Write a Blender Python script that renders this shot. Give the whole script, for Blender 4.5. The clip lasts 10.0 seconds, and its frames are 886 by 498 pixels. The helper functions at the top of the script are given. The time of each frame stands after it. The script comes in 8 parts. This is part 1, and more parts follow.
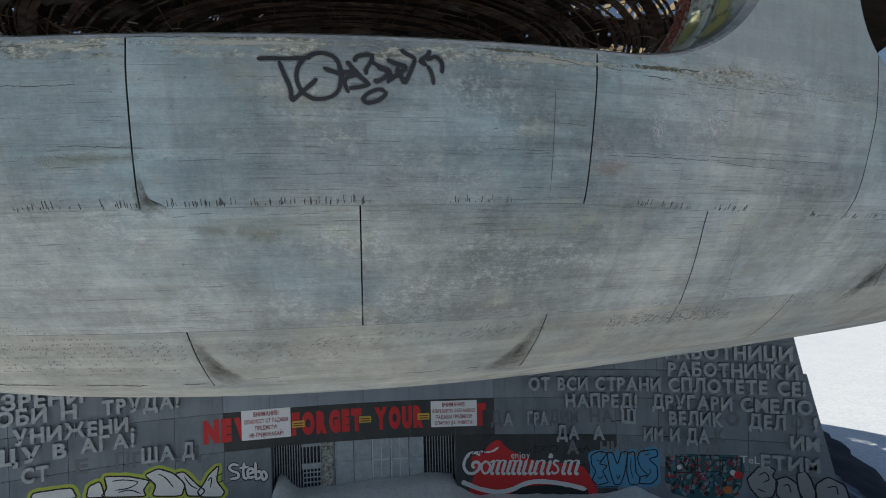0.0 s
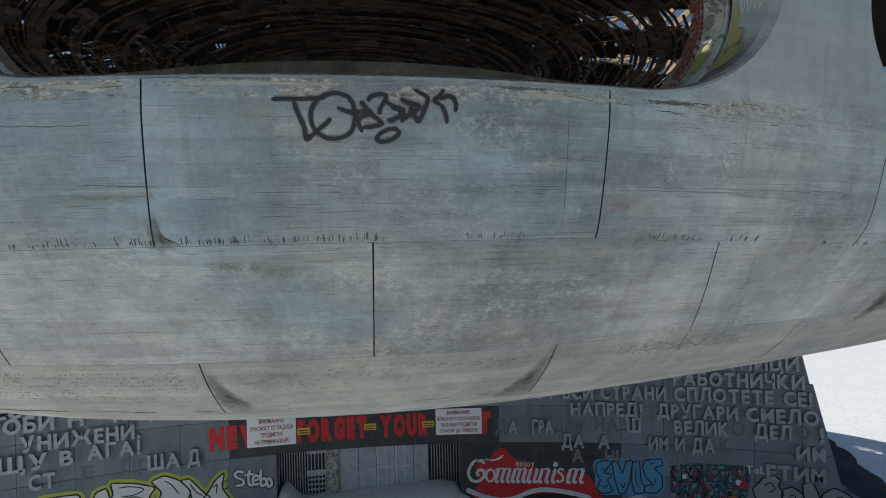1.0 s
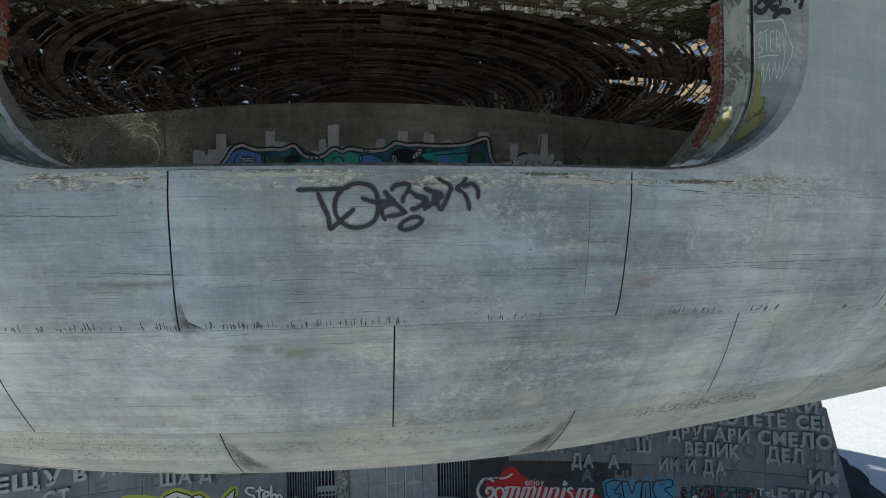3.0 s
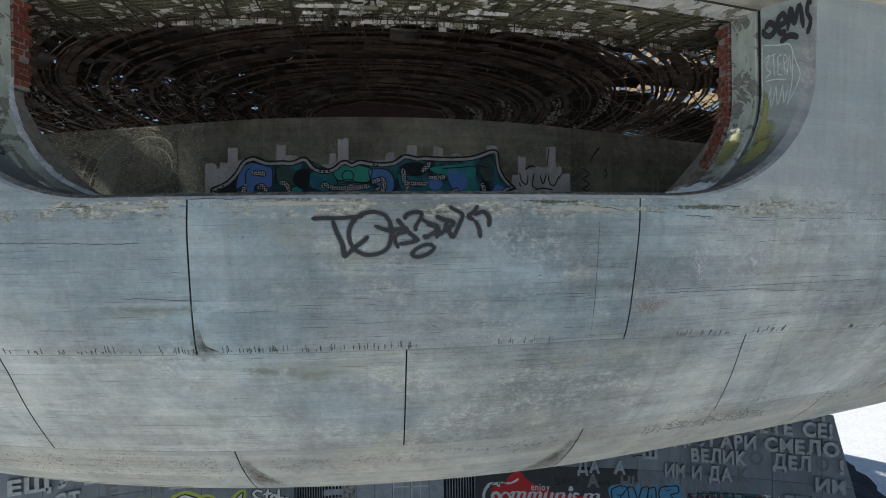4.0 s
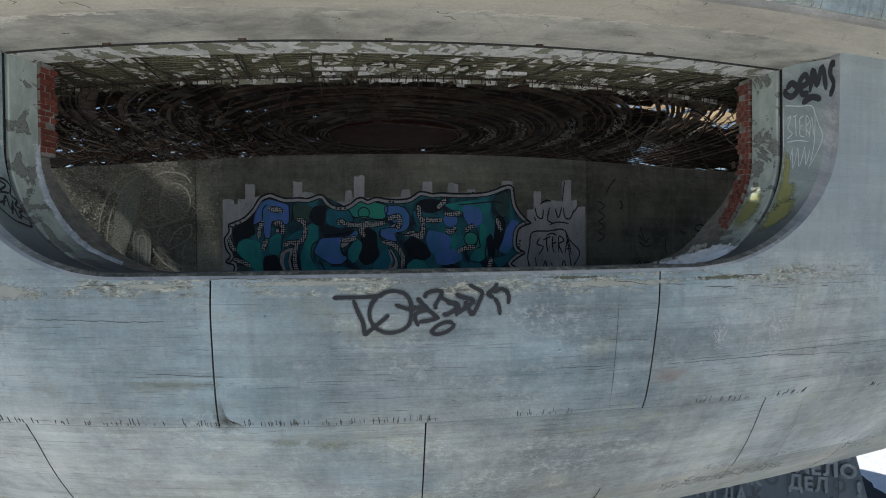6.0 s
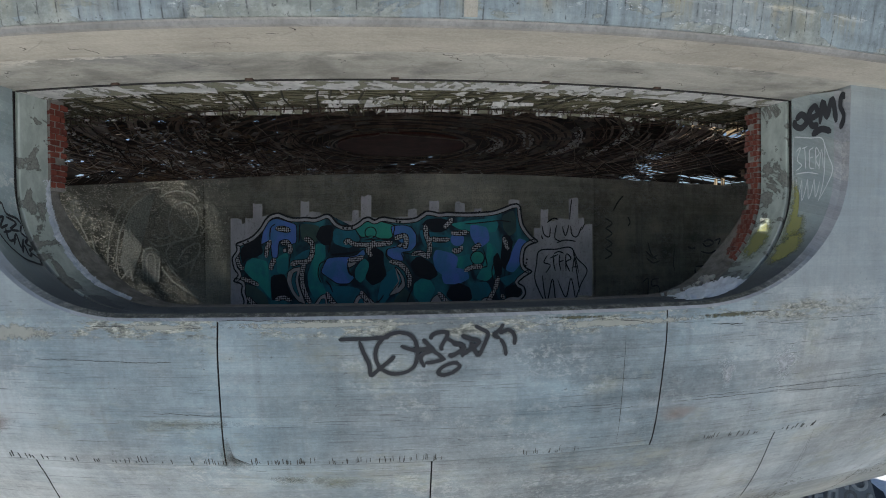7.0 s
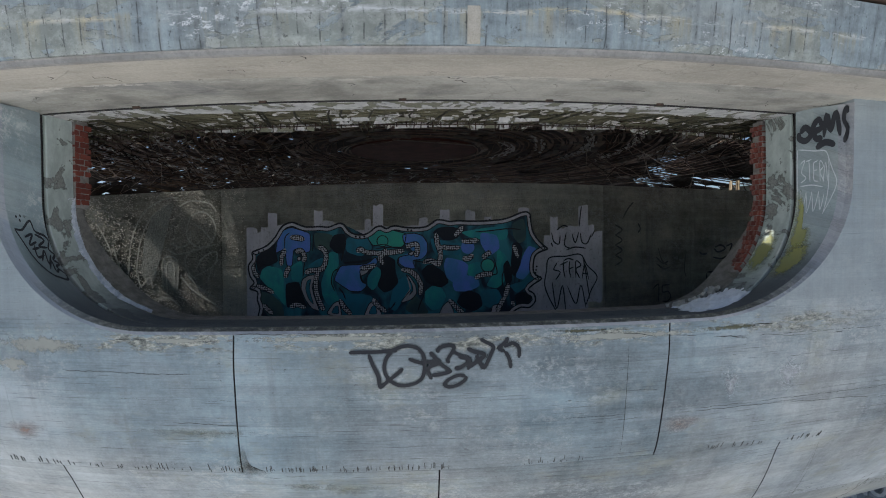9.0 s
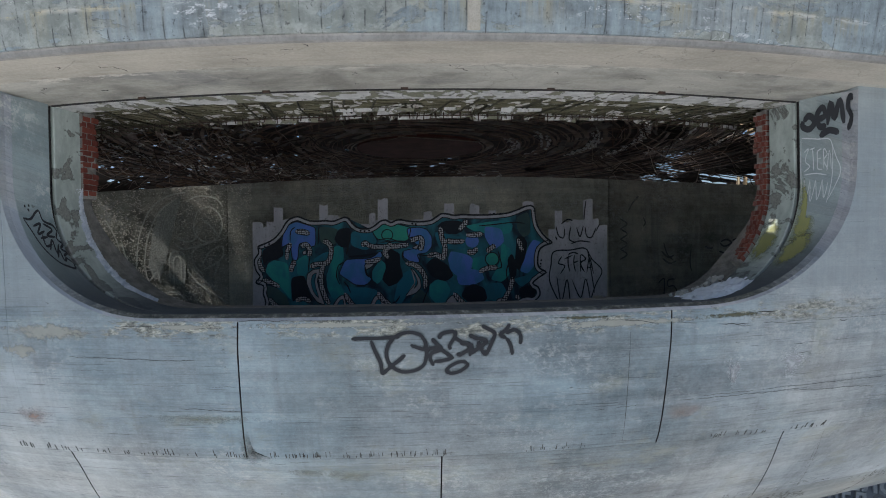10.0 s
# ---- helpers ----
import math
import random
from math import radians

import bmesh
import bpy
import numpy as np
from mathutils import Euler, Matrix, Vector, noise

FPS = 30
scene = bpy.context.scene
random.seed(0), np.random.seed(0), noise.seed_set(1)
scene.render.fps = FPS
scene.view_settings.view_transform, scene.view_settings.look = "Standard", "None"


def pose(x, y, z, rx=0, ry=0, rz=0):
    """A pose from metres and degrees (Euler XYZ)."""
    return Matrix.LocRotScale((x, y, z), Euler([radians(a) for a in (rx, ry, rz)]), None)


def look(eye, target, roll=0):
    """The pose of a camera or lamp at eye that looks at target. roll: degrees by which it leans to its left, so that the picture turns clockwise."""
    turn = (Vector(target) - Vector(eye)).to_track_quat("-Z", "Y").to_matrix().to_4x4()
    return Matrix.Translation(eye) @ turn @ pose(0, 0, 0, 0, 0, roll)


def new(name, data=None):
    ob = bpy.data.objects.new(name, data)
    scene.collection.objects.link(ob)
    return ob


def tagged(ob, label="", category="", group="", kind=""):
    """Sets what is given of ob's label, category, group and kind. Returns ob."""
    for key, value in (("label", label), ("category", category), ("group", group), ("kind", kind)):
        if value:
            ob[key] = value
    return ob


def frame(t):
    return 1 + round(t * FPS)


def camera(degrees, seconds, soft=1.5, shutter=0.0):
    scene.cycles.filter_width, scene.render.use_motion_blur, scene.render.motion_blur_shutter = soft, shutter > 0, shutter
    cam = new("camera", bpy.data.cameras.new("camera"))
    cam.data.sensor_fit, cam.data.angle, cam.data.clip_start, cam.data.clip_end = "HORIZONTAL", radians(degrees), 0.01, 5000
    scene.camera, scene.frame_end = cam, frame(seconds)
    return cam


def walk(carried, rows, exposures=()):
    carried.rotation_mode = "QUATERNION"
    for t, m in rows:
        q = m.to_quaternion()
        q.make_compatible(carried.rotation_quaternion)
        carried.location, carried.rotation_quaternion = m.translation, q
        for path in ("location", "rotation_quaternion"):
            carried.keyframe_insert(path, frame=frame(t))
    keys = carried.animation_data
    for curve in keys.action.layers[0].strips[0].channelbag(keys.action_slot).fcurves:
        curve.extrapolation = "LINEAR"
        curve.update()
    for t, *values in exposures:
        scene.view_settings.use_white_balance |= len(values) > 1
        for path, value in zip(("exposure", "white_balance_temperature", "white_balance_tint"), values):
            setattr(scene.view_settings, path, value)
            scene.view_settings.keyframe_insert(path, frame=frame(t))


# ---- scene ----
cam = camera(77.98, 10.0, soft=1.0)
# seconds, x, y, z, yaw, pitch, roll
ROWS = [
    (0.0, -0.000, 0.000, 10.500, -0.00, -0.18, 1.53),
    (0.5, -0.047, -0.000, 10.690, 0.13, -0.20, 1.46),
    (1.0, -0.083, -0.006, 10.876, 0.34, -0.23, 1.35),
    (1.5, -0.102, -0.012, 11.077, 0.51, -0.31, 1.22),
    (2.0, -0.140, -0.008, 11.294, 0.67, -0.29, 1.16),
    (2.5, -0.184, -0.005, 11.536, 0.87, -0.30, 1.08),
    (4.0, -0.257, -0.136, 11.985, 1.70, -0.35, 0.86),
    (4.5, -0.317, -0.174, 12.142, 1.96, -0.30, 0.77),
    (5.0, -0.325, -0.182, 12.337, 2.29, -0.33, 0.69),
    (5.5, -0.333, -0.170, 12.551, 2.54, -0.46, 0.69),
    (7.0, -0.312, -0.153, 13.161, 3.63, -0.58, 0.70),
    (7.5, -0.286, -0.185, 13.340, 4.03, -0.59, 0.74),
    (8.0, -0.264, -0.255, 13.411, 4.39, -0.61, 0.81),
    (8.5, -0.245, -0.295, 13.371, 4.75, -0.53, 0.91),
    (9.0, -0.212, -0.323, 13.321, 5.18, -0.55, 0.92),
    (9.5, -0.184, -0.337, 13.254, 5.54, -0.55, 1.00),
    (10.0, -0.155, -0.353, 13.189, 5.93, -0.52, 1.04),
]
walk(cam, [(t, pose(x, y, z, 90 + pitch, roll, yaw)) for t, x, y, z, yaw, pitch, roll in ROWS],
     [(0.0, -0.48, 6620, 7), (2.5, -0.37, 6660, 7), (4.5, -0.17, 6680, 8), (5.5, -0.15, 6640, 8), (7.0, -0.06, 6530, 10), (9.5, -0.06, 6400, 12), (10.0, -0.07, 6400, 12)])

# ---- light ----
SUN_FROM = Vector((-0.70, 0.03, 0.83)).normalized()   # the sun stands to the left, a little behind the front
sun_data = bpy.data.lights.new("sun", "SUN")
sun_data.energy, sun_data.angle, sun_data.color = 5.0, radians(0.5), (1.0, 0.975, 0.93)
sun = new("sun", sun_data)
sun.matrix_world = look((0, 0, 60), Vector((0, 0, 60)) - SUN_FROM)

world = bpy.data.worlds.new("sky")
scene.world = world
world.use_nodes = True
sky = world.node_tree.nodes.new("ShaderNodeTexSky")
sky.sky_type, sky.sun_disc = "NISHITA", False
sky.sun_elevation = math.asin(SUN_FROM.z)
sky.sun_rotation = math.atan2(SUN_FROM.x, SUN_FROM.y)
sky.altitude, sky.air_density, sky.dust_density = 1400, 1.0, 0.7
world.node_tree.links.new(sky.outputs[0], world.node_tree.nodes["Background"].inputs[0])
world.node_tree.nodes["Background"].inputs[1].default_value = 0.09


# ---- materials ----
class Mat:
    """A node material; its methods add nodes and return their sockets."""

    def __init__(self, name, rough=0.85, metal=0.0):
        self.mat = bpy.data.materials.new(name)
        self.mat.use_nodes = True
        self.tree = self.mat.node_tree
        self.bsdf = self.tree.nodes["Principled BSDF"]
        self.bsdf.inputs["Roughness"].default_value = rough
        self.bsdf.inputs["Metallic"].default_value = metal

    def node(self, kind, **inputs):
        n = self.tree.nodes.new(kind)
        for key, value in inputs.items():
            self.put(n.inputs[int(key[1:]) if key[0] == "_" else key], value)
        return n

    def put(self, socket, value):
        if isinstance(value, bpy.types.NodeSocket):
            self.tree.links.new(value, socket)
        elif isinstance(value, tuple) and socket.type == "RGBA" and len(value) == 3:
            socket.default_value = (*value, 1)
        else:
            socket.default_value = value

    def uv(self, sx=1.0, sy=1.0, off=0.0):
        tc = self.node("ShaderNodeTexCoord").outputs["UV"]
        mp = self.node("ShaderNodeMapping", Vector=tc, Scale=(sx, sy, 1.0), Location=(off, off * 0.7, off * 0.3))
        return mp.outputs[0]

    def obj(self, s=(1, 1, 1), off=0.0):
        tc = self.node("ShaderNodeTexCoord").outputs["Object"]
        return self.node("ShaderNodeMapping", Vector=tc, Scale=s, Location=(off, off, off)).outputs[0]

    def noise(self, vec, scale=1.0, detail=4.0, rough=0.6, warp=0.0):
        n = self.node("ShaderNodeTexNoise", Vector=vec, Scale=scale, Detail=detail, Roughness=rough, Distortion=warp)
        return n.outputs["Fac"]

    def ramp(self, fac, stops):
        n = self.node("ShaderNodeValToRGB", Fac=fac)
        el = n.color_ramp.elements
        while len(el) < len(stops):
            el.new(0.5)
        for e, (p, c) in zip(el, stops):
            e.position = p
            e.color = (c, c, c, 1) if isinstance(c, (int, float)) else (*c, 1)
        return n.outputs[0]

    def mix(self, fac, a, b, mode="MIX"):
        n = self.tree.nodes.new("ShaderNodeMix")
        n.data_type, n.blend_type = "RGBA", mode
        self.put(n.inputs[0], fac)
        self.put(n.inputs[6], a)
        self.put(n.inputs[7], b)
        return n.outputs[2]

    def math(self, op, a, b=0.0, c=0.0):
        n = self.tree.nodes.new("ShaderNodeMath")
        n.operation = op
        for s, v in zip(n.inputs, (a, b, c)):
            self.put(s, v)
        return n.outputs[0]

    def rand(self):
        return self.node("ShaderNodeObjectInfo").outputs["Random"]

    def island(self):
        return self.node("ShaderNodeNewGeometry").outputs["Random Per Island"]

    def done(self, color, bump=None, strength=0.3, dist=0.01, rough=None):
        self.put(self.bsdf.inputs["Base Color"], color)
        if rough is not None:
            self.put(self.bsdf.inputs["Roughness"], rough)
        if bump is not None:
            b = self.node("ShaderNodeBump", Strength=strength, Distance=dist, Height=bump)
            self.put(self.bsdf.inputs["Normal"], b.outputs[0])
        return self.mat


def board_concrete(name, along="h", cool=(0.226, 0.282, 0.300), warm=(0.340, 0.357, 0.345), board=0.115, line=0.6, streak=0.3, contrast=1.0, lichen=0.25, crust=None, lime=None, relief=0.5, all_lines=False, grainy=0.22, rough_cast=0.0, top_dark=0.0, scaly=False, bloom=0.6):
    """Board-marked cast concrete; UV in metres, the boards lying along u ("h") or along v ("v"). crust: the v above which an old limy edge crumbles."""
    m = Mat(name, 0.9)
    h = along == "h"

    def centred(fac, k):
        return m.math("MULTIPLY", m.math("SUBTRACT", fac, 0.5), k)

    def plus(*terms):
        out = terms[0]
        for t in terms[1:]:
            out = m.math("ADD", out, t)
        return out

    def times(a, b):
        return m.math("MULTIPLY", a, b)

    def turned(a, b, off):
        return m.uv(a, b, off) if h else m.uv(b, a, off)

    sep = m.node("ShaderNodeSeparateXYZ", Vector=m.uv()).outputs
    big = m.noise(m.uv(0.55, 0.45, 3.1), 1.0, 4, 0.55, 0.4)
    band = m.noise(turned(0.35, 5.0, 7.7), 1.0, 5, 0.65)
    mid = m.noise(m.uv(2.2, 1.7, 1.3), 1.0, 9, 0.72)
    crisp = m.noise(m.uv(9.0, 11.0, 5.9), 1.0, 6, 0.8)
    fine = m.noise(turned(30, 46, 0.3), 1.0, 3, 0.75)
    grain = m.noise(turned(2.2, 75, 2.3), 1.0, 4, 0.7)
    tone = plus(centred(big, 0.80), centred(band, 0.34), centred(mid, 0.62), centred(crisp, 0.38), centred(fine, 0.28), centred(grain, grainy), centred(m.rand(), 0.10))
    tone = m.math("ADD", times(tone, contrast), 0.5)
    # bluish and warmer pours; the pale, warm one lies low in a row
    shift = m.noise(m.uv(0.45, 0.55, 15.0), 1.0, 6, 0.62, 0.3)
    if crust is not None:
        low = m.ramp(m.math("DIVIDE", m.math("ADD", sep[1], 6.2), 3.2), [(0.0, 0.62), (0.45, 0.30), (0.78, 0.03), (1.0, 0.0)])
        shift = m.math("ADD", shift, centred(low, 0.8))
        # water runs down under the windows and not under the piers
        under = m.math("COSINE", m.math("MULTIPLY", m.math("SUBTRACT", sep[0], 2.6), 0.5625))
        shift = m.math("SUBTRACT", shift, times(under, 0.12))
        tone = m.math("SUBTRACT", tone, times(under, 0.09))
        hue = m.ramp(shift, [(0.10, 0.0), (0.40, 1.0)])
    else:
        hue = m.ramp(shift, [(0.40, 0.0), (0.60, 1.0)])
    col = m.mix(hue, cool, warm)
    lilac = m.ramp(m.noise(m.uv(0.5, 0.8, 27.0), 1.0, 7, 0.66, 0.3), [(0.47, 0.0), (0.60, 1.0)])
    col = m.mix(times(lilac, 0.45 if crust is not None else 0.0), col, (0.306, 0.334, 0.340))
    lit = m.ramp(tone, [(0.20, 0.56), (0.5, 0.98), (0.80, 1.40)])
    col = m.mix(1.0, col, lit, "MULTIPLY")
    green = m.ramp(m.noise(m.uv(0.9, 1.6, 9.4), 1.0, 8, 0.72), [(0.55, 0.0), (0.66, 1.0)])
    col = m.mix(times(green, lichen), col, (0.30, 0.305, 0.235))
    # salt bloom: clusters of pale specks
    pale = m.ramp(m.noise(m.uv(11, 16, 12.0), 1.0, 7, 0.8), [(0.50, 0.0), (0.57, 1.0)])
    where = m.ramp(m.noise(m.uv(0.9, 1.5, 21.0), 1.0, 7, 0.68), [(0.48, 0.0), (0.62, 1.0)])
    col = m.mix(times(times(pale, where), bloom), col, (0.53, 0.535, 0.515))
    # dark smudges, crisp at the edge
    grime = m.ramp(m.noise(m.uv(2.6, 3.4, 31.0), 1.0, 11, 0.82), [(0.60, 0.0), (0.66, 1.0)])
    col = m.mix(times(times(grime, m.ramp(fine, [(0.40, 0.1), (0.58, 1.0)])), 0.42), col, (0.13, 0.13, 0.115))
    drip = m.ramp(m.noise(m.uv(6.5, 0.35, 5.2), 1.0, 7, 0.7), [(0.53, 0.0), (0.72, 1.0)])
    col = m.mix(times(drip, streak), col, (0.14, 0.15, 0.148))
    # board joints: thin broken dark lines, each board with a tone of its own
    across, lengthwise = (sep[1], sep[0]) if h else (sep[0], sep[1])
    wob = m.noise(turned(0.45, 0.1, 2.0), 1.0, 3)
    pos = m.math("ADD", m.math("DIVIDE", across, board), times(wob, 0.55))
    cell = m.node("ShaderNodeCombineXYZ", X=m.math("FLOOR", pos), Y=m.math("FLOOR", m.math("ADD", m.math("DIVIDE", lengthwise, 2.3), times(m.math("FLOOR", pos), 0.37)))).outputs[0]
    white = m.tree.nodes.new("ShaderNodeTexWhiteNoise")
    white.noise_dimensions = "2D"
    m.put(white.inputs["Vector"], cell)
    col = m.mix(1.0, col, m.ramp(white.outputs["Value"], [(0.0, 0.91), (1.0, 1.08)]), "MULTIPLY")
    # shutter sheets: broad fields, each a shade of its own
    sheet = m.node("ShaderNodeCombineXYZ", X=m.math("FLOOR", m.math("ADD", m.math("DIVIDE", lengthwise, 1.35), times(m.math("FLOOR", m.math("DIVIDE", across, 0.46)), 0.43))), Y=m.math("FLOOR", m.math("DIVIDE", across, 0.46))).outputs[0]
    field = m.tree.nodes.new("ShaderNodeTexWhiteNoise")
    field.noise_dimensions = "2D"
    m.put(field.inputs["Vector"], sheet)
    col = m.mix(1.0, col, m.ramp(field.outputs["Value"], [(0.0, (0.93, 0.955, 0.97)), (0.5, (1.0, 1.0, 1.0)), (1.0, (1.06, 1.045, 1.03))]), "MULTIPLY")
    speck = m.ramp(m.noise(m.uv(34, 46, 51.0), 1.0, 4, 0.85), [(0.60, 0.0), (0.66, 1.0)])
    col = m.mix(times(speck, 0.22), col, (0.56, 0.56, 0.54))
    edge = m.math("ABSOLUTE", m.math("SUBTRACT", m.math("FRACT", pos), 0.5))
    thin = m.ramp(edge, [(0.0, 1.0), (0.045, 0.0)])
    gate = m.ramp(m.noise(turned(1.3, 8.7, 4.4), 1.0, 7, 0.8), [(0.40, 0.0), (0.50, 1.0)] if all_lines else [(0.535, 0.0), (0.575, 1.0)])
    grouped = m.ramp(m.noise(turned(0.55, 1.3, 71.0), 1.0, 5, 0.65), [(0.40, 0.15), (0.56, 1.0)])
    dash = m.ramp(m.noise(turned(1.7, 62, 83.0), 1.0, 2, 0.5), [(0.62, 0.0), (0.68, 1.0)])
    dash = times(dash, m.ramp(m.noise(turned(0.7, 1.6, 88.0), 1.0, 5, 0.7), [(0.48, 0.0), (0.62, 1.0)]))
    lines = m.math("MAXIMUM", times(times(thin, gate), grouped), times(dash, 0.0 if all_lines else 0.75))
    strength = line
    if crust is not None:
        # the piers between the windows were cast in upright boards
        pier = m.ramp(m.math("ADD", m.math("SUBTRACT", sep[1], crust), 0.0), [(0.30, 0.0), (0.48, 1.0)])
        upright = m.noise(m.uv(10, 0.5, 91.0), 1.0, 7, 0.65)
        col = m.mix(times(pier, 0.62), col, m.mix(1.0, m.mix(0.5, cool, warm), m.ramp(upright, [(0.25, 0.87), (0.5, 1.02), (0.75, 1.15)]), "MULTIPLY"))
        strength = times(m.math("SUBTRACT", 1.0, pier), line)
    col = m.mix(times(lines, strength), col, (0.07, 0.07, 0.065))
    pits = m.ramp(m.noise(m.uv(9, 14, 6.1), 1.0, 4, 0.85), [(0.29, 1.0), (0.34, 0.0)])
    col = m.mix(times(pits, 0.6), col, (0.07, 0.07, 0.065))
    height = m.math("SUBTRACT", m.math("ADD", times(fine, 0.35), times(mid, 0.4)), times(lines, 0.8))
    height = m.math("SUBTRACT", height, times(pits, 0.6))
    if rough_cast:
        height = m.math("ADD", height, times(m.noise(m.uv(32, 32, 17.0), 1.0, 3, 0.6), rough_cast))
    if crust is not None:
        ragged = m.math("ADD", sep[1], centred(m.noise(m.uv(2.6, 1.2, 40.0), 1.0, 9, 0.78), 0.36))
        over = m.math("SUBTRACT", ragged, crust)
        here = times(m.ramp(over, [(0.03, 0.0), (0.09, 1.0)]), m.ramp(over, [(0.22, 1.0), (0.30, 0.0)]))
        flaky = m.noise(m.uv(11, 20, 44.0), 1.0, 9, 0.86)
        scale = m.ramp(flaky, [(0.42, (0.09, 0.09, 0.075)), (0.47, (0.20, 0.205, 0.17)), (0.52, (0.34, 0.335, 0.27)), (0.58, (0.58, 0.565, 0.48))])
        inside = m.ramp(m.math("FRACT", m.math("DIVIDE", m.math("ADD", sep[0], 1.2), 11.17)), [(0.0, 1.0), (0.72, 1.0), (0.80, 0.30), (0.94, 0.30), (0.99, 1.0)])
        broken = m.ramp(m.noise(m.uv(1.3, 4.0, 47.0), 1.0, 8, 0.75), [(0.48, 0.0), (0.53, 1.0)])
        col = m.mix(times(times(times(here, broken), inside), 0.88), col, scale)
        height = m.math("ADD", height, times(times(here, flaky), 0.9))
    if lime is not None:
        off = m.math("ABSOLUTE", m.math("SUBTRACT", m.math("ADD", sep[1], centred(m.noise(m.uv(1.2, 0.2, 60.0), 1.0, 4, 0.6), 0.10)), lime))
        band_ = times(m.ramp(off, [(0.0, 1.0), (0.06, 0.0)]), m.ramp(m.noise(m.uv(3.0, 6.0, 63.0), 1.0, 8, 0.78), [(0.44, 0.0), (0.54, 1.0)]))
        col = m.mix(times(band_, 0.85), col, (0.58, 0.54, 0.42))
        flake = m.ramp(m.noise(m.uv(9.0, 16.0, 66.0), 1.0, 7, 0.8), [(0.57, 0.0), (0.61, 1.0)])
        spots = m.ramp(m.noise(m.uv(0.9, 2.5, 69.0), 1.0, 4, 0.6), [(0.48, 0.0), (0.58, 1.0)])
        col = m.mix(times(times(flake, spots), 0.85), col, (0.70, 0.71, 0.70))
    if top_dark:
        # what faces up is mixed towards a darker colour
        flat_top = m.ramp(m.node("ShaderNodeSeparateXYZ", Vector=m.node("ShaderNodeNewGeometry").outputs["Normal"]).outputs[2], [(0.55, 0.0), (0.85, 1.0)] if scaly else [(0.48, 0.0), (0.90, 1.0)])
        lies = (0.07, 0.077, 0.086)
        if scaly:
            lies = m.ramp(m.noise(m.obj((1, 1, 1.6), 4.0), 9.0, 9, 0.8), [(0.40, (0.05, 0.05, 0.042)), (0.48, (0.10, 0.10, 0.08)), (0.54, (0.17, 0.165, 0.125)), (0.60, (0.32, 0.31, 0.27))])
        col = m.mix(times(flat_top, top_dark), col, lies)
    step = times(m.noise(m.uv(*((0.02, 1 / board) if h else (1 / board, 0.02)), 8.0), 1.0, 1), 0.4)
    return m.done(col, m.math("ADD", height, step), relief, 0.012 if not rough_cast else 0.08)


def mottled(name, a, b, scale=3.0, rough=0.85, metal=0.0, bump=0.3, dist=0.01, c=None, stretch=(1, 1, 1)):
    """Two or three colours mixed by noise at two sizes, in the thing's own metres."""
    m = Mat(name, rough, metal)
    v = m.obj(stretch)
    n1, n2 = m.noise(v, scale, 5, 0.6, 0.3), m.noise(v, scale * 9, 4, 0.7)
    col = m.mix(m.ramp(n1, [(0.38, 0.0), (0.64, 1.0)]), a, b)
    col = m.mix(m.ramp(n2, [(0.45, 0.0), (0.75, 0.55)]), col, tuple(x * 0.6 for x in a))
    if c:
        col = m.mix(m.ramp(m.noise(v, scale * 0.37, 5, 0.65), [(0.55, 0.0), (0.65, 1.0)]), col, c)
    return m.done(col, m.math("ADD", n1, n2), bump, dist)


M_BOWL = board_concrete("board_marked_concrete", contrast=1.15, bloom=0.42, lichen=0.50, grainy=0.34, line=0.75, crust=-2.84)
M_UNDER = board_concrete("underside_concrete", cool=(0.305, 0.325, 0.308), warm=(0.372, 0.368, 0.324), line=0.35, streak=0.12, lichen=0.55, bloom=0.2, contrast=0.85)


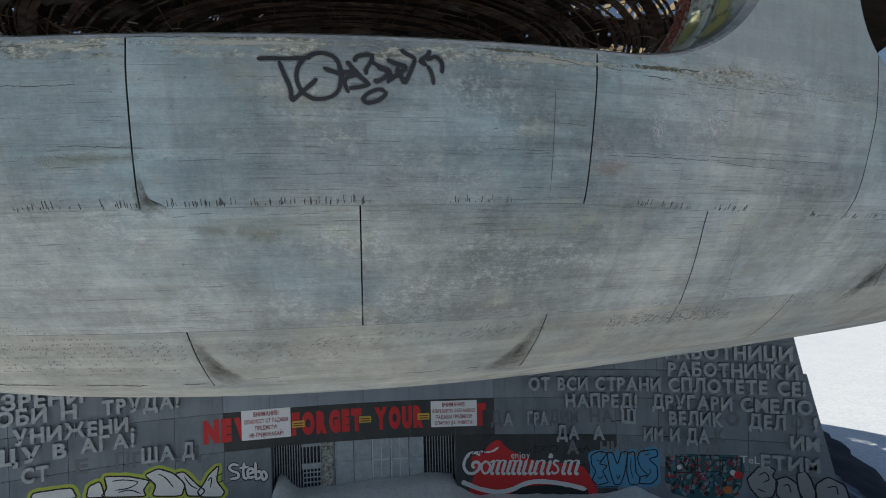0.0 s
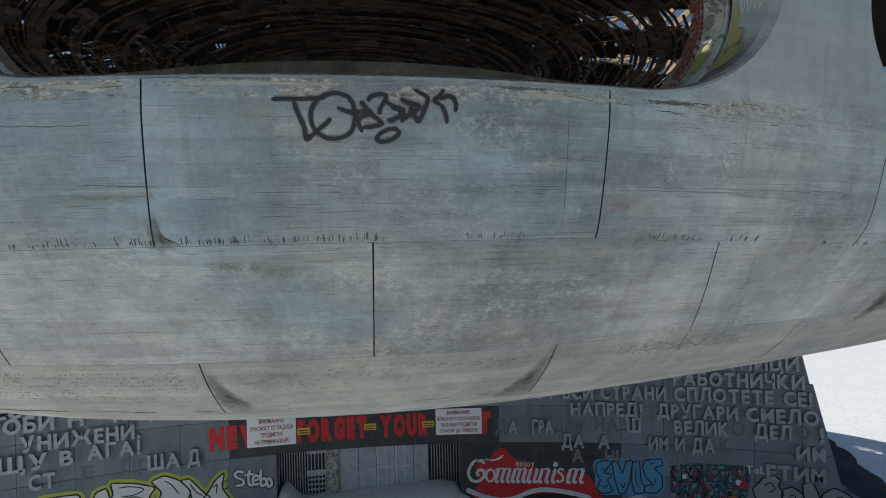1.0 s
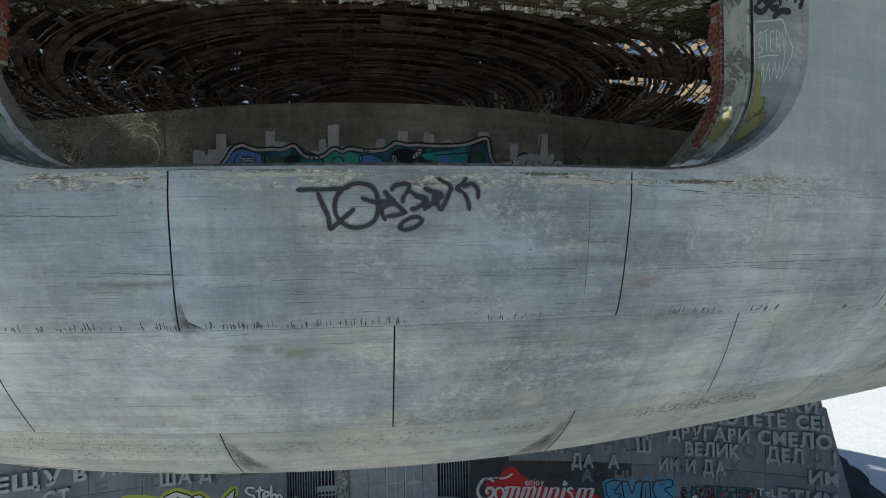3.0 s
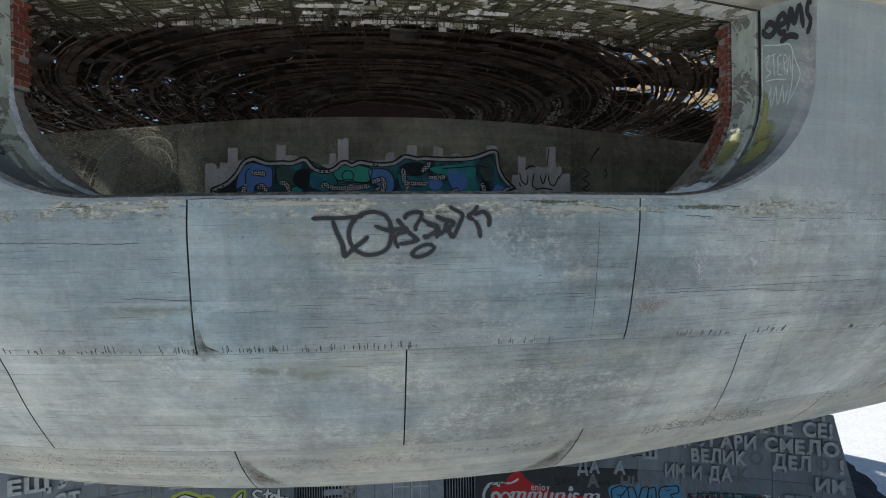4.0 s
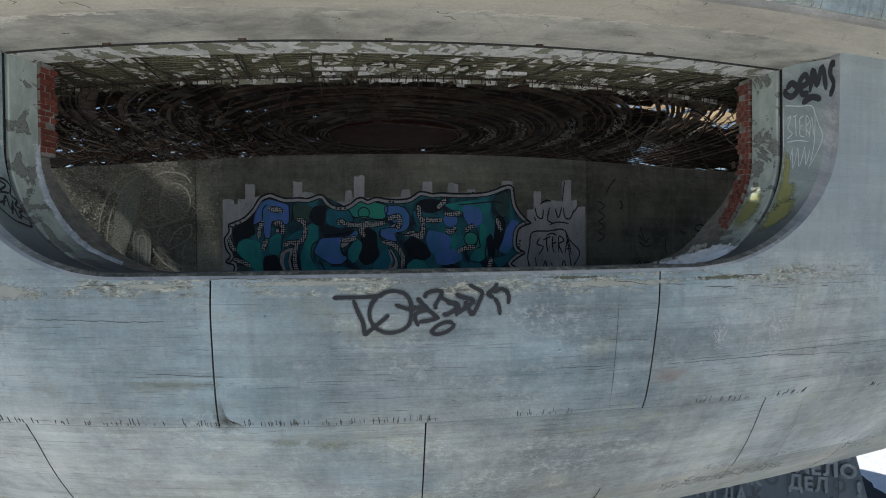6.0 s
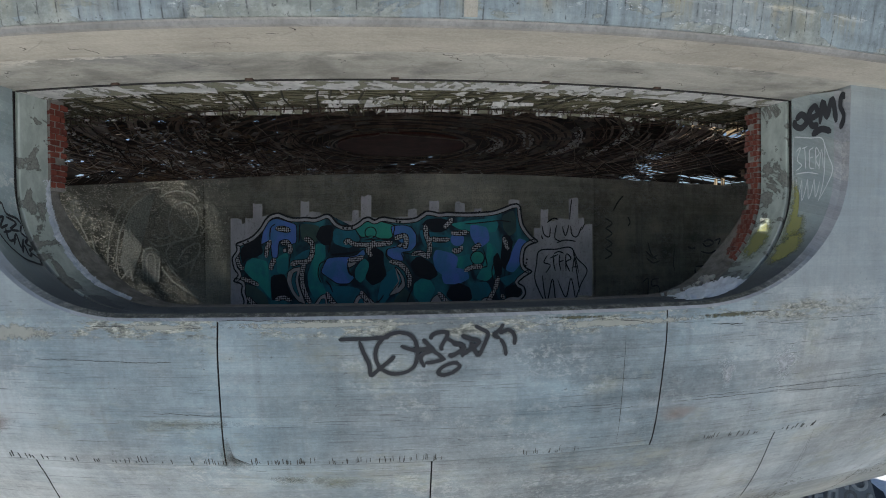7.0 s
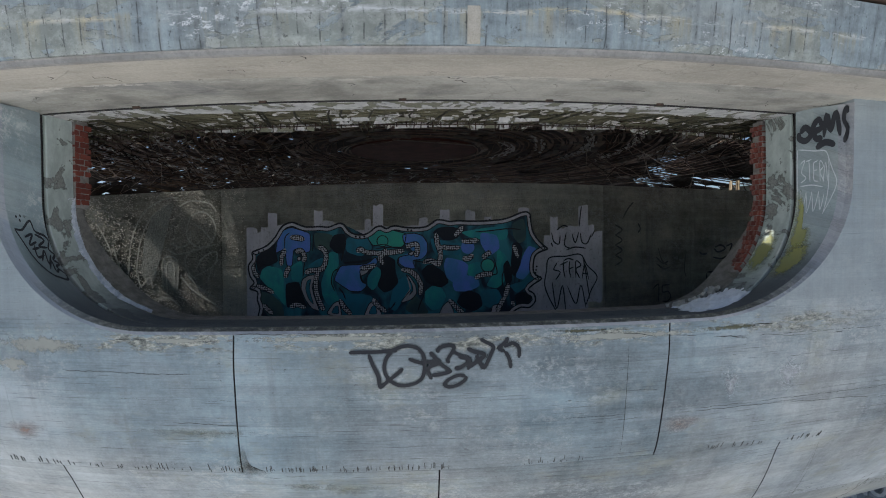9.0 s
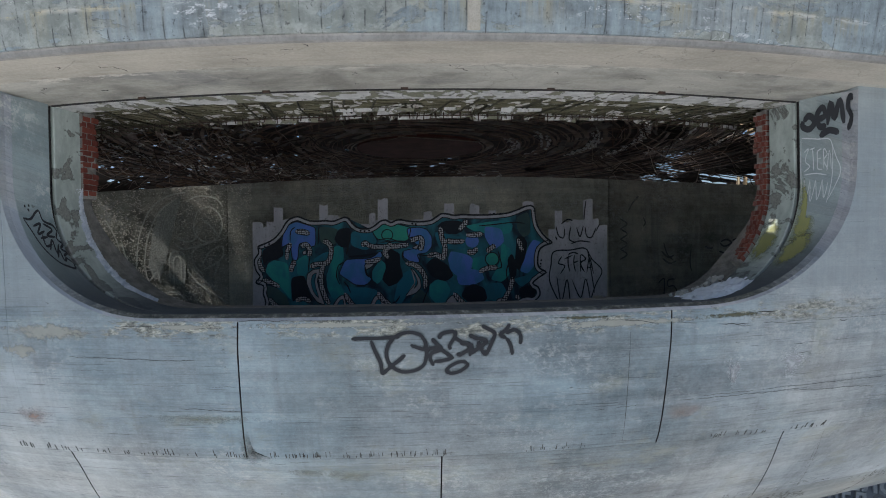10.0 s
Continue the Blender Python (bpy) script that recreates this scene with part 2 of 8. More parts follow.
def soffit_mat():
    """Old plaster: a warm outer band, a grey smoky inner one, flaked ledge between; v runs from the inner edge out."""
    m = Mat("soffit_plaster", 0.9)
    sep = m.node("ShaderNodeSeparateXYZ", Vector=m.uv()).outputs

    def times(a, b):
        return m.math("MULTIPLY", a, b)

    v = m.math("ADD", sep[1], times(m.math("SUBTRACT", m.noise(m.uv(0.5, 0.3, 4.0), 1.0, 5, 0.6), 0.5), 0.16))
    outer = m.ramp(v, [(0.60, 0.0), (0.66, 1.0)])
    col = m.mix(outer, (0.385, 0.37, 0.315), (0.435, 0.40, 0.328))
    cloud = m.ramp(m.noise(m.uv(1.1, 2.2, 8.0), 1.0, 7, 0.62, 0.4), [(0.34, 1.25), (0.50, 1.0), (0.64, 0.62)])
    col = m.mix(m.math("SUBTRACT", 1.0, times(outer, 0.6)), col, m.mix(1.0, col, cloud, "MULTIPLY"))
    smoke = m.ramp(m.noise(m.uv(0.7, 2.0, 14.0), 1.0, 6, 0.6, 0.5), [(0.53, 0.0), (0.64, 1.0)])
    col = m.mix(times(times(smoke, m.math("SUBTRACT", 1.0, outer)), 0.62), col, (0.19, 0.19, 0.18))
    brushed = m.ramp(m.noise(m.uv(0.9, 13.0, 37.0), 1.0, 7, 0.72), [(0.36, 0.84), (0.5, 1.0), (0.64, 1.13)])
    col = m.mix(0.45, col, m.mix(1.0, col, brushed, "MULTIPLY"))
    flakes = m.ramp(m.noise(m.uv(2.6, 9.0, 19.0), 1.0, 8, 0.72), [(0.52, 0.0), (0.535, 1.0)])
    ledge = times(m.ramp(v, [(0.50, 0.0), (0.56, 1.0)]), m.ramp(v, [(0.66, 1.0), (0.68, 0.0)]))
    some = m.ramp(m.noise(m.uv(0.6, 0.3, 23.0), 1.0, 3, 0.6), [(0.42, 0.0), (0.55, 1.0)])
    col = m.mix(times(times(flakes, m.math("MAXIMUM", times(ledge, some), 0.10)), 0.8), col, (0.58, 0.545, 0.46))
    grit = m.noise(m.uv(26, 34, 3.0), 1.0, 5, 0.75)
    col = m.mix(1.0, col, m.ramp(grit, [(0.3, 0.88), (0.7, 1.12)]), "MULTIPLY")
    bend = m.noise(m.uv(3.0, 6.0, 27.0), 1.0, 4, 0.6)
    vor = m.tree.nodes.new("ShaderNodeTexVoronoi")
    vor.feature = "DISTANCE_TO_EDGE"
    m.put(vor.inputs["Vector"], m.node("ShaderNodeVectorMath", _0=m.uv(1.5, 2.4, 30.0), _1=m.node("ShaderNodeCombineXYZ", X=times(bend, 0.9), Y=times(bend, 0.7)).outputs[0]).outputs[0])
    m.put(vor.inputs["Scale"], 1.0)
    cracks = times(m.ramp(vor.outputs["Distance"], [(0.0, 1.0), (0.016, 0.0)]), m.ramp(m.noise(m.uv(0.9, 1.4, 33.0), 1.0, 3, 0.6), [(0.53, 0.0), (0.58, 1.0)]))
    col = m.mix(times(cracks, 0.35), col, (0.09, 0.085, 0.08))
    return m.done(col, m.math("SUBTRACT", times(grit, 0.4), m.math("ADD", cracks, times(flakes, 0.4))), 0.4, 0.01)


def fascia_mat():
    """Weathered concrete edge: broken upright board marks, a limy band with yellow runs, white flecks and scabs of old plaster."""
    m = Mat("fascia_concrete", 0.9)
    sep = m.node("ShaderNodeSeparateXYZ", Vector=m.uv()).outputs

    def times(a, b):
        return m.math("MULTIPLY", a, b)

    hue = m.ramp(m.noise(m.uv(0.35, 0.9, 2.0), 1.0, 6, 0.6), [(0.44, 0.0), (0.62, 1.0)])
    col = m.mix(hue, (0.268, 0.315, 0.322), (0.345, 0.358, 0.328))
    cloud = m.noise(m.uv(1.5, 2.2, 5.0), 1.0, 9, 0.72)
    upright = m.noise(m.uv(8.0, 0.7, 8.0), 1.0, 6, 0.7)
    tone = m.math("ADD", times(m.math("SUBTRACT", cloud, 0.5), 1.7), times(m.math("SUBTRACT", upright, 0.5), 1.1))
    tone = m.math("ADD", m.math("ADD", tone, times(m.math("SUBTRACT", m.noise(m.uv(28, 22, 1.0), 1.0, 4, 0.75), 0.5), 0.55)), 0.5)
    col = m.mix(1.0, col, m.ramp(tone, [(0.15, 0.52), (0.5, 0.97), (0.85, 1.36)]), "MULTIPLY")
    # scabs of old plaster
    scab_n = m.noise(m.uv(0.75, 1.7, 11.0), 1.0, 9, 0.62, 0.3)
    scab = m.ramp(scab_n, [(0.515, 0.0), (0.525, 1.0)])
    col = m.mix(times(scab, 0.75), col, m.mix(m.ramp(m.noise(m.uv(5, 6, 12.0), 1.0, 7, 0.75), [(0.42, 0.0), (0.6, 1.0)]), (0.25, 0.265, 0.22), (0.44, 0.45, 0.40)))
    # limy band and its yellow runs
    line_v = m.math("SUBTRACT", m.math("ADD", sep[1], times(m.math("SUBTRACT", m.noise(m.uv(0.9, 0.2, 60.0), 1.0, 5, 0.6), 0.5), 0.14)), 0.36)
    band = times(m.ramp(m.math("ABSOLUTE", line_v), [(0.0, 1.0), (0.035, 0.0)]), m.ramp(m.noise(m.uv(2.2, 9.0, 63.0), 1.0, 9, 0.8), [(0.485, 0.0), (0.535, 1.0)]))
    runs = times(m.ramp(m.noise(m.uv(3.2, 0.25, 71.0), 1.0, 6, 0.72), [(0.50, 0.0), (0.64, 1.0)]), times(m.ramp(line_v, [(0.0, 1.0), (0.04, 0.0)]), m.ramp(m.math("ADD", line_v, 0.30), [(0.0, 0.0), (0.30, 1.0)])))
    col = m.mix(times(runs, 0.7), col, (0.42, 0.355, 0.20))
    col = m.mix(times(band, 0.9), col, m.mix(m.ramp(m.noise(m.uv(1.2, 1.0, 66.0), 1.0, 4), [(0.45, 0.0), (0.58, 1.0)]), (0.62, 0.63, 0.62), (0.60, 0.52, 0.33)))
    flake = m.ramp(m.noise(m.uv(10.0, 16.0, 76.0), 1.0, 8, 0.8), [(0.55, 0.0), (0.57, 1.0)])
    spots = m.ramp(m.noise(m.uv(0.8, 2.4, 69.0), 1.0, 6, 0.65), [(0.52, 0.0), (0.60, 1.0)])
    col = m.mix(times(times(flake, spots), 0.9), col, (0.74, 0.75, 0.74))
    # upright board joints, broken and uneven
    wob = m.noise(m.uv(0.9, 0.6, 90.0), 1.0, 3)
    pos = m.math("ADD", m.math("DIVIDE", sep[0], 0.172), times(wob, 0.9))
    thin = m.ramp(m.math("ABSOLUTE", m.math("SUBTRACT", m.math("FRACT", pos), 0.5)), [(0.0, 1.0), (0.05, 0.0)])
    gate = m.ramp(m.noise(m.uv(4.0, 5.0, 92.0), 1.0, 8, 0.8), [(0.50, 0.0), (0.56, 1.0)])
    marks = times(thin, gate)
    dirt = m.ramp(m.noise(m.uv(24, 14, 95.0), 1.0, 5, 0.8), [(0.605, 0.0), (0.64, 1.0)])
    marks = m.math("MAXIMUM", marks, times(dirt, 0.8))
    soft = times(m.ramp(m.math("ABSOLUTE", m.math("SUBTRACT", m.math("FRACT", pos), 0.5)), [(0.0, 1.0), (0.20, 0.0)]), m.ramp(m.noise(m.uv(2.5, 1.2, 97.0), 1.0, 4, 0.7), [(0.46, 0.0), (0.62, 1.0)]))
    col = m.mix(times(soft, 0.40), col, (0.13, 0.14, 0.145))
    col = m.mix(times(marks, 0.85), col, (0.06, 0.06, 0.06))
    height = m.math("ADD", times(cloud, 0.5), m.math("SUBTRACT", times(scab, 0.8), times(marks, 0.9)))
    return m.done(col, height, 0.55, 0.012)


M_FASCIA, M_SOFFIT = fascia_mat(), soffit_mat()
M_REVEAL = board_concrete("reveal_concrete", "v", cool=(0.22, 0.275, 0.282), warm=(0.305, 0.35, 0.342), line=0.15, streak=0.1, contrast=0.7, lichen=0.2, top_dark=0.8)


def flaking(name, coat, under, scale=3.0, keeps=0.535, top_dark=0.0):
    """Old paint that has come off in sharp-edged patches; what faces up takes a darker colour."""
    m = Mat(name, 0.8)
    v = m.obj()
    n = m.noise(v, scale, 7, 0.6, 0.5)
    off = m.ramp(n, [(keeps, 0.0), (keeps + 0.01, 1.0)])
    lip = m.math("MULTIPLY", m.ramp(n, [(keeps - 0.02, 0.0), (keeps, 1.0)]), m.ramp(n, [(keeps + 0.01, 1.0), (keeps + 0.025, 0.0)]))
    grit = m.noise(v, scale * 12, 5, 0.75)
    stain = m.ramp(m.noise(m.obj((1, 1, 0.5), 3), scale * 1.7, 6, 0.7), [(0.40, 0.78), (0.62, 1.08)])
    col = m.mix(off, m.mix(1.0, coat, stain, "MULTIPLY"), m.mix(m.ramp(grit, [(0.4, 0.0), (0.65, 1.0)]), under, tuple(x * 0.6 for x in under)))
    col = m.mix(m.math("MULTIPLY", lip, 0.6), col, (0.07, 0.07, 0.06))
    if top_dark:
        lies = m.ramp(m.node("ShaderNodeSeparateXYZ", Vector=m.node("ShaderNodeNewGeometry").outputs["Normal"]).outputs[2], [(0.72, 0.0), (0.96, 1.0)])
        col = m.mix(m.math("MULTIPLY", lies, top_dark), col, m.mix(m.ramp(grit, [(0.4, 0.0), (0.7, 1.0)]), (0.055, 0.065, 0.08), (0.10, 0.115, 0.13)))
    return m.done(col, m.math("SUBTRACT", m.math("MULTIPLY", grit, 0.3), off), 0.5, 0.008)


M_EDGE = board_concrete("crumbling_edge", "v", cool=(0.235, 0.268, 0.30), warm=(0.335, 0.345, 0.355), line=0.15, streak=0.1, contrast=0.8, lichen=0.3, top_dark=0.95, scaly=True, relief=0.8)
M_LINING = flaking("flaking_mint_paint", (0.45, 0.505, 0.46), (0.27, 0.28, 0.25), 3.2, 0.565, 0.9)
M_HEADPAINT = flaking("flaking_white_paint", (0.66, 0.65, 0.61), (0.27, 0.265, 0.185), 4.5)
M_DARKGAP = mottled("dark_sealant", (0.02, 0.02, 0.02), (0.05, 0.045, 0.04), 20, 0.9)
M_INNER = board_concrete("inner_plaster", cool=(0.42, 0.415, 0.34), warm=(0.54, 0.52, 0.43), line=0.06, streak=0.45, contrast=1.7, lichen=0.4, relief=1.0, rough_cast=2.2)
M_MOSS = board_concrete("stained_plaster", cool=(0.23, 0.235, 0.19), warm=(0.39, 0.37, 0.30), line=0.05, streak=0.55, contrast=2.1, lichen=0.35, relief=1.0, rough_cast=4.0)
M_SNOW = mottled("snow", (0.92, 0.93, 0.94), (0.87, 0.89, 0.91), 0.6, 0.6, bump=0.4, dist=0.05)
M_RUST = mottled("rusty_steel", (0.05, 0.035, 0.028), (0.11, 0.07, 0.05), 8, 0.75, 0.3)
M_ROOF = mottled("tarred_roof_boards", (0.04, 0.03, 0.024), (0.085, 0.06, 0.046), 2, 0.9)
M_FLOOR = mottled("rubble_floor", (0.06, 0.055, 0.05), (0.12, 0.11, 0.10), 2, 0.95)


def brick_mat():
    m = Mat("red_brick", 0.9)
    n = m.noise(m.obj(), 14, 5, 0.7)
    col = m.mix(m.rand(), (0.125, 0.028, 0.018), (0.225, 0.056, 0.034))
    col = m.mix(m.ramp(n, [(0.45, 0.0), (0.75, 0.6)]), col, (0.15, 0.05, 0.04))
    pale = m.ramp(m.noise(m.obj((1, 1, 1), 4), 6, 5, 0.7), [(0.54, 0.0), (0.62, 1.0)])
    col = m.mix(m.math("MULTIPLY", pale, 0.28), col, (0.36, 0.30, 0.26))
    return m.done(col, n, 0.5, 0.01)


M_BRICK = brick_mat()
M_MORTAR = mottled("mortar", (0.20, 0.19, 0.17), (0.33, 0.31, 0.28), 9, 0.95)


def paint(name, color, rough=0.7, worn=0.25):
    m = Mat(name, rough)
    n = m.noise(m.obj(), 6, 6, 0.7)
    col = m.mix(m.math("MULTIPLY", m.ramp(n, [(0.5, 0.0), (0.75, 1.0)]), worn), color, tuple(c * 0.45 + 0.04 for c in color))
    return m.done(col, n, 0.1, 0.005)


M_SPRAY = paint("black_spray_paint", (0.018, 0.020, 0.024), 0.75, 0.35)
M_SPRAYW = paint("white_spray_paint", (0.55, 0.58, 0.58), 0.8, 0.7)


# ---- builders ----
AXIS = Vector((-3.225, 21.06, 0.0))     # the axis of the round hall


def polar(r, phi, z):
    """A place by its distance from the hall's axis, its bearing in degrees (0: towards -y, growing to the right) and its height."""
    a = radians(phi)
    return (AXIS.x + r * math.sin(a), AXIS.y - r * math.cos(a), z)


def rim(r, phi, z):
    """As polar, for the outer ring, which straightens out to the right of the window."""
    d = 0.9 * (min(phi, 62.0) - 22.0)
    g = 1 / math.cos(radians(d)) if 22 < phi < 99 else 1.0
    if 62 < phi < 99:
        g = 1 + (g - 1) * (0.5 + 0.5 * math.cos(math.pi * (phi - 62) / 37))
    return polar(r * g, phi, z)


def mesh_of(name, verts, faces, mat, uvs=None, smooth=False):
    me = bpy.data.meshes.new(name)
    me.from_pydata([tuple(v) for v in verts], [], faces)
    if uvs is not None:
        layer = me.uv_layers.new(name="metres")
        idx = np.empty(len(me.loops), dtype=np.int32)
        me.loops.foreach_get("vertex_index", idx)
        layer.data.foreach_set("uv", np.asarray(uvs, dtype=np.float32)[idx].ravel())
    if mat is not None:
        me.materials.append(mat)
    if smooth:
        me.polygons.foreach_set("use_smooth", [True] * len(me.polygons))
    me.update()
    return me


def hold(name, at, label="", category="", group="", kind=""):
    ob = new(name)
    ob.location = at
    ob.empty_display_size = 0.2
    return tagged(ob, label, category, group, kind)


def part(name, data, mat=None, parent=None, label="", kind=""):
    """Links a mesh, or a bmesh, as one object under its thing, with its places given in the world's metres."""
    if isinstance(data, bmesh.types.BMesh):
        me = bpy.data.meshes.new(name)
        bmesh.ops.recalc_face_normals(data, faces=data.faces)
        data.to_mesh(me)
        data.free()
        data = me
    if mat is not None and not data.materials:
        data.materials.append(mat)
    ob = new(name, data)
    if parent is not None:
        ob.parent = parent
        at = Vector(parent.location)
        if parent.parent is not None:
            at = at + Vector(parent.parent.location)
        ob.location = -at
    return tagged(ob, label, "", "", kind)


def slab(front, back, uv, wrap=False):
    """A closed sheet between two grids of places (rows x columns): vertices, faces and UVs."""
    n, m = len(front), len(front[0])
    verts = [p for row in front for p in row] + [p for row in back for p in row]
    uvs = [u for row in uv for u in row] * 2
    faces, o = [], n * m
    for i in range(n - 1):
        for j in range(m - 1):
            a, b, c, d = i * m + j, i * m + j + 1, (i + 1) * m + j + 1, (i + 1) * m + j
            faces += [(a, b, c, d), (o + d, o + c, o + b, o + a)]
    rim = [j for j in range(m)] + [i * m + m - 1 for i in range(1, n)] + [(n - 1) * m + j for j in range(m - 2, -1, -1)] + [i * m for i in range(n - 2, 0, -1)]
    for a, b in zip(rim, rim[1:] + rim[:1]):
        faces.append((b, a, o + a, o + b))
    return verts, faces, uvs


def box(bm, x0, x1, y0, y1, z0, z1, m=None):
    vs = [bm.verts.new(m @ Vector(p) if m else p) for p in ((x0, y0, z0), (x1, y0, z0), (x1, y1, z0), (x0, y1, z0), (x0, y0, z1), (x1, y0, z1), (x1, y1, z1), (x0, y1, z1))]
    for f in ((3, 2, 1, 0), (4, 5, 6, 7), (0, 1, 5, 4), (1, 2, 6, 5), (2, 3, 7, 6), (3, 0, 4, 7)):
        bm.faces.new([vs[i] for i in f])
    return vs


def tubes(paths, radius, sides=4):
    """Thin rods along lines of places: vertices and faces of them all."""
    verts, faces = [], []
    for path in paths:
        pts = [Vector(p) for p in path]
        for i, p in enumerate(pts):
            t = (pts[min(i + 1, len(pts) - 1)] - pts[max(i - 1, 0)]).normalized()
            u = t.cross(Vector((0, 0, 1)))
            u = u.normalized() if u.length > 0.01 else Vector((1, 0, 0))
            w = t.cross(u)
            base = len(verts)
            for k in range(sides):
                a = 2 * math.pi * k / sides
                verts.append(p + radius * (u * math.cos(a) + w * math.sin(a)))
            if i:
                for k in range(sides):
                    faces.append((base - sides + k, base - sides + (k + 1) % sides, base + (k + 1) % sides, base + k))
    return verts, faces


# ---- the saucer's outline: radius and height, from the soffit down and in under the hall ----
OUTLINE = [(16.26, 15.06), (16.24, 14.2), (16.20, 13.2), (16.17, 12.4), (16.13, 12.0), (15.92, 11.1), (15.67, 10.68), (15.28, 10.10),
           (14.77, 9.47), (14.35, 9.07), (13.90, 8.74), (13.40, 8.51), (12.60, 8.31), (11.0, 8.12), (8.5, 8.02), (6.0, 8.0)]


def glide(points, steps=8):
    out = []
    for i in range(len(points) - 1):
        p0, p1, p2, p3 = (Vector(points[max(0, min(len(points) - 1, k))]) for k in (i - 1, i, i + 1, i + 2))
        for s in range(steps):
            t = s / steps
            out.append(0.5 * ((2 * p1) + (p2 - p0) * t + (2 * p0 - 5 * p1 + 4 * p2 - p3) * t * t + (3 * p1 - p0 - 3 * p2 + p3) * t ** 3))
    return out + [Vector(points[-1])]


LINE = glide(OUTLINE)
WAY = np.concatenate([[0], np.cumsum([(b - a).length for a, b in zip(LINE, LINE[1:])])])
LINE_R, LINE_Z = np.array([p.x for p in LINE]), np.array([p.y for p in LINE])


def way_at(z):
    return float(np.interp(-z, -LINE_Z, WAY))


def skin(phi, s, depth=0.0):
    """A place on the saucer's skin at a bearing and a length down its outline; depth goes into the concrete."""
    r, z = float(np.interp(s, WAY, LINE_R)), float(np.interp(s, WAY, LINE_Z))
    r2, z2 = float(np.interp(s + 0.02, WAY, LINE_R)), float(np.interp(s + 0.02, WAY, LINE_Z))
    n = Vector((z - z2, r2 - r))
    n = n.normalized() if n.length > 1e-6 else Vector((1, 0))
    return rim(r - n.x * depth, phi, z - n.y * depth)


# ---- the windows' outline: bearing and height. A ring of it: radius, left and right edge, sill, corner widths and height ----
WIN_L, WIN_R, WIN_SILL, WIN_HEAD = -7.45, 25.27, 12.49, 14.86
EVERY = 40.0          # degrees from window to window
OUTER = (16.225, -7.95, 26.30, 12.45, 6.2, 7.5, 1.5)
JOINT = (15.735, -7.45, 25.27, 12.49, 5.5, 5.5, 1.4)


def between(a, b, t):
    return tuple(x + (y - x) * t for x, y in zip(a, b))


def win_edge(u, ring):
    """The opening's edge from the head's left corner (u = 0) down, along the sill and up to the right corner (u = 1)."""
    _, left, right, sill, cl, cr, ch = ring
    if u < 0.2:
        return left, WIN_HEAD + 0.03 + (sill + ch - WIN_HEAD - 0.03) * u / 0.2
    if u < 0.4:
        a = (u - 0.2) / 0.2 * math.pi / 2
        return left + cl * (1 - math.cos(a)), sill + ch * (1 - math.sin(a))
    if u <= 0.6:
        return left + cl + (right - left - cl - cr) * (u - 0.4) / 0.2, sill
    if u < 0.8:
        a = (u - 0.6) / 0.2 * math.pi / 2
        return right - cr * (1 - math.sin(a)), sill + ch * (1 - math.cos(a))
    return right, sill + ch + (WIN_HEAD + 0.03 - sill - ch) * (u - 0.8) / 0.2


def win_low(phi, ring):
    """The height of the opening's lower edge at a bearing, or None outside it."""
    _, left, right, sill, cl, cr, ch = ring
    if phi <= left or phi >= right:
        return None
    c, d = (cl, phi - left) if phi - left < right - phi else (cr, right - phi)
    return sill if d >= c else sill + ch * (1 - math.sqrt(max(0.0, 1 - ((c - d) / c) ** 2)))


# ---- the saucer's skin, cast in rows of panels that break joint ----
facade = hold("wall_saucer", polar(16.2, 9, 8.5), "board-marked grey concrete skin of the round saucer hall, stained and cracked", "wall", kind="structure")
ROW_A, ROW_B, ROW_C = way_at(10.935), way_at(9.62), float(np.interp(-13.95, -LINE_R, WAY))
GAP, GAP_S = 0.029, 0.0014


def row_a(phi):
    """The seam under the upper row: level below the window, dipping beyond it."""
    return ROW_A + 0.014 * max(0.0, min(phi, 34.0) - 17.0)


def panel(cols, foot, mat, n=14, name="concrete_panel", depth=0.0, joints=(True, True)):
    """One cast panel; cols: bearing above and below, and the length down the outline at which the column begins."""
    front, back, uv = [], [], []
    for pa, pb, top in cols:
        top, bottom = top(pa) if callable(top) else top, foot(pb) if callable(foot) else foot
        ts = [k / n for k in range(n + 1)]
        front.append([skin(pa + (pb - pa) * t, top + (bottom - top) * t, depth) for t in ts])
        back.append([skin(pa + (pb - pa) * t, top + (bottom - top) * t + (0.2 if top > 0 and k == 0 else 0.0), 0.30) for k, t in enumerate(ts)])
        uv.append([(radians(pa + (pb - pa) * t) * 16.0, -top - (bottom - top) * t) for t in ts])
    v, f, u = slab(front, back, uv)
    me = mesh_of(name, v, f, mat, u, False)
    me.materials.append(M_DARKGAP)
    first = len(f) - 2 * (len(cols) + n + 1) + 4
    side = n + len(cols) - 1
    for start in [s for s, dark in zip((first, first + side), joints) if dark]:
        for k in range(start, start + n):
            me.polygons[k].material_index = 1          # the upright joints are dark with dirt
    part(name, me, None, facade)


def spread(a, b, n):
    return [a + (b - a) * k / n for k in range(n + 1)]


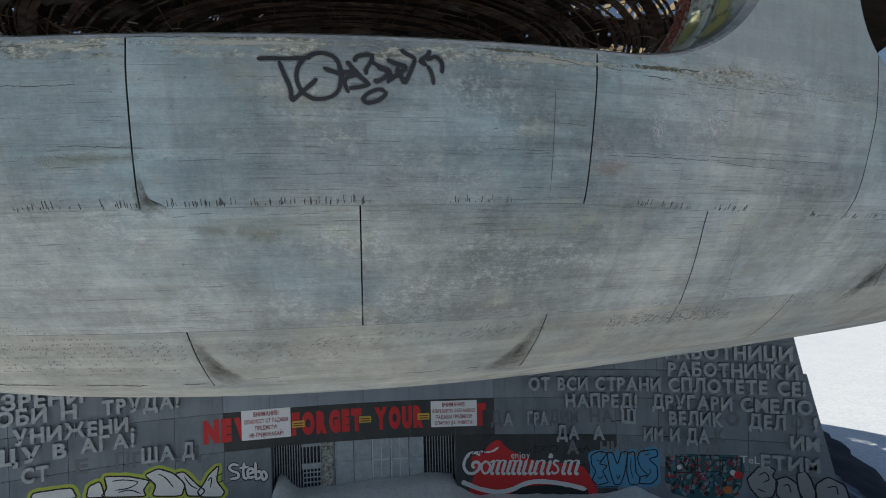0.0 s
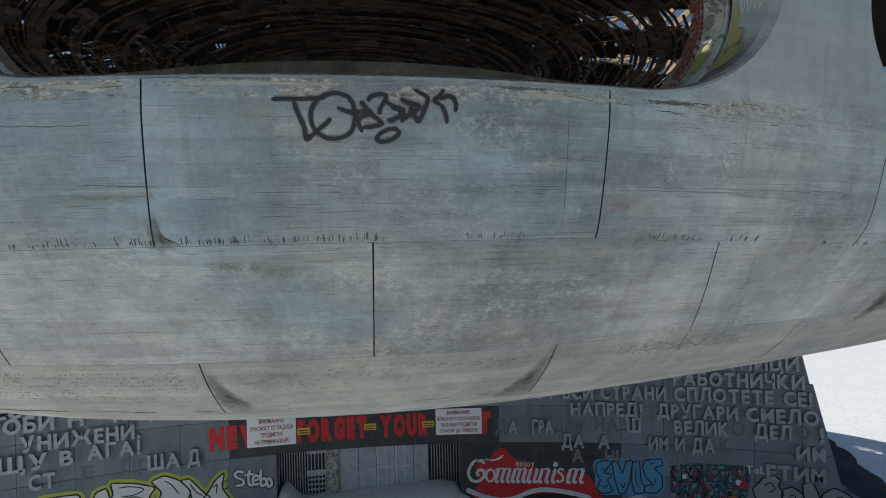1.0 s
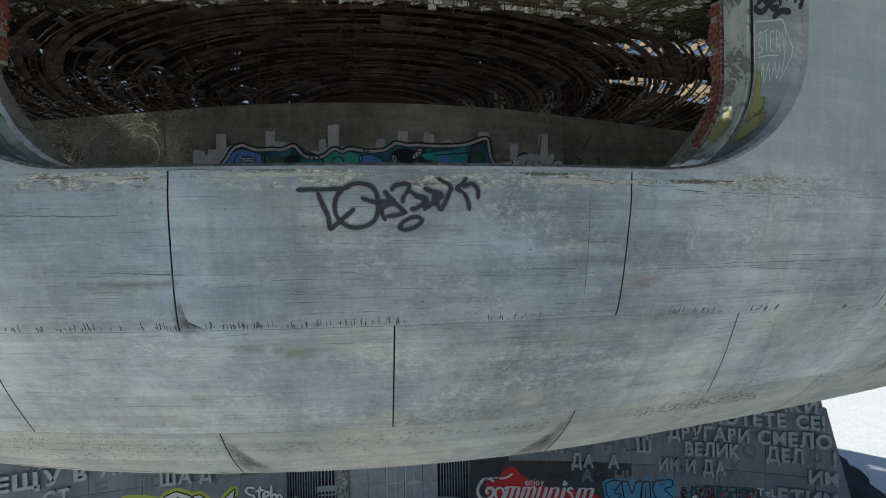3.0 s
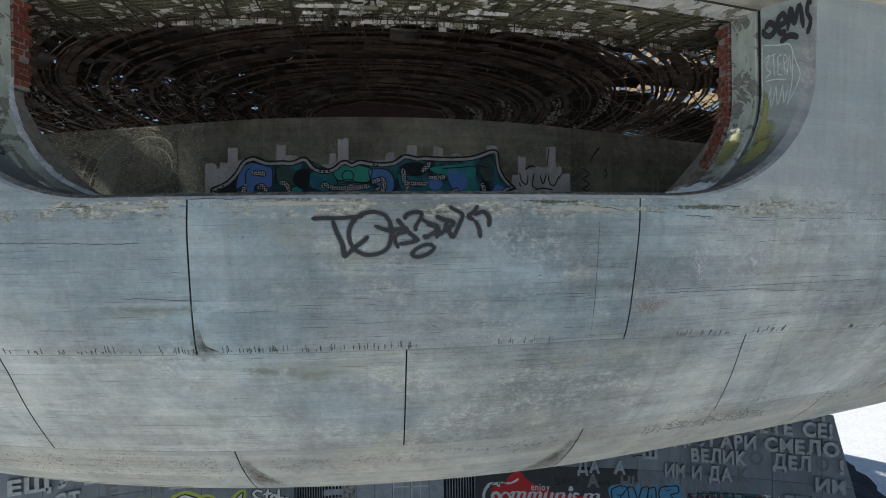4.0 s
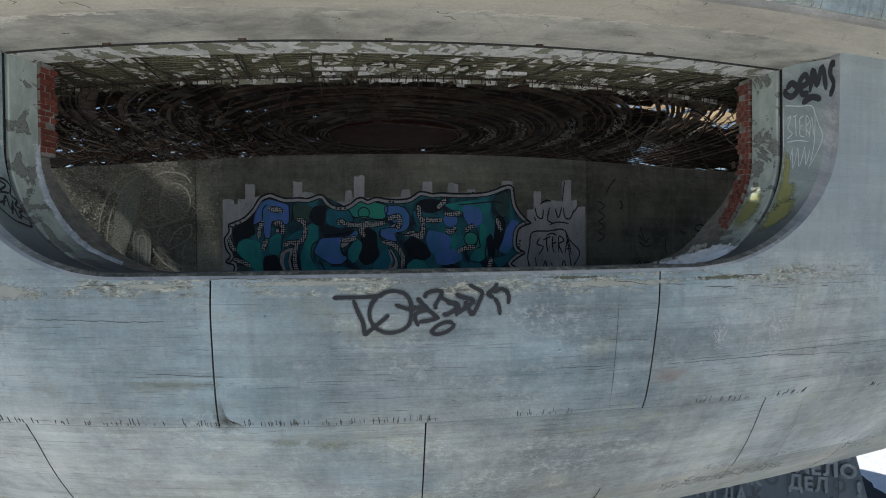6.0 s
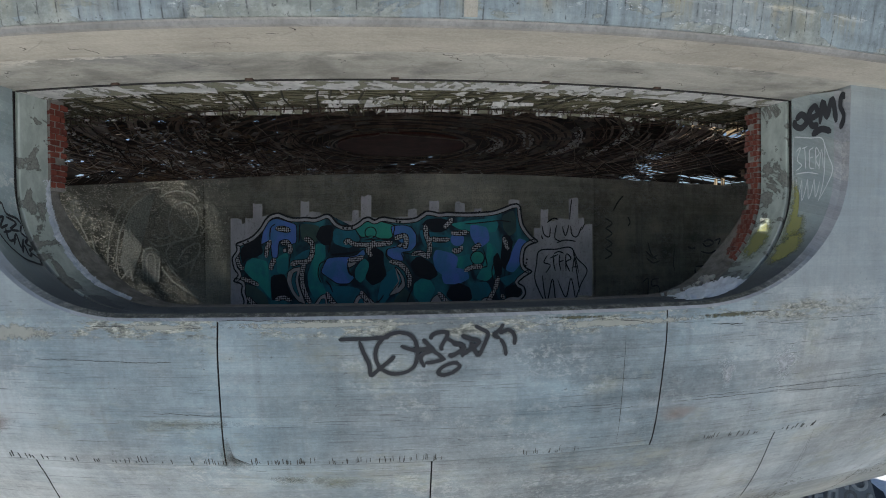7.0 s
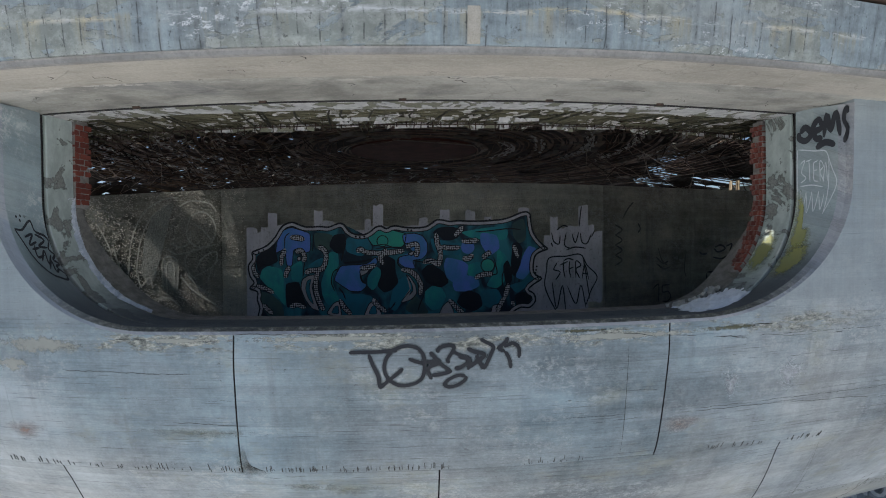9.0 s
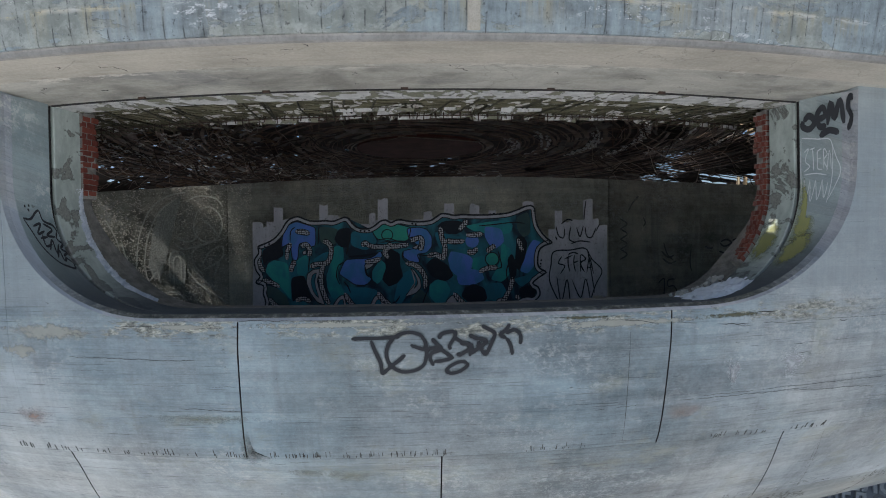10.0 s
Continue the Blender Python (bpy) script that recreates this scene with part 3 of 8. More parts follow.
# upper row, cut out round the windows; between them it runs up to the soffit
uppers = [-63.0, -46.4, -30.4, -14.4, 1.55, 17.5, 33.75, 50.0, 66.2, 82.4, 99.0]
lower_ends = [1.27 if p == 1.55 else p for p in uppers]          # one joint leans
openings = [EVERY * k for k in (-1, 0, 1)]
for a, b in zip(uppers, uppers[1:]):
    a, b = a + GAP, b - GAP
    cuts = sorted({a, b, *[c for o in openings for c in (OUTER[1] + o, OUTER[2] + o) if a < c < b]})
    for c, d in zip(cuts, cuts[1:]):
        here = [o for o in openings if win_low((c + d) / 2 - o, OUTER) is not None]
        ends = (c == a, d == b)
        if not here:
            panel([(p, float(np.interp(p, uppers, lower_ends)), 0.0) for p in spread(c, d, 10)], lambda p: row_a(p) - GAP_S, M_BOWL, 20, joints=ends)
            continue
        o = here[0]
        lo, hi = OUTER[1] + o + 1e-4, OUTER[2] + o - 1e-4
        # columns crowd towards the opening's upright sides
        ts = spread(0, 1, 60)
        if c <= lo + 0.01:
            ts = [t * t for t in ts]
        elif d >= hi - 0.01:
            ts = [1 - (1 - t) ** 2 for t in ts]
        ps = [min(max(c + (d - c) * t, lo), hi) for t in ts]
        panel([(p, float(np.interp(p, uppers, lower_ends)), way_at(win_low(p - o, OUTER))) for p in ps], lambda p: row_a(p) - GAP_S, M_BOWL, joints=ends)
for o in openings:
    for c, d in ((OUTER[1] + o - 0.25, OUTER[1] + o - 0.002), (OUTER[2] + o + 0.002, OUTER[2] + o + 0.25)):
        panel([(p, p, 0.1) for p in spread(c, d, 4)], lambda p: row_a(p) - 0.02, M_BOWL, 24, depth=0.005, joints=(False, False))
# middle row: the joints fan out a little downwards
middles = [(8.78 + (15.15 if k < 0 else 15.3) * k, 8.78 + (16.2 if k < 0 else 17.0) * k) for k in range(-5, 6)]
for (at, bt), (ab, bb) in zip(middles, middles[1:]):
    panel([(p, q, lambda a: row_a(a) + GAP_S) for p, q in zip(spread(at + GAP, ab - GAP, 16), spread(bt + GAP, bb - GAP, 16))], ROW_B - GAP_S, M_BOWL)
lowers = [(-66, -68), (-49, -51), (-32, -33.5), (-15.5, -16.3), (1.2, 0.9), (17.6, 17.75), (34.9, 36.0), (52, 53.5), (69, 71), (86, 88), (99, 99)]
for (at, ab), (bt, bb) in zip(lowers, lowers[1:]):
    panel([(p, q, ROW_B + GAP_S) for p, q in zip(spread(at + GAP, bt - GAP, 16), spread(ab + GAP, bb - GAP, 16))], ROW_C - 0.004, M_UNDER, 8)
# marks of the formwork's nails along the rows' lower edges
M_HATCH = mottled("shallow_form_marks", (0.12, 0.12, 0.105), (0.20, 0.195, 0.17), 30, 0.95)
M_MARK = mottled("dark_form_marks", (0.04, 0.04, 0.037), (0.10, 0.10, 0.09), 30, 0.95)
rng = random.Random(3)
for level, runs in ((ROW_A, ((-9, 1.2, 44), (2.2, 9.4, 70), (12.0, 14.5, 16), (20.0, 23.0, 16), (24.2, 26.6, 10), (31, 38, 26))), (ROW_B, ((-9, -1, 24), (9.5, 14, 26), (16, 18, 10), (22, 31, 40), (33, 39, 14))),
                    (ROW_B + 0.38, ((-9, 0, 60), (3.5, 9.5, 40), (11, 16, 30), (23, 30, 70)))):
    verts, faces = [], []
    for lo, hi, count in runs:
        for k in range(count):
            p = rng.uniform(lo, hi)
            high, wide = rng.uniform(0.015, 0.085) * (1 if level == ROW_A else 0.5), rng.uniform(0.006, 0.015) * (1 if level == ROW_A else 0.8)
            s1 = (row_a(p) if level == ROW_A else level) - 0.008 - (rng.uniform(0, 0.03) if level == ROW_A else rng.uniform(0, 0.16))
            lean = rng.uniform(-0.03, 0.03) if level == ROW_A else 0.12
            base = len(verts)
            for q, s in ((p, s1), (p + wide * 2.2, s1), (p + wide * 2.2 + lean, s1 - high), (p + lean, s1 - high)):
                verts.append(skin(q, s, -0.002))
            for q, s in ((p, s1), (p + wide * 2.2, s1), (p + wide * 2.2 + lean, s1 - high), (p + lean, s1 - high)):
                verts.append(skin(q, s, 0.01))
            faces += [tuple(base + i for i in f) for f in ((0, 1, 2, 3), (0, 4, 5, 1), (1, 5, 6, 2), (2, 6, 7, 3), (3, 7, 4, 0))]
    part("form_marks", mesh_of("form_marks", verts, faces, M_MARK if level == ROW_A else M_HATCH), None, facade, "", "stuff")
rng = random.Random(19)
verts, faces = [], []
for lo, hi, s_lo, s_hi, count in ((-15.0, 0.6, 0.10, 0.85, 520), (2.2, 8.4, 0.15, 0.60, 60), (9.4, 16.5, 0.12, 0.40, 90), (21.5, 31.0, 0.10, 0.42, 330), (33.0, 42.0, 0.05, 0.35, 90)):
    for k in range(count):
        p, s0 = rng.uniform(lo, hi), ROW_B + s_lo + (s_hi - s_lo) * round(rng.random() * 9) / 9 + rng.uniform(-0.012, 0.012)
        if noise.noise(Vector((p * 0.35, s0 * 2.2, 6.0))) < -0.12:
            continue
        wide, high = rng.uniform(0.05, 0.10), rng.uniform(0.012, 0.03)
        base = len(verts)
        for d in (-0.002, 0.008):
            verts += [skin(q, w, d) for q, w in ((p, s0), (p + wide * 0.5, s0), (p + wide * 0.5 + 0.06, s0 - high), (p + 0.06, s0 - high))]
        faces += [tuple(base + i for i in f) for f in ((0, 1, 2, 3), (0, 4, 5, 1), (1, 5, 6, 2), (2, 6, 7, 3), (3, 7, 4, 0))]
part("form_marks", mesh_of("form_marks", verts, faces, M_HATCH), None, facade, "", "stuff")
# concrete behind the joints
phis = spread(-63, 99, 60)
v, f, u = slab([[skin(p, WAY[-1] * k / 30, 0.26 if k > 16 else 0.27) for k in range(13, 31)] for p in phis], [[skin(p, WAY[-1] * k / 30, 0.4) for k in range(13, 31)] for p in phis],
               [[(radians(p) * 16, -k * 0.3) for k in range(13, 31)] for p in phis])
part("core", mesh_of("core", v, f, M_DARKGAP, u), None, facade)
# the flat underside, the dark core behind the joints and the far half of the ring
phis = spread(-63, 99, 54)
v, f, u = slab([[skin(p, ROW_C + (WAY[-1] - ROW_C) * k / 8 + 0.004) for k in range(9)] for p in phis],
               [[skin(p, ROW_C + (WAY[-1] - ROW_C) * k / 8 + 0.004, 0.3) for k in range(9)] for p in phis],
               [[(radians(p) * 14, -ROW_C - k * 0.9) for k in range(9)] for p in phis])
part("underside", mesh_of("underside", v, f, M_UNDER, u, True), None, facade)
s_sill = way_at(12.5)
# out of view: window gaps added on the far side to light the hall
for name, lo, hi, s0, s1 in (("far_wall", 99, 297, s_sill, WAY[-1]), ("far_wall", 99, 116, 0, s_sill), ("far_wall", 149, 157, 0, s_sill), ("far_wall", 190, 198, 0, s_sill), ("far_wall", 231, 239, 0, s_sill), ("far_wall", 272, 297, 0, s_sill)):
    ps = spread(lo, hi, max(4, int((hi - lo) / 4)))
    n = 16
    v, f, u = slab([[skin(p, s0 + (s1 - s0) * k / n) for k in range(n + 1)] for p in ps], [[skin(p, s0 + (s1 - s0) * k / n, 0.3) for k in range(n + 1)] for p in ps],
                   [[(radians(p) * 16, -s0 - (s1 - s0) * k / n) for k in range(n + 1)] for p in ps])
    part(name, mesh_of(name, v, f, M_BOWL, u, True), None, facade)

# ---- the window openings ----
def loft(rings, name, mat, parent, label="", n=140, smooth=True, turn=0.0):
    """A lining round an opening, through rings from outside to inside."""
    m = len(rings)
    verts, uvs = [], []
    for k in range(n + 1):
        for ring in rings:
            phi, z = win_edge(k / n, ring)
            r = ring[0](z) if callable(ring[0]) else ring[0] if ring[0] < 16.21 else float(np.interp(-z, -LINE_Z, LINE_R)) + 0.003
            verts.append(rim(r, phi + turn, z))
            uvs.append((radians(phi) * 16 + z, r))
    faces = [(i * m + j, i * m + j + 1, (i + 1) * m + j + 1, (i + 1) * m + j) for i in range(n) for j in range(m - 1)]
    return part(name, mesh_of(name, verts, faces, mat, uvs, smooth), None, parent, label)


def ring(r, t=1.0, grow=0.0, low=0.0):
    """A ring part of the way from the outer edge to the joint, widened by grow degrees and lowered."""
    _, left, right, sill, cl, cr, ch = between(OUTER, JOINT, t)
    return (r, left - grow, right + grow, sill - low, cl, cr, ch)


def rough_depth(z):
    """The bare reveal is shallow beside the bricks and deepens towards the sill."""
    return 15.17 - 0.34 * max(0.0, min(1.0, (13.75 - z) / 0.8))


def rough_back(z):
    return rough_depth(z) - 0.02


REVEAL = [ring(16.228, 0.0), ring(16.165, 0.04, -0.01, -0.03), ring(16.11, 0.15, -0.05, -0.060), ring(15.97, 0.5, 0.0, -0.035), ring(15.765, 0.97)]
for number, turn in ((1, 0.0), (2, EVERY), (3, -EVERY)):
    window = hold("window_%d" % number, polar(15.7, 9 + turn, WIN_SILL), "long glassless window opening with rounded lower corners and painted lining", "window", kind="structure")
    reveal = loft(REVEAL[2:], "reveal", M_REVEAL, window, "splayed grey concrete reveal", turn=turn)
    loft(REVEAL[:3], "edge", M_EDGE, reveal, "crumbling limy edge of the reveal", turn=turn, smooth=False)
    loft([ring(15.767, 0.97), ring(15.767, 1.0, 0.16, 0.03), ring(15.70, 1.0, 0.16, 0.03), ring(15.70, 1.0, 0.0, 0.02)], "joint", M_DARKGAP, window, "dark open joint", turn=turn, smooth=False)
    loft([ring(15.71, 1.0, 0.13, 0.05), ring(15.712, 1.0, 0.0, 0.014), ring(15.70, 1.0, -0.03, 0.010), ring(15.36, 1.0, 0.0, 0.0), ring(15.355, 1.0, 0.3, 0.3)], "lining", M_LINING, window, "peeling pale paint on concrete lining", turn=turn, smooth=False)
    loft([ring(15.36, 1.0, 0.25, 0.03), ring(rough_depth, 1.0, 0.25, 0.03), ring(rough_back, 1.0, 1.2, 1.2)], "rough_reveal", M_MORTAR, window, "bare mortar behind the lining", turn=turn, smooth=False)
    phis = spread(WIN_L + turn, WIN_R + turn, 60)
    v, f, u = slab([[rim(r, p, WIN_HEAD - 0.004) for r in (15.36, 15.70)] for p in phis], [[rim(r, p, WIN_HEAD + 0.10) for r in (15.36, 15.70)] for p in phis], [[(radians(p) * 15.5, r) for r in (15.36, 15.70)] for p in phis])
    part("head_lining", mesh_of("head_lining", v, f, M_HEADPAINT, u), None, window, "flaking white paint on the window head")
    v, f, u = slab([[rim(r, p, WIN_HEAD - 0.008) for r in (15.705, 15.735)] for p in phis], [[rim(r, p, WIN_HEAD + 0.05) for r in (15.705, 15.735)] for p in phis], [[(0, 0), (0, 0)] for p in phis])
    part("head_joint", mesh_of("head_joint", v, f, M_DARKGAP, u), None, window, "dark joint along the window head")
    for p in (-3.0, 2.2, 7.6, 13.4, 18.2):
        bm = bmesh.new()
        m = pose(*rim(15.745, p + turn, WIN_HEAD - 0.004), 0, 0, p + turn)
        for x0, x1, y0, y1 in ((-0.04, 0.04, -0.028, -0.022), (-0.04, -0.034, -0.028, 0.0), (0.034, 0.04, -0.028, 0.0)):
            box(bm, x0, x1, y0, y1, -0.012, 0.02, m)
        part("bracket", bm, M_RUST, window)

# brick jambs on either side
jambs = hold("brick_jamb", polar(15.2, 9, 12.6), "exposed red brick jambs with broken mortar beside the window", "brickwork", kind="structure")
BRICK = {}


def brick_mesh(w, seed):
    if (w, seed) not in BRICK:
        rng = random.Random(seed)
        bm = bmesh.new()
        vs = box(bm, -w / 2, w / 2, -0.10, 0.10, -0.031, 0.031)
        for vert in vs:
            vert.co += Vector([rng.uniform(-0.006, 0.006) for _ in range(3)])
        bmesh.ops.bevel(bm, geom=bm.edges[:], offset=0.006, segments=1, affect="EDGES")
        me = bpy.data.meshes.new("brick")
        bm.to_mesh(me)
        bm.free()
        me.materials.append(M_BRICK)
        BRICK[(w, seed)] = me
    return BRICK[(w, seed)]


def jamb_at(z, side):
    """Bearing and lean of the opening's edge at a height."""
    k = max(0.0, 1 - (z - WIN_SILL) / 1.4)
    inn = 5.5 * (1 - math.sqrt(max(0.0, 1 - k * k)))
    lean = math.degrees(math.atan2(k, math.sqrt(max(1e-6, 1 - k * k)))) if k else 0.0
    return (WIN_L + inn if side == 0 else WIN_R - inn), lean


rng = random.Random(4)
for side in (0, 1):
    z, course, sgn = (13.86 if side == 0 else 12.90), 0, (1 if side == 0 else -1)
    while z < 14.80:
        phi, lean = jamb_at(z, side)
        tang = Vector((math.cos(radians(phi)), math.sin(radians(phi)), 0))
        # two bricks to a course, stretcher and header by turns, toothed at the inner end
        long = (0.125, 0.06) if course % 2 else (0.06, 0.125)
        if side:
            long = (0.100, 0.045) if course % 2 else (0.050, 0.095)
        front = 15.353
        for n, w in enumerate(long):
            if n == 1 and rng.random() < 0.12:
                continue
            depth = w + (rng.uniform(-0.015, 0.04) if n else 0.0)
            r = front - depth / 2
            out = rng.uniform(-0.008, 0.012)
            ob = part("brick", brick_mesh(0.25, rng.randrange(6)), None, jambs)
            away = -tang * sgn * math.cos(radians(lean)) - Vector((0, 0, math.sin(radians(lean))))
            ob.location = Vector(polar(r, phi, z + 0.03)) + away * (0.125 - 0.034 - out) - Vector(jambs.location)
            ob.rotation_euler = (rng.uniform(-0.02, 0.02), radians(-lean * sgn), radians(phi))
            ob.scale = (1.0, depth / 0.212, 1.0)
            front -= w + (0.006 if side else 0.012)
        z += 0.070 * math.cos(radians(lean))
        course += 1
for side in (0, 1):
    z, sgn = (13.83 if side == 0 else 12.88), (1 if side == 0 else -1)
    while z < 14.84:
        phi, lean = jamb_at(z, side)
        tang = Vector((math.cos(radians(phi)), math.sin(radians(phi)), 0))
        bm = bmesh.new()
        away = -tang * sgn * math.cos(radians(lean)) - Vector((0, 0, math.sin(radians(lean))))
        m = pose(*(Vector(polar(15.281 if side else 15.257, phi, z + 0.03)) + away * 0.101), 0, 0, phi) @ pose(0, 0, 0, 0, -lean * sgn, 0)
        box(bm, -0.125, 0.125, -0.070 if side else -0.094, 0.070 if side else 0.094, -0.040, 0.040, m)
        part("mortar_bed", bm, M_MORTAR, jambs)
        z += 0.070 * math.cos(radians(lean))

# blown snow on the sill
for phi, wide, name in ((21.4, 2.7, "snow_drift"),):
    bm = bmesh.new()
    bmesh.ops.create_icosphere(bm, subdivisions=6, radius=1.0)
    for vert in bm.verts:
        k = 1 + 0.35 * noise.noise(vert.co * 1.7 + Vector((phi, 0, 0)))
        blown = noise.noise(Vector((vert.co.x * 3.2 + vert.co.y * 2.0, vert.co.y * 7.0 - vert.co.x * 2.0, 4.0))) + 0.5 * noise.noise(Vector((vert.co.x * 11, vert.co.y * 15, 1.0)))
        vert.co = Vector((vert.co.x * 0.42 * wide / 1.9 * k, vert.co.y * 0.27 * k, vert.co.z * 0.045 * k + (0.045 * blown - 0.006 if vert.co.z > 0 else -0.02)))
    drift = new(name, bpy.data.meshes.new(name))
    bm.to_mesh(drift.data)
    bm.free()
    drift.data.materials.append(M_SNOW)
    drift.data.polygons.foreach_set("use_smooth", [True] * len(drift.data.polygons))
    low = win_low(phi, JOINT) or WIN_SILL
    drift.matrix_world = pose(*polar(15.58, phi, low + 0.02), 0, -14 if phi > 0 else 14, phi)
    tagged(drift, "thin broken drift of blue-white snow lying on the window sill", "snow")

# plaster rubble that has slid down the jamb onto the sill
rng = random.Random(37)
bm = bmesh.new()
M_RUBBLE = mottled("white_plaster_rubble", (0.52, 0.50, 0.44), (0.68, 0.66, 0.60), 9, 0.95)
for k in range(46):
    p = 22.7 - 2.6 * rng.random() ** 1.6
    b = rng.uniform(0.010, 0.034)
    r = rng.uniform(15.10, 15.33)
    vs = box(bm, -b, b, -b * 0.8, b * 0.8, -0.012, b * 0.9, pose(*polar(r, p, (win_low(p, JOINT) or WIN_SILL) - 0.012), 0, rng.uniform(-40, -10), p + rng.uniform(-40, 40)))
    for vert in vs:
        vert.co += Vector([rng.uniform(-0.35, 0.35) * b for _ in range(3)])
rubble = new("plaster_rubble", bpy.data.meshes.new("plaster_rubble"))
bm.to_mesh(rubble.data)
bm.free()
rubble.data.materials.append(M_RUBBLE)
tagged(rubble, "white plaster crumbs lying on the sill under the bricks", "rubble", kind="stuff")

# frost along the lining's left curve: a ragged crust with crumbs at its inner edge
rng = random.Random(31)
verts, faces = [], []
n = 110
for k in range(n + 1):
    u = 0.195 + 0.165 * k / n
    taper = min(1.0, k / 12, (n - k) / 25)
    wide = (0.02 + 0.10 * (0.5 + 0.5 * noise.noise(Vector((k * 0.11, 3, 0))) + 0.25 * noise.noise(Vector((k * 0.6, 7, 0))))) * max(0.15, taper)
    for j, (d, lift) in enumerate(((0.0, -0.02), (0.25, 0.036), (0.7, 0.026), (1.0, -0.012))):
        lift *= 0.6 + 0.8 * abs(noise.noise(Vector((k * 0.5, j * 2.0, 1))))
        p, z = win_edge(u, ring(15.36, 1.0, -0.02 - lift * 2.2, -0.02 - lift))
        verts.append(polar(15.345 + wide * d, p, z))
    if k:
        faces += [(4 * k - 4 + j, 4 * k - 3 + j, 4 * k + 1 + j, 4 * k + j) for j in range(3)]
for k in range(240):
    u = 0.195 + 0.165 * rng.random()
    p, z = win_edge(u, ring(15.37, 1.0, -0.05, -0.03))
    b = rng.uniform(0.003, 0.011)
    at = Vector(polar(15.36 + abs(rng.gauss(0, 0.03)), p, z))
    base = len(verts)
    verts += [at + Vector((x * b, y * b * 1.4, w * b * 0.7)) for x, y, w in ((1, 0, 0), (-0.4, 0.9, 0), (-0.5, -0.8, 0), (0, 0, 1.2), (0.1, 0, -1))]
    faces += [tuple(base + i for i in f) for f in ((0, 1, 3), (1, 2, 3), (2, 0, 3), (1, 0, 4), (2, 1, 4), (0, 2, 4))]
tagged(new("snow_crust", mesh_of("snow_crust", verts, faces, mottled("dirty_frost", (0.50, 0.55, 0.62), (0.78, 0.80, 0.84), 12, 0.7, bump=0.8, dist=0.02))), "ragged crust of snow frozen along the curved window lining", "snow", kind="stuff")

# ---- soffit, fascia and roof edge ----
phis = spread(-63, 99, 108)
canopy = hold("canopy", polar(16.8, 9, 15.0), "projecting concrete roof edge with plastered soffit and stained fascia", "canopy", kind="structure")


def ring_part(name, outline, mat, uvscale=1.0, label="", thick=None, arc=phis):
    """A ring swept round the axis from an open outline of (radius, height)."""
    way = [0.0]
    for p, q in zip(outline, outline[1:]):
        way.append(way[-1] + math.hypot(p[0] - q[0], p[1] - q[1]))
    m = len(outline)
    verts = [rim(r, p, z) for p in arc for r, z in outline]
    uvs = [(radians(p) * 16.5, w) for p in arc for w in way]
    faces = [(i * m + j, (i + 1) * m + j, (i + 1) * m + j + 1, i * m + j + 1) for i in range(len(arc) - 1) for j in range(m - 1)]
    return part(name, mesh_of(name, verts, faces, mat, uvs), None, canopy, label)


ring_part("soffit", [(15.72, 14.862), (16.0, 14.90), (16.355, 14.94), (16.36, 14.926), (16.80, 14.975), (16.80, 15.2), (15.72, 15.2), (15.72, 14.862)], M_SOFFIT, label="warm grey cracked plaster soffit")
M_CRACK = mottled("dark_crack", (0.03, 0.028, 0.025), (0.07, 0.06, 0.055), 20, 0.95)
rng = random.Random(14)


def soffit_z(r):
    return float(np.interp(r, [15.72, 16.0, 16.355, 16.36, 16.8], [14.862, 14.90, 14.94, 14.926, 14.975])) - 0.003


for k in range(30):
    p, r, a = rng.uniform(-12, 34), rng.uniform(15.8, 16.75), rng.choice((0.0, 0.3, 1.3, 1.6, 2.0))
    n, long, wide = 6, rng.uniform(0.05, 0.34), rng.uniform(0.002, 0.007)
    verts = []
    for j in range(n + 1):
        for side in (-1, 1):
            q = p + math.degrees((long * j / n * math.cos(a)) / 16)
            rr = min(16.79, max(15.74, r + long * j / n * math.sin(a) * 0.5 + side * wide * abs(math.cos(a))))
            verts.append(rim(rr, q + math.degrees(side * wide * abs(math.sin(a)) / 16), soffit_z(rr)))
        a += rng.uniform(-0.5, 0.5)
    part("crack", mesh_of("crack", verts, [(2 * j, 2 * j + 1, 2 * j + 3, 2 * j + 2) for j in range(n)], M_CRACK), None, canopy)
M_DRIP = mottled("weathered_drip_edge", (0.27, 0.26, 0.235), (0.38, 0.365, 0.335), 2.5, 0.9)
ring_part("drip_edge", [(16.803, 14.975), (16.845, 14.98), (16.85, 15.015), (16.86, 15.03), (16.803, 15.03)], M_DRIP)
ring_part("fascia", [(16.803, 15.032), (16.88, 15.034), (16.90, 15.1), (16.94, 15.36), (16.98, 15.64), (16.80, 15.66), (16.80, 15.032)], M_FASCIA, label="stained blue-grey concrete fascia with vertical board marks")
verts = [rim(r, p, z) for p in spread(9.62, 10.0, 4) for r, z in ((16.888, 15.04), (16.906, 15.1), (16.944, 15.345))]
part("mortar_patch", mesh_of("mortar_patch", verts, [(i * 3 + j, (i + 1) * 3 + j, (i + 1) * 3 + j + 1, i * 3 + j + 1) for i in range(4) for j in range(2)], mottled("beige_mortar", (0.44, 0.40, 0.32), (0.52, 0.48, 0.40), 9, 0.9)), None, canopy, "beige mortar patch")
ring_part("metal_flashing", [(16.78, 15.662), (17.02, 15.665), (17.05, 15.72), (16.95, 15.84), (16.5, 15.95), (16.5, 15.70)], M_RUST, label="rusty brown sheet metal flashing")
ring_part("far_edge", [(15.72, 14.862), (16.86, 15.0), (16.98, 15.64), (16.5, 15.9)], M_FASCIA, arc=spread(99, 297, 60))

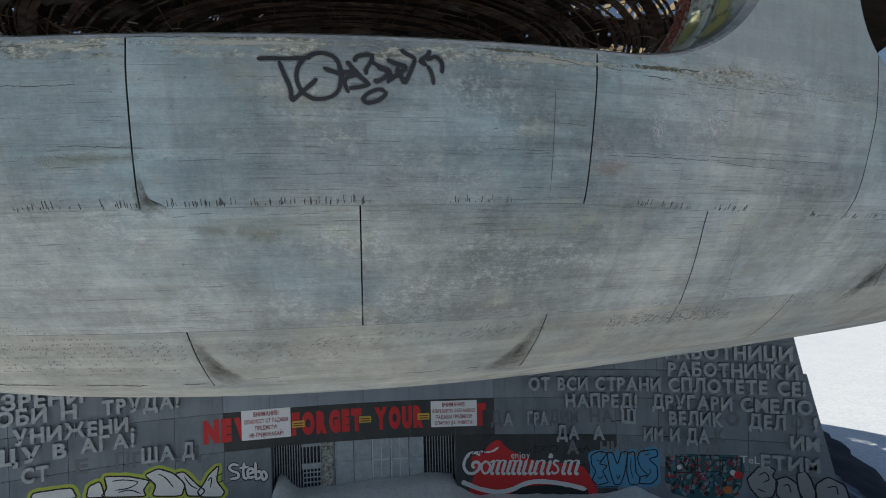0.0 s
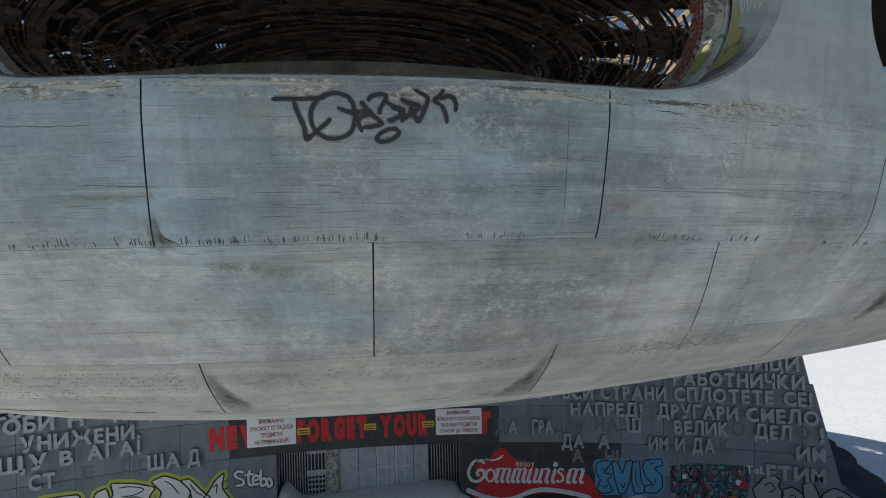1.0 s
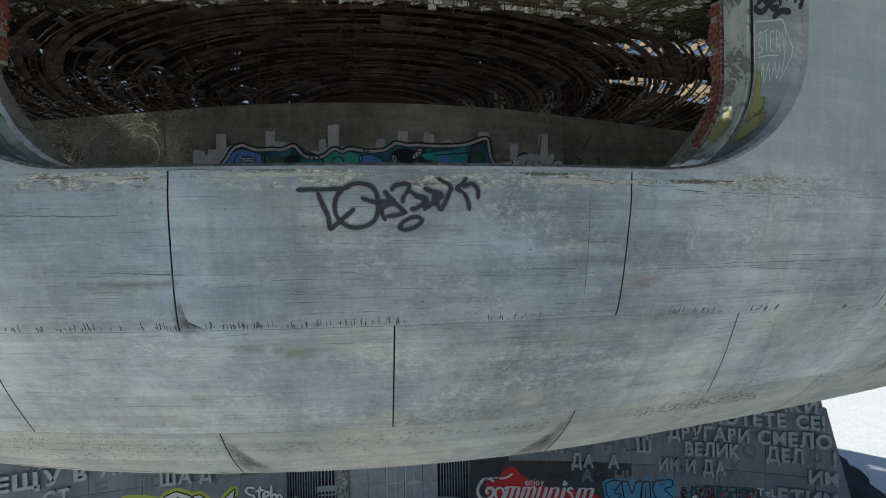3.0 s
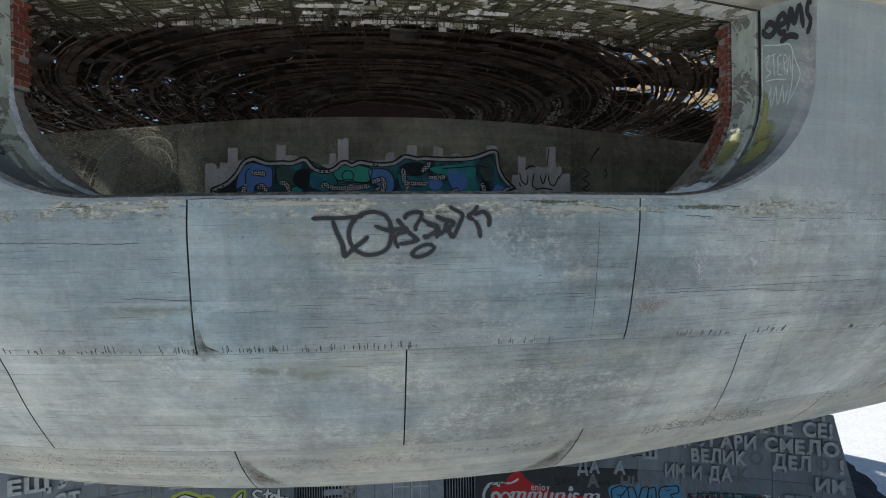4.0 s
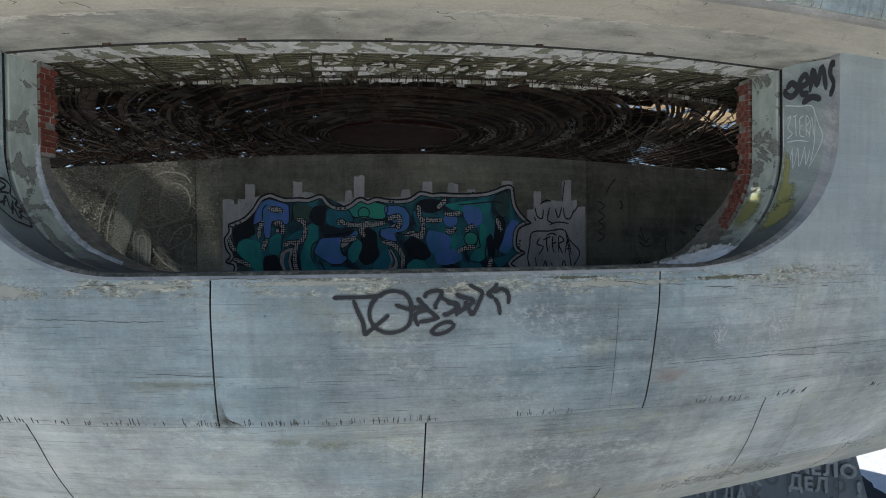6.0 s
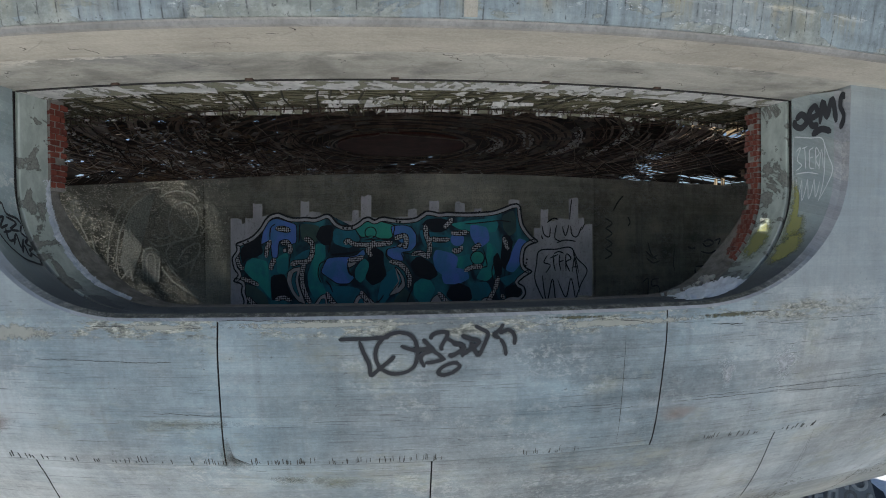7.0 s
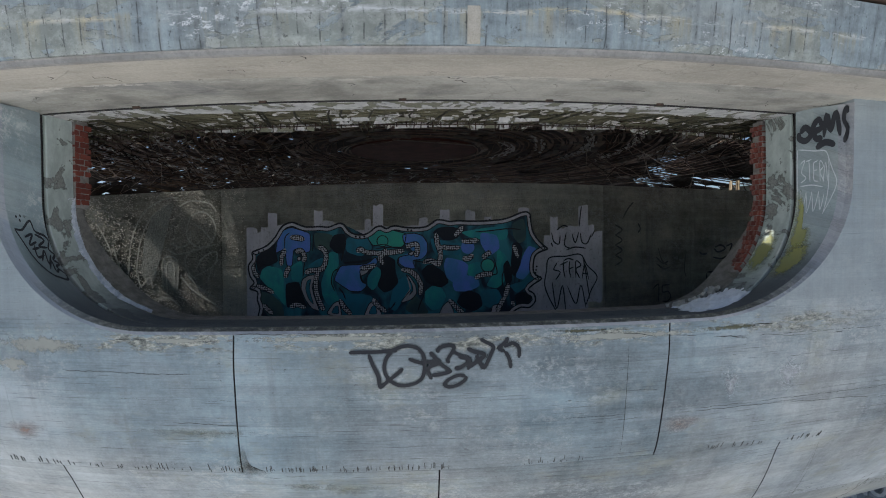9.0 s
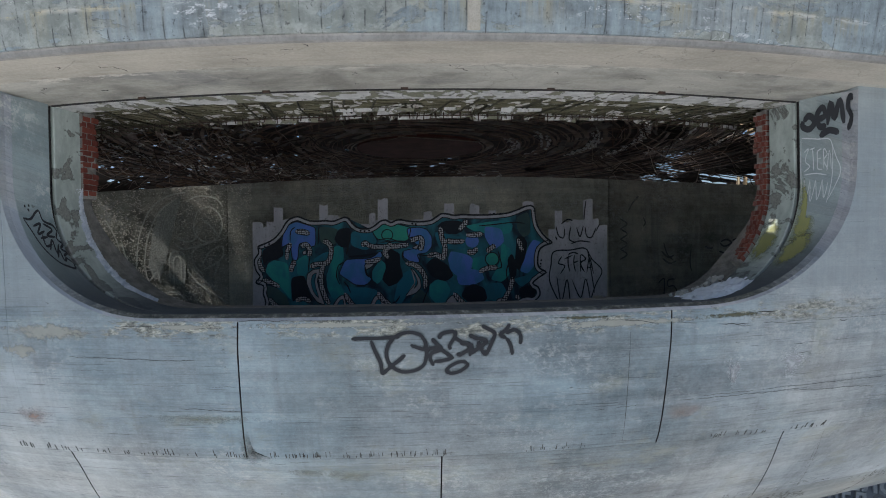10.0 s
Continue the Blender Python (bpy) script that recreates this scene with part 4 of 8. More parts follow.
# ---- roof of the hall: boards on rings, holed ----
roof = hold("roof", polar(0, 0, 16.0), "dark holed roof deck over the round hall", "roof", kind="structure")


def roof_z(r):
    return 18.6 - 2.75 * (r / 16.7) ** 2


# single holes through which the sun reaches the gallery
HOLES = ((-9.5, 30.2, 0.35), (-8.5, 29.6, 0.28), (-10.6, 31.2, 0.3), (0.63, 7.12, 0.36))
# slots where boards have slipped: the sun falls through them in bands on the gallery's wall
SLOTS = (((-9.96, 11.47), (-9.42, 11.40), (-8.56, 11.08), (-8.98, 11.07), (-9.6, 11.26)), ((-9.10, 11.12), (-8.85, 11.05), (-9.50, 11.07), (-9.9, 11.15)),
         ((-12.15, 11.86), (-11.80, 11.80), (-10.92, 11.47), (-11.02, 11.41), (-11.52, 11.48), (-12.40, 11.75)), ((-11.42, 11.68), (-11.12, 11.58), (-11.28, 11.57)),
         ((-12.20, 11.65), (-11.74, 11.57), (-11.20, 11.34), (-11.82, 11.45)), ((-11.24, 11.50), (-10.77, 11.40), (-10.38, 11.17), (-11.12, 11.31)))
SLOT_BOX = (-12.9, -8.2, 10.85, 12.05)


# long openings over the hall, crossed by rafters
OPENINGS = (((3.9, 17.4), (5.5, 17.5), (7.6, 16.7), (9.2, 16.3), (9.2, 14.9), (6.7, 15.2), (5.0, 16.5)), ((5.0, 20.9), (7.5, 21.1), (9.6, 21.5), (9.6, 18.9), (8.4, 19.1), (6.5, 19.9)))


def in_slot(x, y, shapes=SLOTS):
    for poly in shapes:
        inside = False
        for (ax, ay), (bx, by) in zip(poly, poly[1:] + poly[:1]):
            if (ay > y) != (by > y) and x < ax + (bx - ax) * (y - ay) / (by - ay):
                inside = not inside
        if inside:
            return True
    return False


def in_box(x, y):
    return SLOT_BOX[0] < x < SLOT_BOX[1] and SLOT_BOX[2] < y < SLOT_BOX[3]


def deck_board(r0, r1, p0, p1):
    base = len(verts)
    for r in (r0, r1):
        for p in (p0, p1):
            verts.extend([polar(r, p, roof_z(r)), polar(r, p, roof_z(r) + 0.06)])
    a, b, c, d = base, base + 2, base + 6, base + 4
    faces.extend([(a, b, c, d), (a + 1, d + 1, c + 1, b + 1), (a, a + 1, b + 1, b), (b, b + 1, c + 1, c), (c, c + 1, d + 1, d), (d, d + 1, a + 1, a)])


rng = random.Random(11)
verts, faces = [], []
for i in range(1, 42):
    r0, r1 = 0.4 * i, 0.4 * (i + 1)
    n = max(12, int(2 * math.pi * r0 / 0.55))
    for j in range(n):
        p0, p1 = 360 * j / n, 360 * (j + 1) / n
        x, y, _ = polar((r0 + r1) / 2, (p0 + p1) / 2, 0)
        rot = noise.noise(Vector((x * 0.45, y * 0.45, 2.0))) + 0.6 * noise.noise(Vector((x * 1.6, y * 1.6, 5.0)))
        if SLOT_BOX[0] - 0.4 < x < SLOT_BOX[1] + 0.4 and SLOT_BOX[2] - 0.4 < y < SLOT_BOX[3] + 0.4:
            for a in range(10):
                for b in range(10):
                    ra, rb, pa, pb = r0 + 0.04 * a, r0 + 0.04 * (a + 1), p0 + (p1 - p0) * b / 10, p0 + (p1 - p0) * (b + 1) / 10
                    px, py, _ = polar((ra + rb) / 2, (pa + pb) / 2, 0)
                    if not in_slot(px, py):
                        deck_board(ra, rb + 0.003, pa, pb + 0.01)
            continue
        weak, torn = 9.0, False
        if x > 7.5 and 24.5 < y < 33:
            weak = 0.16 if x < 9.5 else 0.02
        elif in_slot(x, y, OPENINGS):
            continue
        elif x < -10.3 and 14.5 < y < 28.5:
            torn = rng.random() < (0.15 if y < 20.5 else 0.36)
        elif x < -6.5 and 18 < y < 30:
            torn = rng.random() < 0.06
        elif -8 < x < 1 and 26 < y < 31:
            torn = rng.random() < 0.03
        if torn:
            # only strips of the boards are left
            for k in range(3):
                a = r0 + 0.135 * k
                deck_board(a, a + rng.uniform(0.03, 0.10), p0, p0 + (p1 - p0) * rng.choice((0.35, 0.6, 0.8, 1.0)))
            continue
        if rot > weak or any(math.hypot(x - hx, y - hy) < hr for hx, hy, hr in HOLES):
            continue
        if rng.random() < (0.05 if x < -5 and y < 21 else 0.13 if x < -5 or x > 3 else 0.04):
            # a board has split: a slit lets the sky through
            cut = rng.uniform(0.25, 0.7)
            wide, length = rng.uniform(0.03, 0.09), rng.uniform(0.3, 0.9)
            deck_board(r0, r0 + 0.4 * cut, p0, p1 + 0.05)
            deck_board(r0 + 0.4 * cut + wide, r1 + 0.01, p0, p1 + 0.05)
            deck_board(r0 + 0.4 * cut, r0 + 0.4 * cut + wide, p0, p0 + (p1 - p0) * length)
            continue
        deck_board(r0, r1 + 0.01, p0, p1 + 0.05)
part("roof_deck", mesh_of("roof_deck", verts, faces, M_ROOF), None, roof, kind="stuff")
bm = bmesh.new()
bmesh.ops.create_cone(bm, cap_ends=True, segments=40, radius1=0.75, radius2=0.7, depth=0.1)
bmesh.ops.translate(bm, verts=bm.verts, vec=polar(0, 0, 18.6))
part("roof_cap", bm, M_ROOF, roof)

# hung ceiling of steel rings and ties, with its round centre plate
hung = hold("hung_ceiling", polar(0, 0, 17.0), "dark hanging steel ceiling rings and ties, stripped of panels", "ceiling", kind="structure")
rng = random.Random(21)
def batten(path, wide, thick=0.02):
    """A flat batten along a line of places, lying level."""
    vs, fs = [], []
    pts = [Vector(p) for p in path]
    for i, p in enumerate(pts):
        t = (pts[min(i + 1, len(pts) - 1)] - pts[max(i - 1, 0)]).normalized()
        u = t.cross(Vector((0, 0, 1))).normalized() * wide / 2
        base = len(vs)
        vs += [p - u, p + u, p + u + Vector((0, 0, thick)), p - u + Vector((0, 0, thick))]
        if i:
            for k in range(4):
                fs.append((base - 4 + k, base - 4 + (k + 1) % 4, base + (k + 1) % 4, base + k))
    return vs, fs


ties = []
bv, bf = [], []
r = 2.5
while r < 13.6:
    dz = rng.uniform(-0.05, 0.05) - 0.5 * max(0.0, (r - 9.5) / 4) ** 2
    start = rng.uniform(-30, 0)
    while start < 330:
        stop = start + rng.uniform(25, 110)
        x, y, _ = polar(r, (start + stop) / 2, 0)
        if rng.random() < 0.70:
            sag, n = rng.uniform(-0.14, 0.03), 14
            vs, fs = batten([polar(r + rng.uniform(-0.015, 0.015), start + (stop - start) * k / n, 17.0 + dz + sag * math.sin(math.pi * k / n)) for k in range(n + 1)], rng.choice((0.03, 0.05, 0.08, 0.12, 0.17)))
            o = len(bv)
            bv += vs
            bf += [tuple(o + i for i in f) for f in fs if not in_box(*vs[f[0]].xy)]
        start = stop
    r += rng.choice((0.14, 0.17, 0.21, 0.28))
for k in range(36):
    p, a, b = rng.uniform(0, 360), rng.uniform(2.5, 9), rng.uniform(8, 14.5)
    if b > a:
        ties.append([polar(a, p, 17.06), polar(b, p + rng.uniform(-2, 2), 17.06 - (0.5 if b > 13 else 0))])
for k in range(260):
    p, a = rng.uniform(0, 360), rng.uniform(3, 14)
    ties.append([polar(a, p, 17.0), polar(a + rng.uniform(-0.5, 0.5), p + rng.uniform(-3, 3), 17.0 + rng.uniform(0.3, 1.0))])
M_BATTEN = mottled("weathered_battens", (0.12, 0.072, 0.05), (0.31, 0.21, 0.15), 2.2, 0.8, c=(0.34, 0.28, 0.22))
part("ceiling_ring", mesh_of("ceiling_ring", bv, bf, M_BATTEN), None, hung, "", "stuff")
ties = [t for t in ties if not any(in_box(p[0], p[1]) for p in t)]
part("ceiling_tie", mesh_of("ceiling_tie", *tubes(ties, 0.016), M_BATTEN), None, hung, "", "stuff")
bm = bmesh.new()
bmesh.ops.create_cone(bm, cap_ends=True, segments=64, radius1=2.45, radius2=2.45, depth=0.08)
bmesh.ops.translate(bm, verts=bm.verts, vec=polar(0, 0, 17.0))
M_PLATE = mottled("dark_red_plate", (0.085, 0.024, 0.014), (0.15, 0.05, 0.032), 2, 0.9)
part("centre_plate", bm, M_PLATE, hung, "dark red round centre plate")

# scraps still wired to the rings, slivers for glints, and loose wire where the panels came down
M_SCRAP_GLINT = mottled("dusty_scraps_and_glints", (0.55, 0.52, 0.47), (0.72, 0.69, 0.64), 8, 0.5, 0.0)
rng = random.Random(23)
bm = bmesh.new()
for rr, lo, hi in ((3.65, 62, 128), (3.85, 66, 120), (4.8, 66, 120), (5.0, 60, 124), (6.65, 70, 116), (6.85, 66, 120), (8.25, 74, 112), (8.45, 70, 116), (9.9, 76, 108), (11.4, 80, 106), (9.0, -130, -60), (11.0, -110, -50)):
    p = lo
    while p < hi:
        if rng.random() < 0.7:
            b = rng.uniform(0.03, 0.10)
            box(bm, -b, b, -b * 0.5, b * 0.5, 0, 0.02, pose(*polar(rr + rng.uniform(-0.08, 0.08), p, 16.95 - 0.5 * max(0.0, (rr - 9.5) / 4) ** 2 + rng.uniform(-0.04, 0.04)), rng.uniform(-25, 25), rng.uniform(-25, 25), p))
        p += math.degrees(rng.uniform(0.05, 0.16) / rr)
# loose slivers whose pale colour stands in for glints of sky and sun
for k in range(300):
    x, y = (rng.uniform(-15, -7), rng.uniform(14, 27)) if k % 3 else (rng.uniform(-8, 0), rng.uniform(24, 30))
    if math.hypot(x - AXIS.x, y - AXIS.y) < 13.5:
        b = rng.uniform(0.03, 0.16)
        box(bm, -b, b, -0.02, 0.02, 0, 0.01, pose(x, y, rng.uniform(16.2, 16.9), rng.uniform(20, 80), rng.uniform(-25, 25), rng.uniform(-40, 40)))
part("scrap_and_glint", bm, M_SCRAP_GLINT, hung, "dusty metal scraps and pale slivers painted as glints", "stuff")
# torn sheets of lining that still hang under the rings
M_SHEET = mottled("sooty_lining_sheet", (0.08, 0.062, 0.05), (0.22, 0.175, 0.145), 1.5, 0.8, c=(0.30, 0.27, 0.24))
bm = bmesh.new()
for k in range(520):
    rr, p = 13.4 * math.sqrt(rng.uniform(0.06, 1.0)), rng.uniform(0, 360)
    x, y, _ = polar(rr, p, 0)
    if in_box(x, y) or ((x > 3.5 and 14.5 < y < 22 or x < -9.5 and 14 < y < 28) and rng.random() < 0.65):
        continue
    a, b = rng.uniform(0.10, 0.55), rng.uniform(0.04, 0.16)
    z = 16.93 - 0.5 * max(0.0, (rr - 9.5) / 4) ** 2 - rng.uniform(0.0, 0.12)
    vs = box(bm, -a, a, -b, b, 0, 0.006, pose(x, y, z, rng.uniform(-22, 22), rng.uniform(-10, 10), p + rng.uniform(-12, 12)))
    for vert in vs:
        vert.co += Vector((rng.uniform(-0.04, 0.04), rng.uniform(-0.04, 0.04), rng.uniform(-0.02, 0.02)))
part("lining_scrap", bm, M_SHEET, hung, "torn sooty lining sheets", "stuff")
wires = []
for k in range(420):
    if k % 4:
        x, y = rng.uniform(-14.5, -6.5), rng.uniform(12.5, 26)
    else:
        x, y = rng.uniform(2.5, 9.5), rng.uniform(12.5, 24)
    z = rng.uniform(15.2, 17.0) if math.hypot(x - AXIS.x, y - AXIS.y) < 10 else rng.uniform(15.0, 16.6)
    if math.hypot(x - AXIS.x, y - AXIS.y) > 13.2:
        continue
    a, long = rng.uniform(-0.5, 0.7) + (math.pi / 2 if rng.random() < 0.25 else 0), rng.uniform(0.25, 1.3)
    wires.append([(x + long * t * math.cos(a), y + long * t * math.sin(a), z + 0.25 * math.sin(t * 3 + k) - 0.2 * t) for t in (0, 0.25, 0.5, 0.75, 1.0)])
part("loose_wire", mesh_of("loose_wire", *tubes(wires[: len(wires) // 2], 0.009), mottled("dusty_wire", (0.34, 0.25, 0.18), (0.52, 0.44, 0.36), 5, 0.7)), None, hung, "", "stuff")
part("loose_wire", mesh_of("loose_wire", *tubes(wires[len(wires) // 2 :], 0.014), M_RUST), None, hung, "", "stuff")
# slats across the holed part of the roof
bm = bmesh.new()
for k in range(60):
    y = 21.0 + 0.17 * k + rng.uniform(-0.03, 0.03)
    if rng.random() < 0.12:
        continue
    x0, x1 = 5.0 + rng.uniform(-0.3, 0.5), 13.0 + rng.uniform(-2, 0.5)
    r = math.hypot((x0 + x1) / 2 - AXIS.x, y - AXIS.y)
    if r < 15.5:
        z = roof_z(r) - 0.16
        tilt = math.degrees(math.atan2(roof_z(math.hypot(x0 - AXIS.x, y - AXIS.y)) - roof_z(min(16, math.hypot(x1 - AXIS.x, y - AXIS.y))), x1 - x0))
        box(bm, -(x1 - x0) / 2, (x1 - x0) / 2, -0.06, 0.06, 0, 0.03, pose((x0 + x1) / 2, y, z, 0, tilt, rng.uniform(-1, 1)))
for k in range(64):
    y = 15.6 + 0.24 * k + rng.uniform(-0.03, 0.03)
    x0, x1 = -16.5 + rng.uniform(-0.3, 0.5), -9.0 + rng.uniform(-1, 0.5)
    r = math.hypot((x0 + x1) / 2 - AXIS.x, y - AXIS.y)
    if r < 14.5 and k % 2:
        a = math.hypot(x0 - AXIS.x, y - AXIS.y)
        b = math.hypot(x1 - AXIS.x, y - AXIS.y)
        tilt = math.degrees(math.atan2(roof_z(a) - roof_z(b), x1 - x0))
        box(bm, -(x1 - x0) / 2, (x1 - x0) / 2, -0.065, 0.065, 0, 0.03, pose((x0 + x1) / 2, y, (roof_z(a) + roof_z(b)) / 2 - 0.2, 0, tilt, rng.uniform(-6, 6)))
part("roof_slat", bm, M_ROOF, roof, "", "stuff")
M_SHEATHING = mottled("bare_tan_timber", (0.46, 0.34, 0.20), (0.62, 0.50, 0.33), 3, 0.85, stretch=(1, 0.3, 1))
rng = random.Random(52)


def rafter(x, y0, y1, z, high, mat, name="rafter"):
    """A rafter lying along y with its lower edge at z."""
    bm = bmesh.new()
    box(bm, -0.025, 0.025, -(y1 - y0) / 2, (y1 - y0) / 2, 0, high, pose(x, (y0 + y1) / 2, z, rng.uniform(-1.5, 1.5), rng.uniform(-10, 4), rng.uniform(-7, 7)))
    part(name, bm, mat, roof, "bare timber rafter")


for x0, x1, y0, y1, step in ((4.2, 9.4, 15.0, 17.4, 0.36), (5.2, 9.8, 19.0, 21.4, 0.34)):
    x = x0
    while x < x1:
        z = roof_z(math.hypot(x - AXIS.x, (y0 + y1) / 2 - AXIS.y))
        rafter(x + rng.uniform(-0.08, 0.08), y0 + rng.uniform(-0.2, 0.3), y1 + rng.uniform(-0.3, 0.2), z + rng.uniform(0.0, 0.12), rng.uniform(0.14, 0.24), M_SHEATHING)
        x += step
M_OLDTIMBER = mottled("brown_old_timber", (0.16, 0.10, 0.06), (0.30, 0.20, 0.12), 3, 0.85, stretch=(1, 0.3, 1))
for k in range(34):
    x = -17.0 + 0.21 * k + rng.uniform(-0.05, 0.05)
    for y0 in (14.6, 18.0, 21.5, 25.0):
        y1 = y0 + rng.uniform(1.6, 3.2)
        r = math.hypot(x - AXIS.x, (y0 + y1) / 2 - AXIS.y)
        if r < 15.0 and rng.random() < 0.6:
            rafter(x, y0, y1, roof_z(r) - rng.uniform(0.16, 0.30), 0.10, M_OLDTIMBER)
# far opening: sunlit boards at its edge
for k in range(26):
    y = 22.5 + 0.42 * k
    x = 11.2 + 0.10 * k - 0.006 * k * k + rng.uniform(-0.15, 0.15)
    if math.hypot(x - AXIS.x, y - AXIS.y) > 16.2 or rng.random() < 0.25:
        continue
    z = roof_z(math.hypot(x - AXIS.x, y - AXIS.y))
    bm = bmesh.new()
    box(bm, -0.012, 0.012, -0.17, 0.17, -0.30 - rng.uniform(0, 0.25), 0.10, pose(x, y, z, 0, rng.uniform(-12, 2), rng.uniform(-8, 8)))
    part("sheathing_board", bm, M_SHEATHING, roof, "bare tan sheathing board lit by the sun")

# torn lath over the gallery, just inside the window
lath = hold("lath_ceiling", polar(14.5, 9, 14.9), "torn wire lath ceiling with scraps of white plaster hanging", "ceiling", kind="structure")
rng = random.Random(5)


def lath_z(r):
    return 14.90 + (15.36 - r) * 0.05


def lath_end(phi):
    return 13.95 + 0.22 * noise.noise(Vector((phi * 0.35, 0, 0))) + 0.12 * noise.noise(Vector((phi * 2.1, 5, 0)))


bars, cross = [], []
r = 15.3
while r > 13.5:
    run = []
    for p in spread(-16, 34, 140):
        if lath_end(p) < r and not (abs(p - 20.2) < 0.8 and abs(r - 14.91) < 0.15) and noise.noise(Vector((p * 0.5, r * 3, 2))) > -0.42:
            run.append(polar(r, p, lath_z(r) + 0.015 * noise.noise(Vector((p, r * 5, 0)))))
        else:
            if len(run) > 2:
                bars.append(run)
            run = []
    if len(run) > 2:
        bars.append(run)
    r -= 0.085
for k in range(250):
    p = -16 + 50 * k / 250
    e = lath_end(p) + rng.uniform(-0.08, 0.2)
    if rng.random() < 0.85 and abs(p - 20.2) > 0.7:
        cross.append([polar(15.33, p, lath_z(15.33) + 0.01), polar((15.33 + e) / 2, p + rng.uniform(-0.05, 0.05), lath_z(14.6) + 0.01), polar(e, p + rng.uniform(-0.3, 0.3), lath_z(e) - rng.uniform(0, 0.10))])
M_LATH = mottled("mossy_lath", (0.10, 0.092, 0.055), (0.20, 0.185, 0.115), 5, 0.9)
part("lath_bar", mesh_of("lath_bar", *tubes(bars, 0.008), M_LATH), None, lath, "", "stuff")
ribs = []
for k in range(62):
    p = -15 + 48 * k / 62 + rng.uniform(-0.5, 0.5)
    if rng.random() < 0.62 and abs(p - 20.2) > 0.8:
        ribs.append([polar(15.34, p + 0.5, lath_z(15.34) - 0.006), polar(14.8, p, lath_z(14.8) - 0.012), polar(lath_end(p) + rng.uniform(0.0, 0.15), p - rng.uniform(-0.5, 1.2), lath_z(14.2) - rng.uniform(0.0, 0.05))])
part("lath_rib", mesh_of("lath_rib", *tubes(ribs, 0.013), mottled("dark_lath_rib", (0.04, 0.04, 0.027), (0.10, 0.095, 0.06), 6, 0.9)), None, lath, "", "stuff")
part("lath_tie", mesh_of("lath_tie", *tubes(cross, 0.006), M_LATH), None, lath, "", "stuff")
M_SCRAP = mottled("broken_plaster", (0.58, 0.56, 0.50), (0.78, 0.76, 0.71), 6, 0.9)
bm = bmesh.new()
for k in range(620):
    p = rng.uniform(-14, 32)
    r = rng.uniform(lath_end(p), 15.25)
    if noise.noise(Vector((p * 0.6, r * 2.5, 9))) < -0.05:
        continue
    a, b = rng.uniform(0.015, 0.075), rng.uniform(0.01, 0.04)
    m = pose(*polar(r, p, lath_z(r) - 0.006), rng.uniform(-14, 14), rng.uniform(-14, 14), p + rng.uniform(-20, 20))
    vs = box(bm, -a, a, -b, b, 0, 0.012, m)
    for vert in vs:
        vert.co += Vector((rng.uniform(-0.02, 0.02), rng.uniform(-0.02, 0.02), 0))
part("plaster_scrap", bm, M_SCRAP, lath, "scraps of white plaster", "stuff")
def torn_plaster():
    m = Mat("torn_plaster_over_lath", 0.95)
    v = m.obj()
    col = m.mix(m.ramp(m.noise(v, 3.0, 5, 0.65), [(0.40, 0.0), (0.62, 1.0)]), (0.075, 0.078, 0.045), (0.27, 0.265, 0.17))
    left = m.ramp(m.noise(m.obj((1, 1, 1), 7), 6.5, 8, 0.75), [(0.575, 0.0), (0.59, 1.0)])
    col = m.mix(left, col, (0.62, 0.61, 0.56))
    return m.done(col, left, 0.6, 0.02)


M_BOARD = torn_plaster()
verts, faces = [], []
for i in range(116):
    p0, p1 = -20 + 0.5 * i, -20 + 0.5 * (i + 1)
    for k in range(22):
        ra, rb = 15.7 - 0.14 * k, 15.7 - 0.14 * (k + 1)
        if ra < lath_end(p0) + 0.15 or rb < 14.2 or (k > 3 and not 11 < p0 < 26 and noise.noise(Vector((p0 * 0.7, ra * 2.4, 3))) > 0.38):
            continue
        if abs(p0 + 0.25 - 20.16) < 0.55 and abs((ra + rb) / 2 - 14.91) < 0.10:
            continue
        base = len(verts)
        for z in (0.06, 0.09):
            verts += [polar(ra, p0, lath_z(ra) + z), polar(ra, p1, lath_z(ra) + z), polar(rb, p1, lath_z(rb) + z), polar(rb, p0, lath_z(rb) + z)]
        faces += [tuple(base + j for j in f) for f in ((0, 1, 2, 3), (7, 6, 5, 4), (0, 4, 5, 1), (1, 5, 6, 2), (2, 6, 7, 3), (3, 7, 4, 0))]
part("backing", mesh_of("backing", verts, faces, M_BOARD), None, lath, "torn plaster", "stuff")

bm = bmesh.new()
for k in range(26):
    p = rng.uniform(-13, 31)
    e = lath_end(p) + rng.uniform(0.0, 0.25)
    b = rng.uniform(0.015, 0.045)
    vs = box(bm, -b, b, -b * 0.6, b * 0.6, -b * 1.1, 0.0, pose(*polar(e, p, lath_z(e) - 0.004), rng.uniform(-20, 20), rng.uniform(-20, 20), p + rng.uniform(-30, 30)))
    for vert in vs:
        vert.co += Vector([rng.uniform(-0.4, 0.4) * b for _ in range(3)])
part("plaster_lump", bm, M_SCRAP, lath, "hanging lumps of white plaster", "stuff")

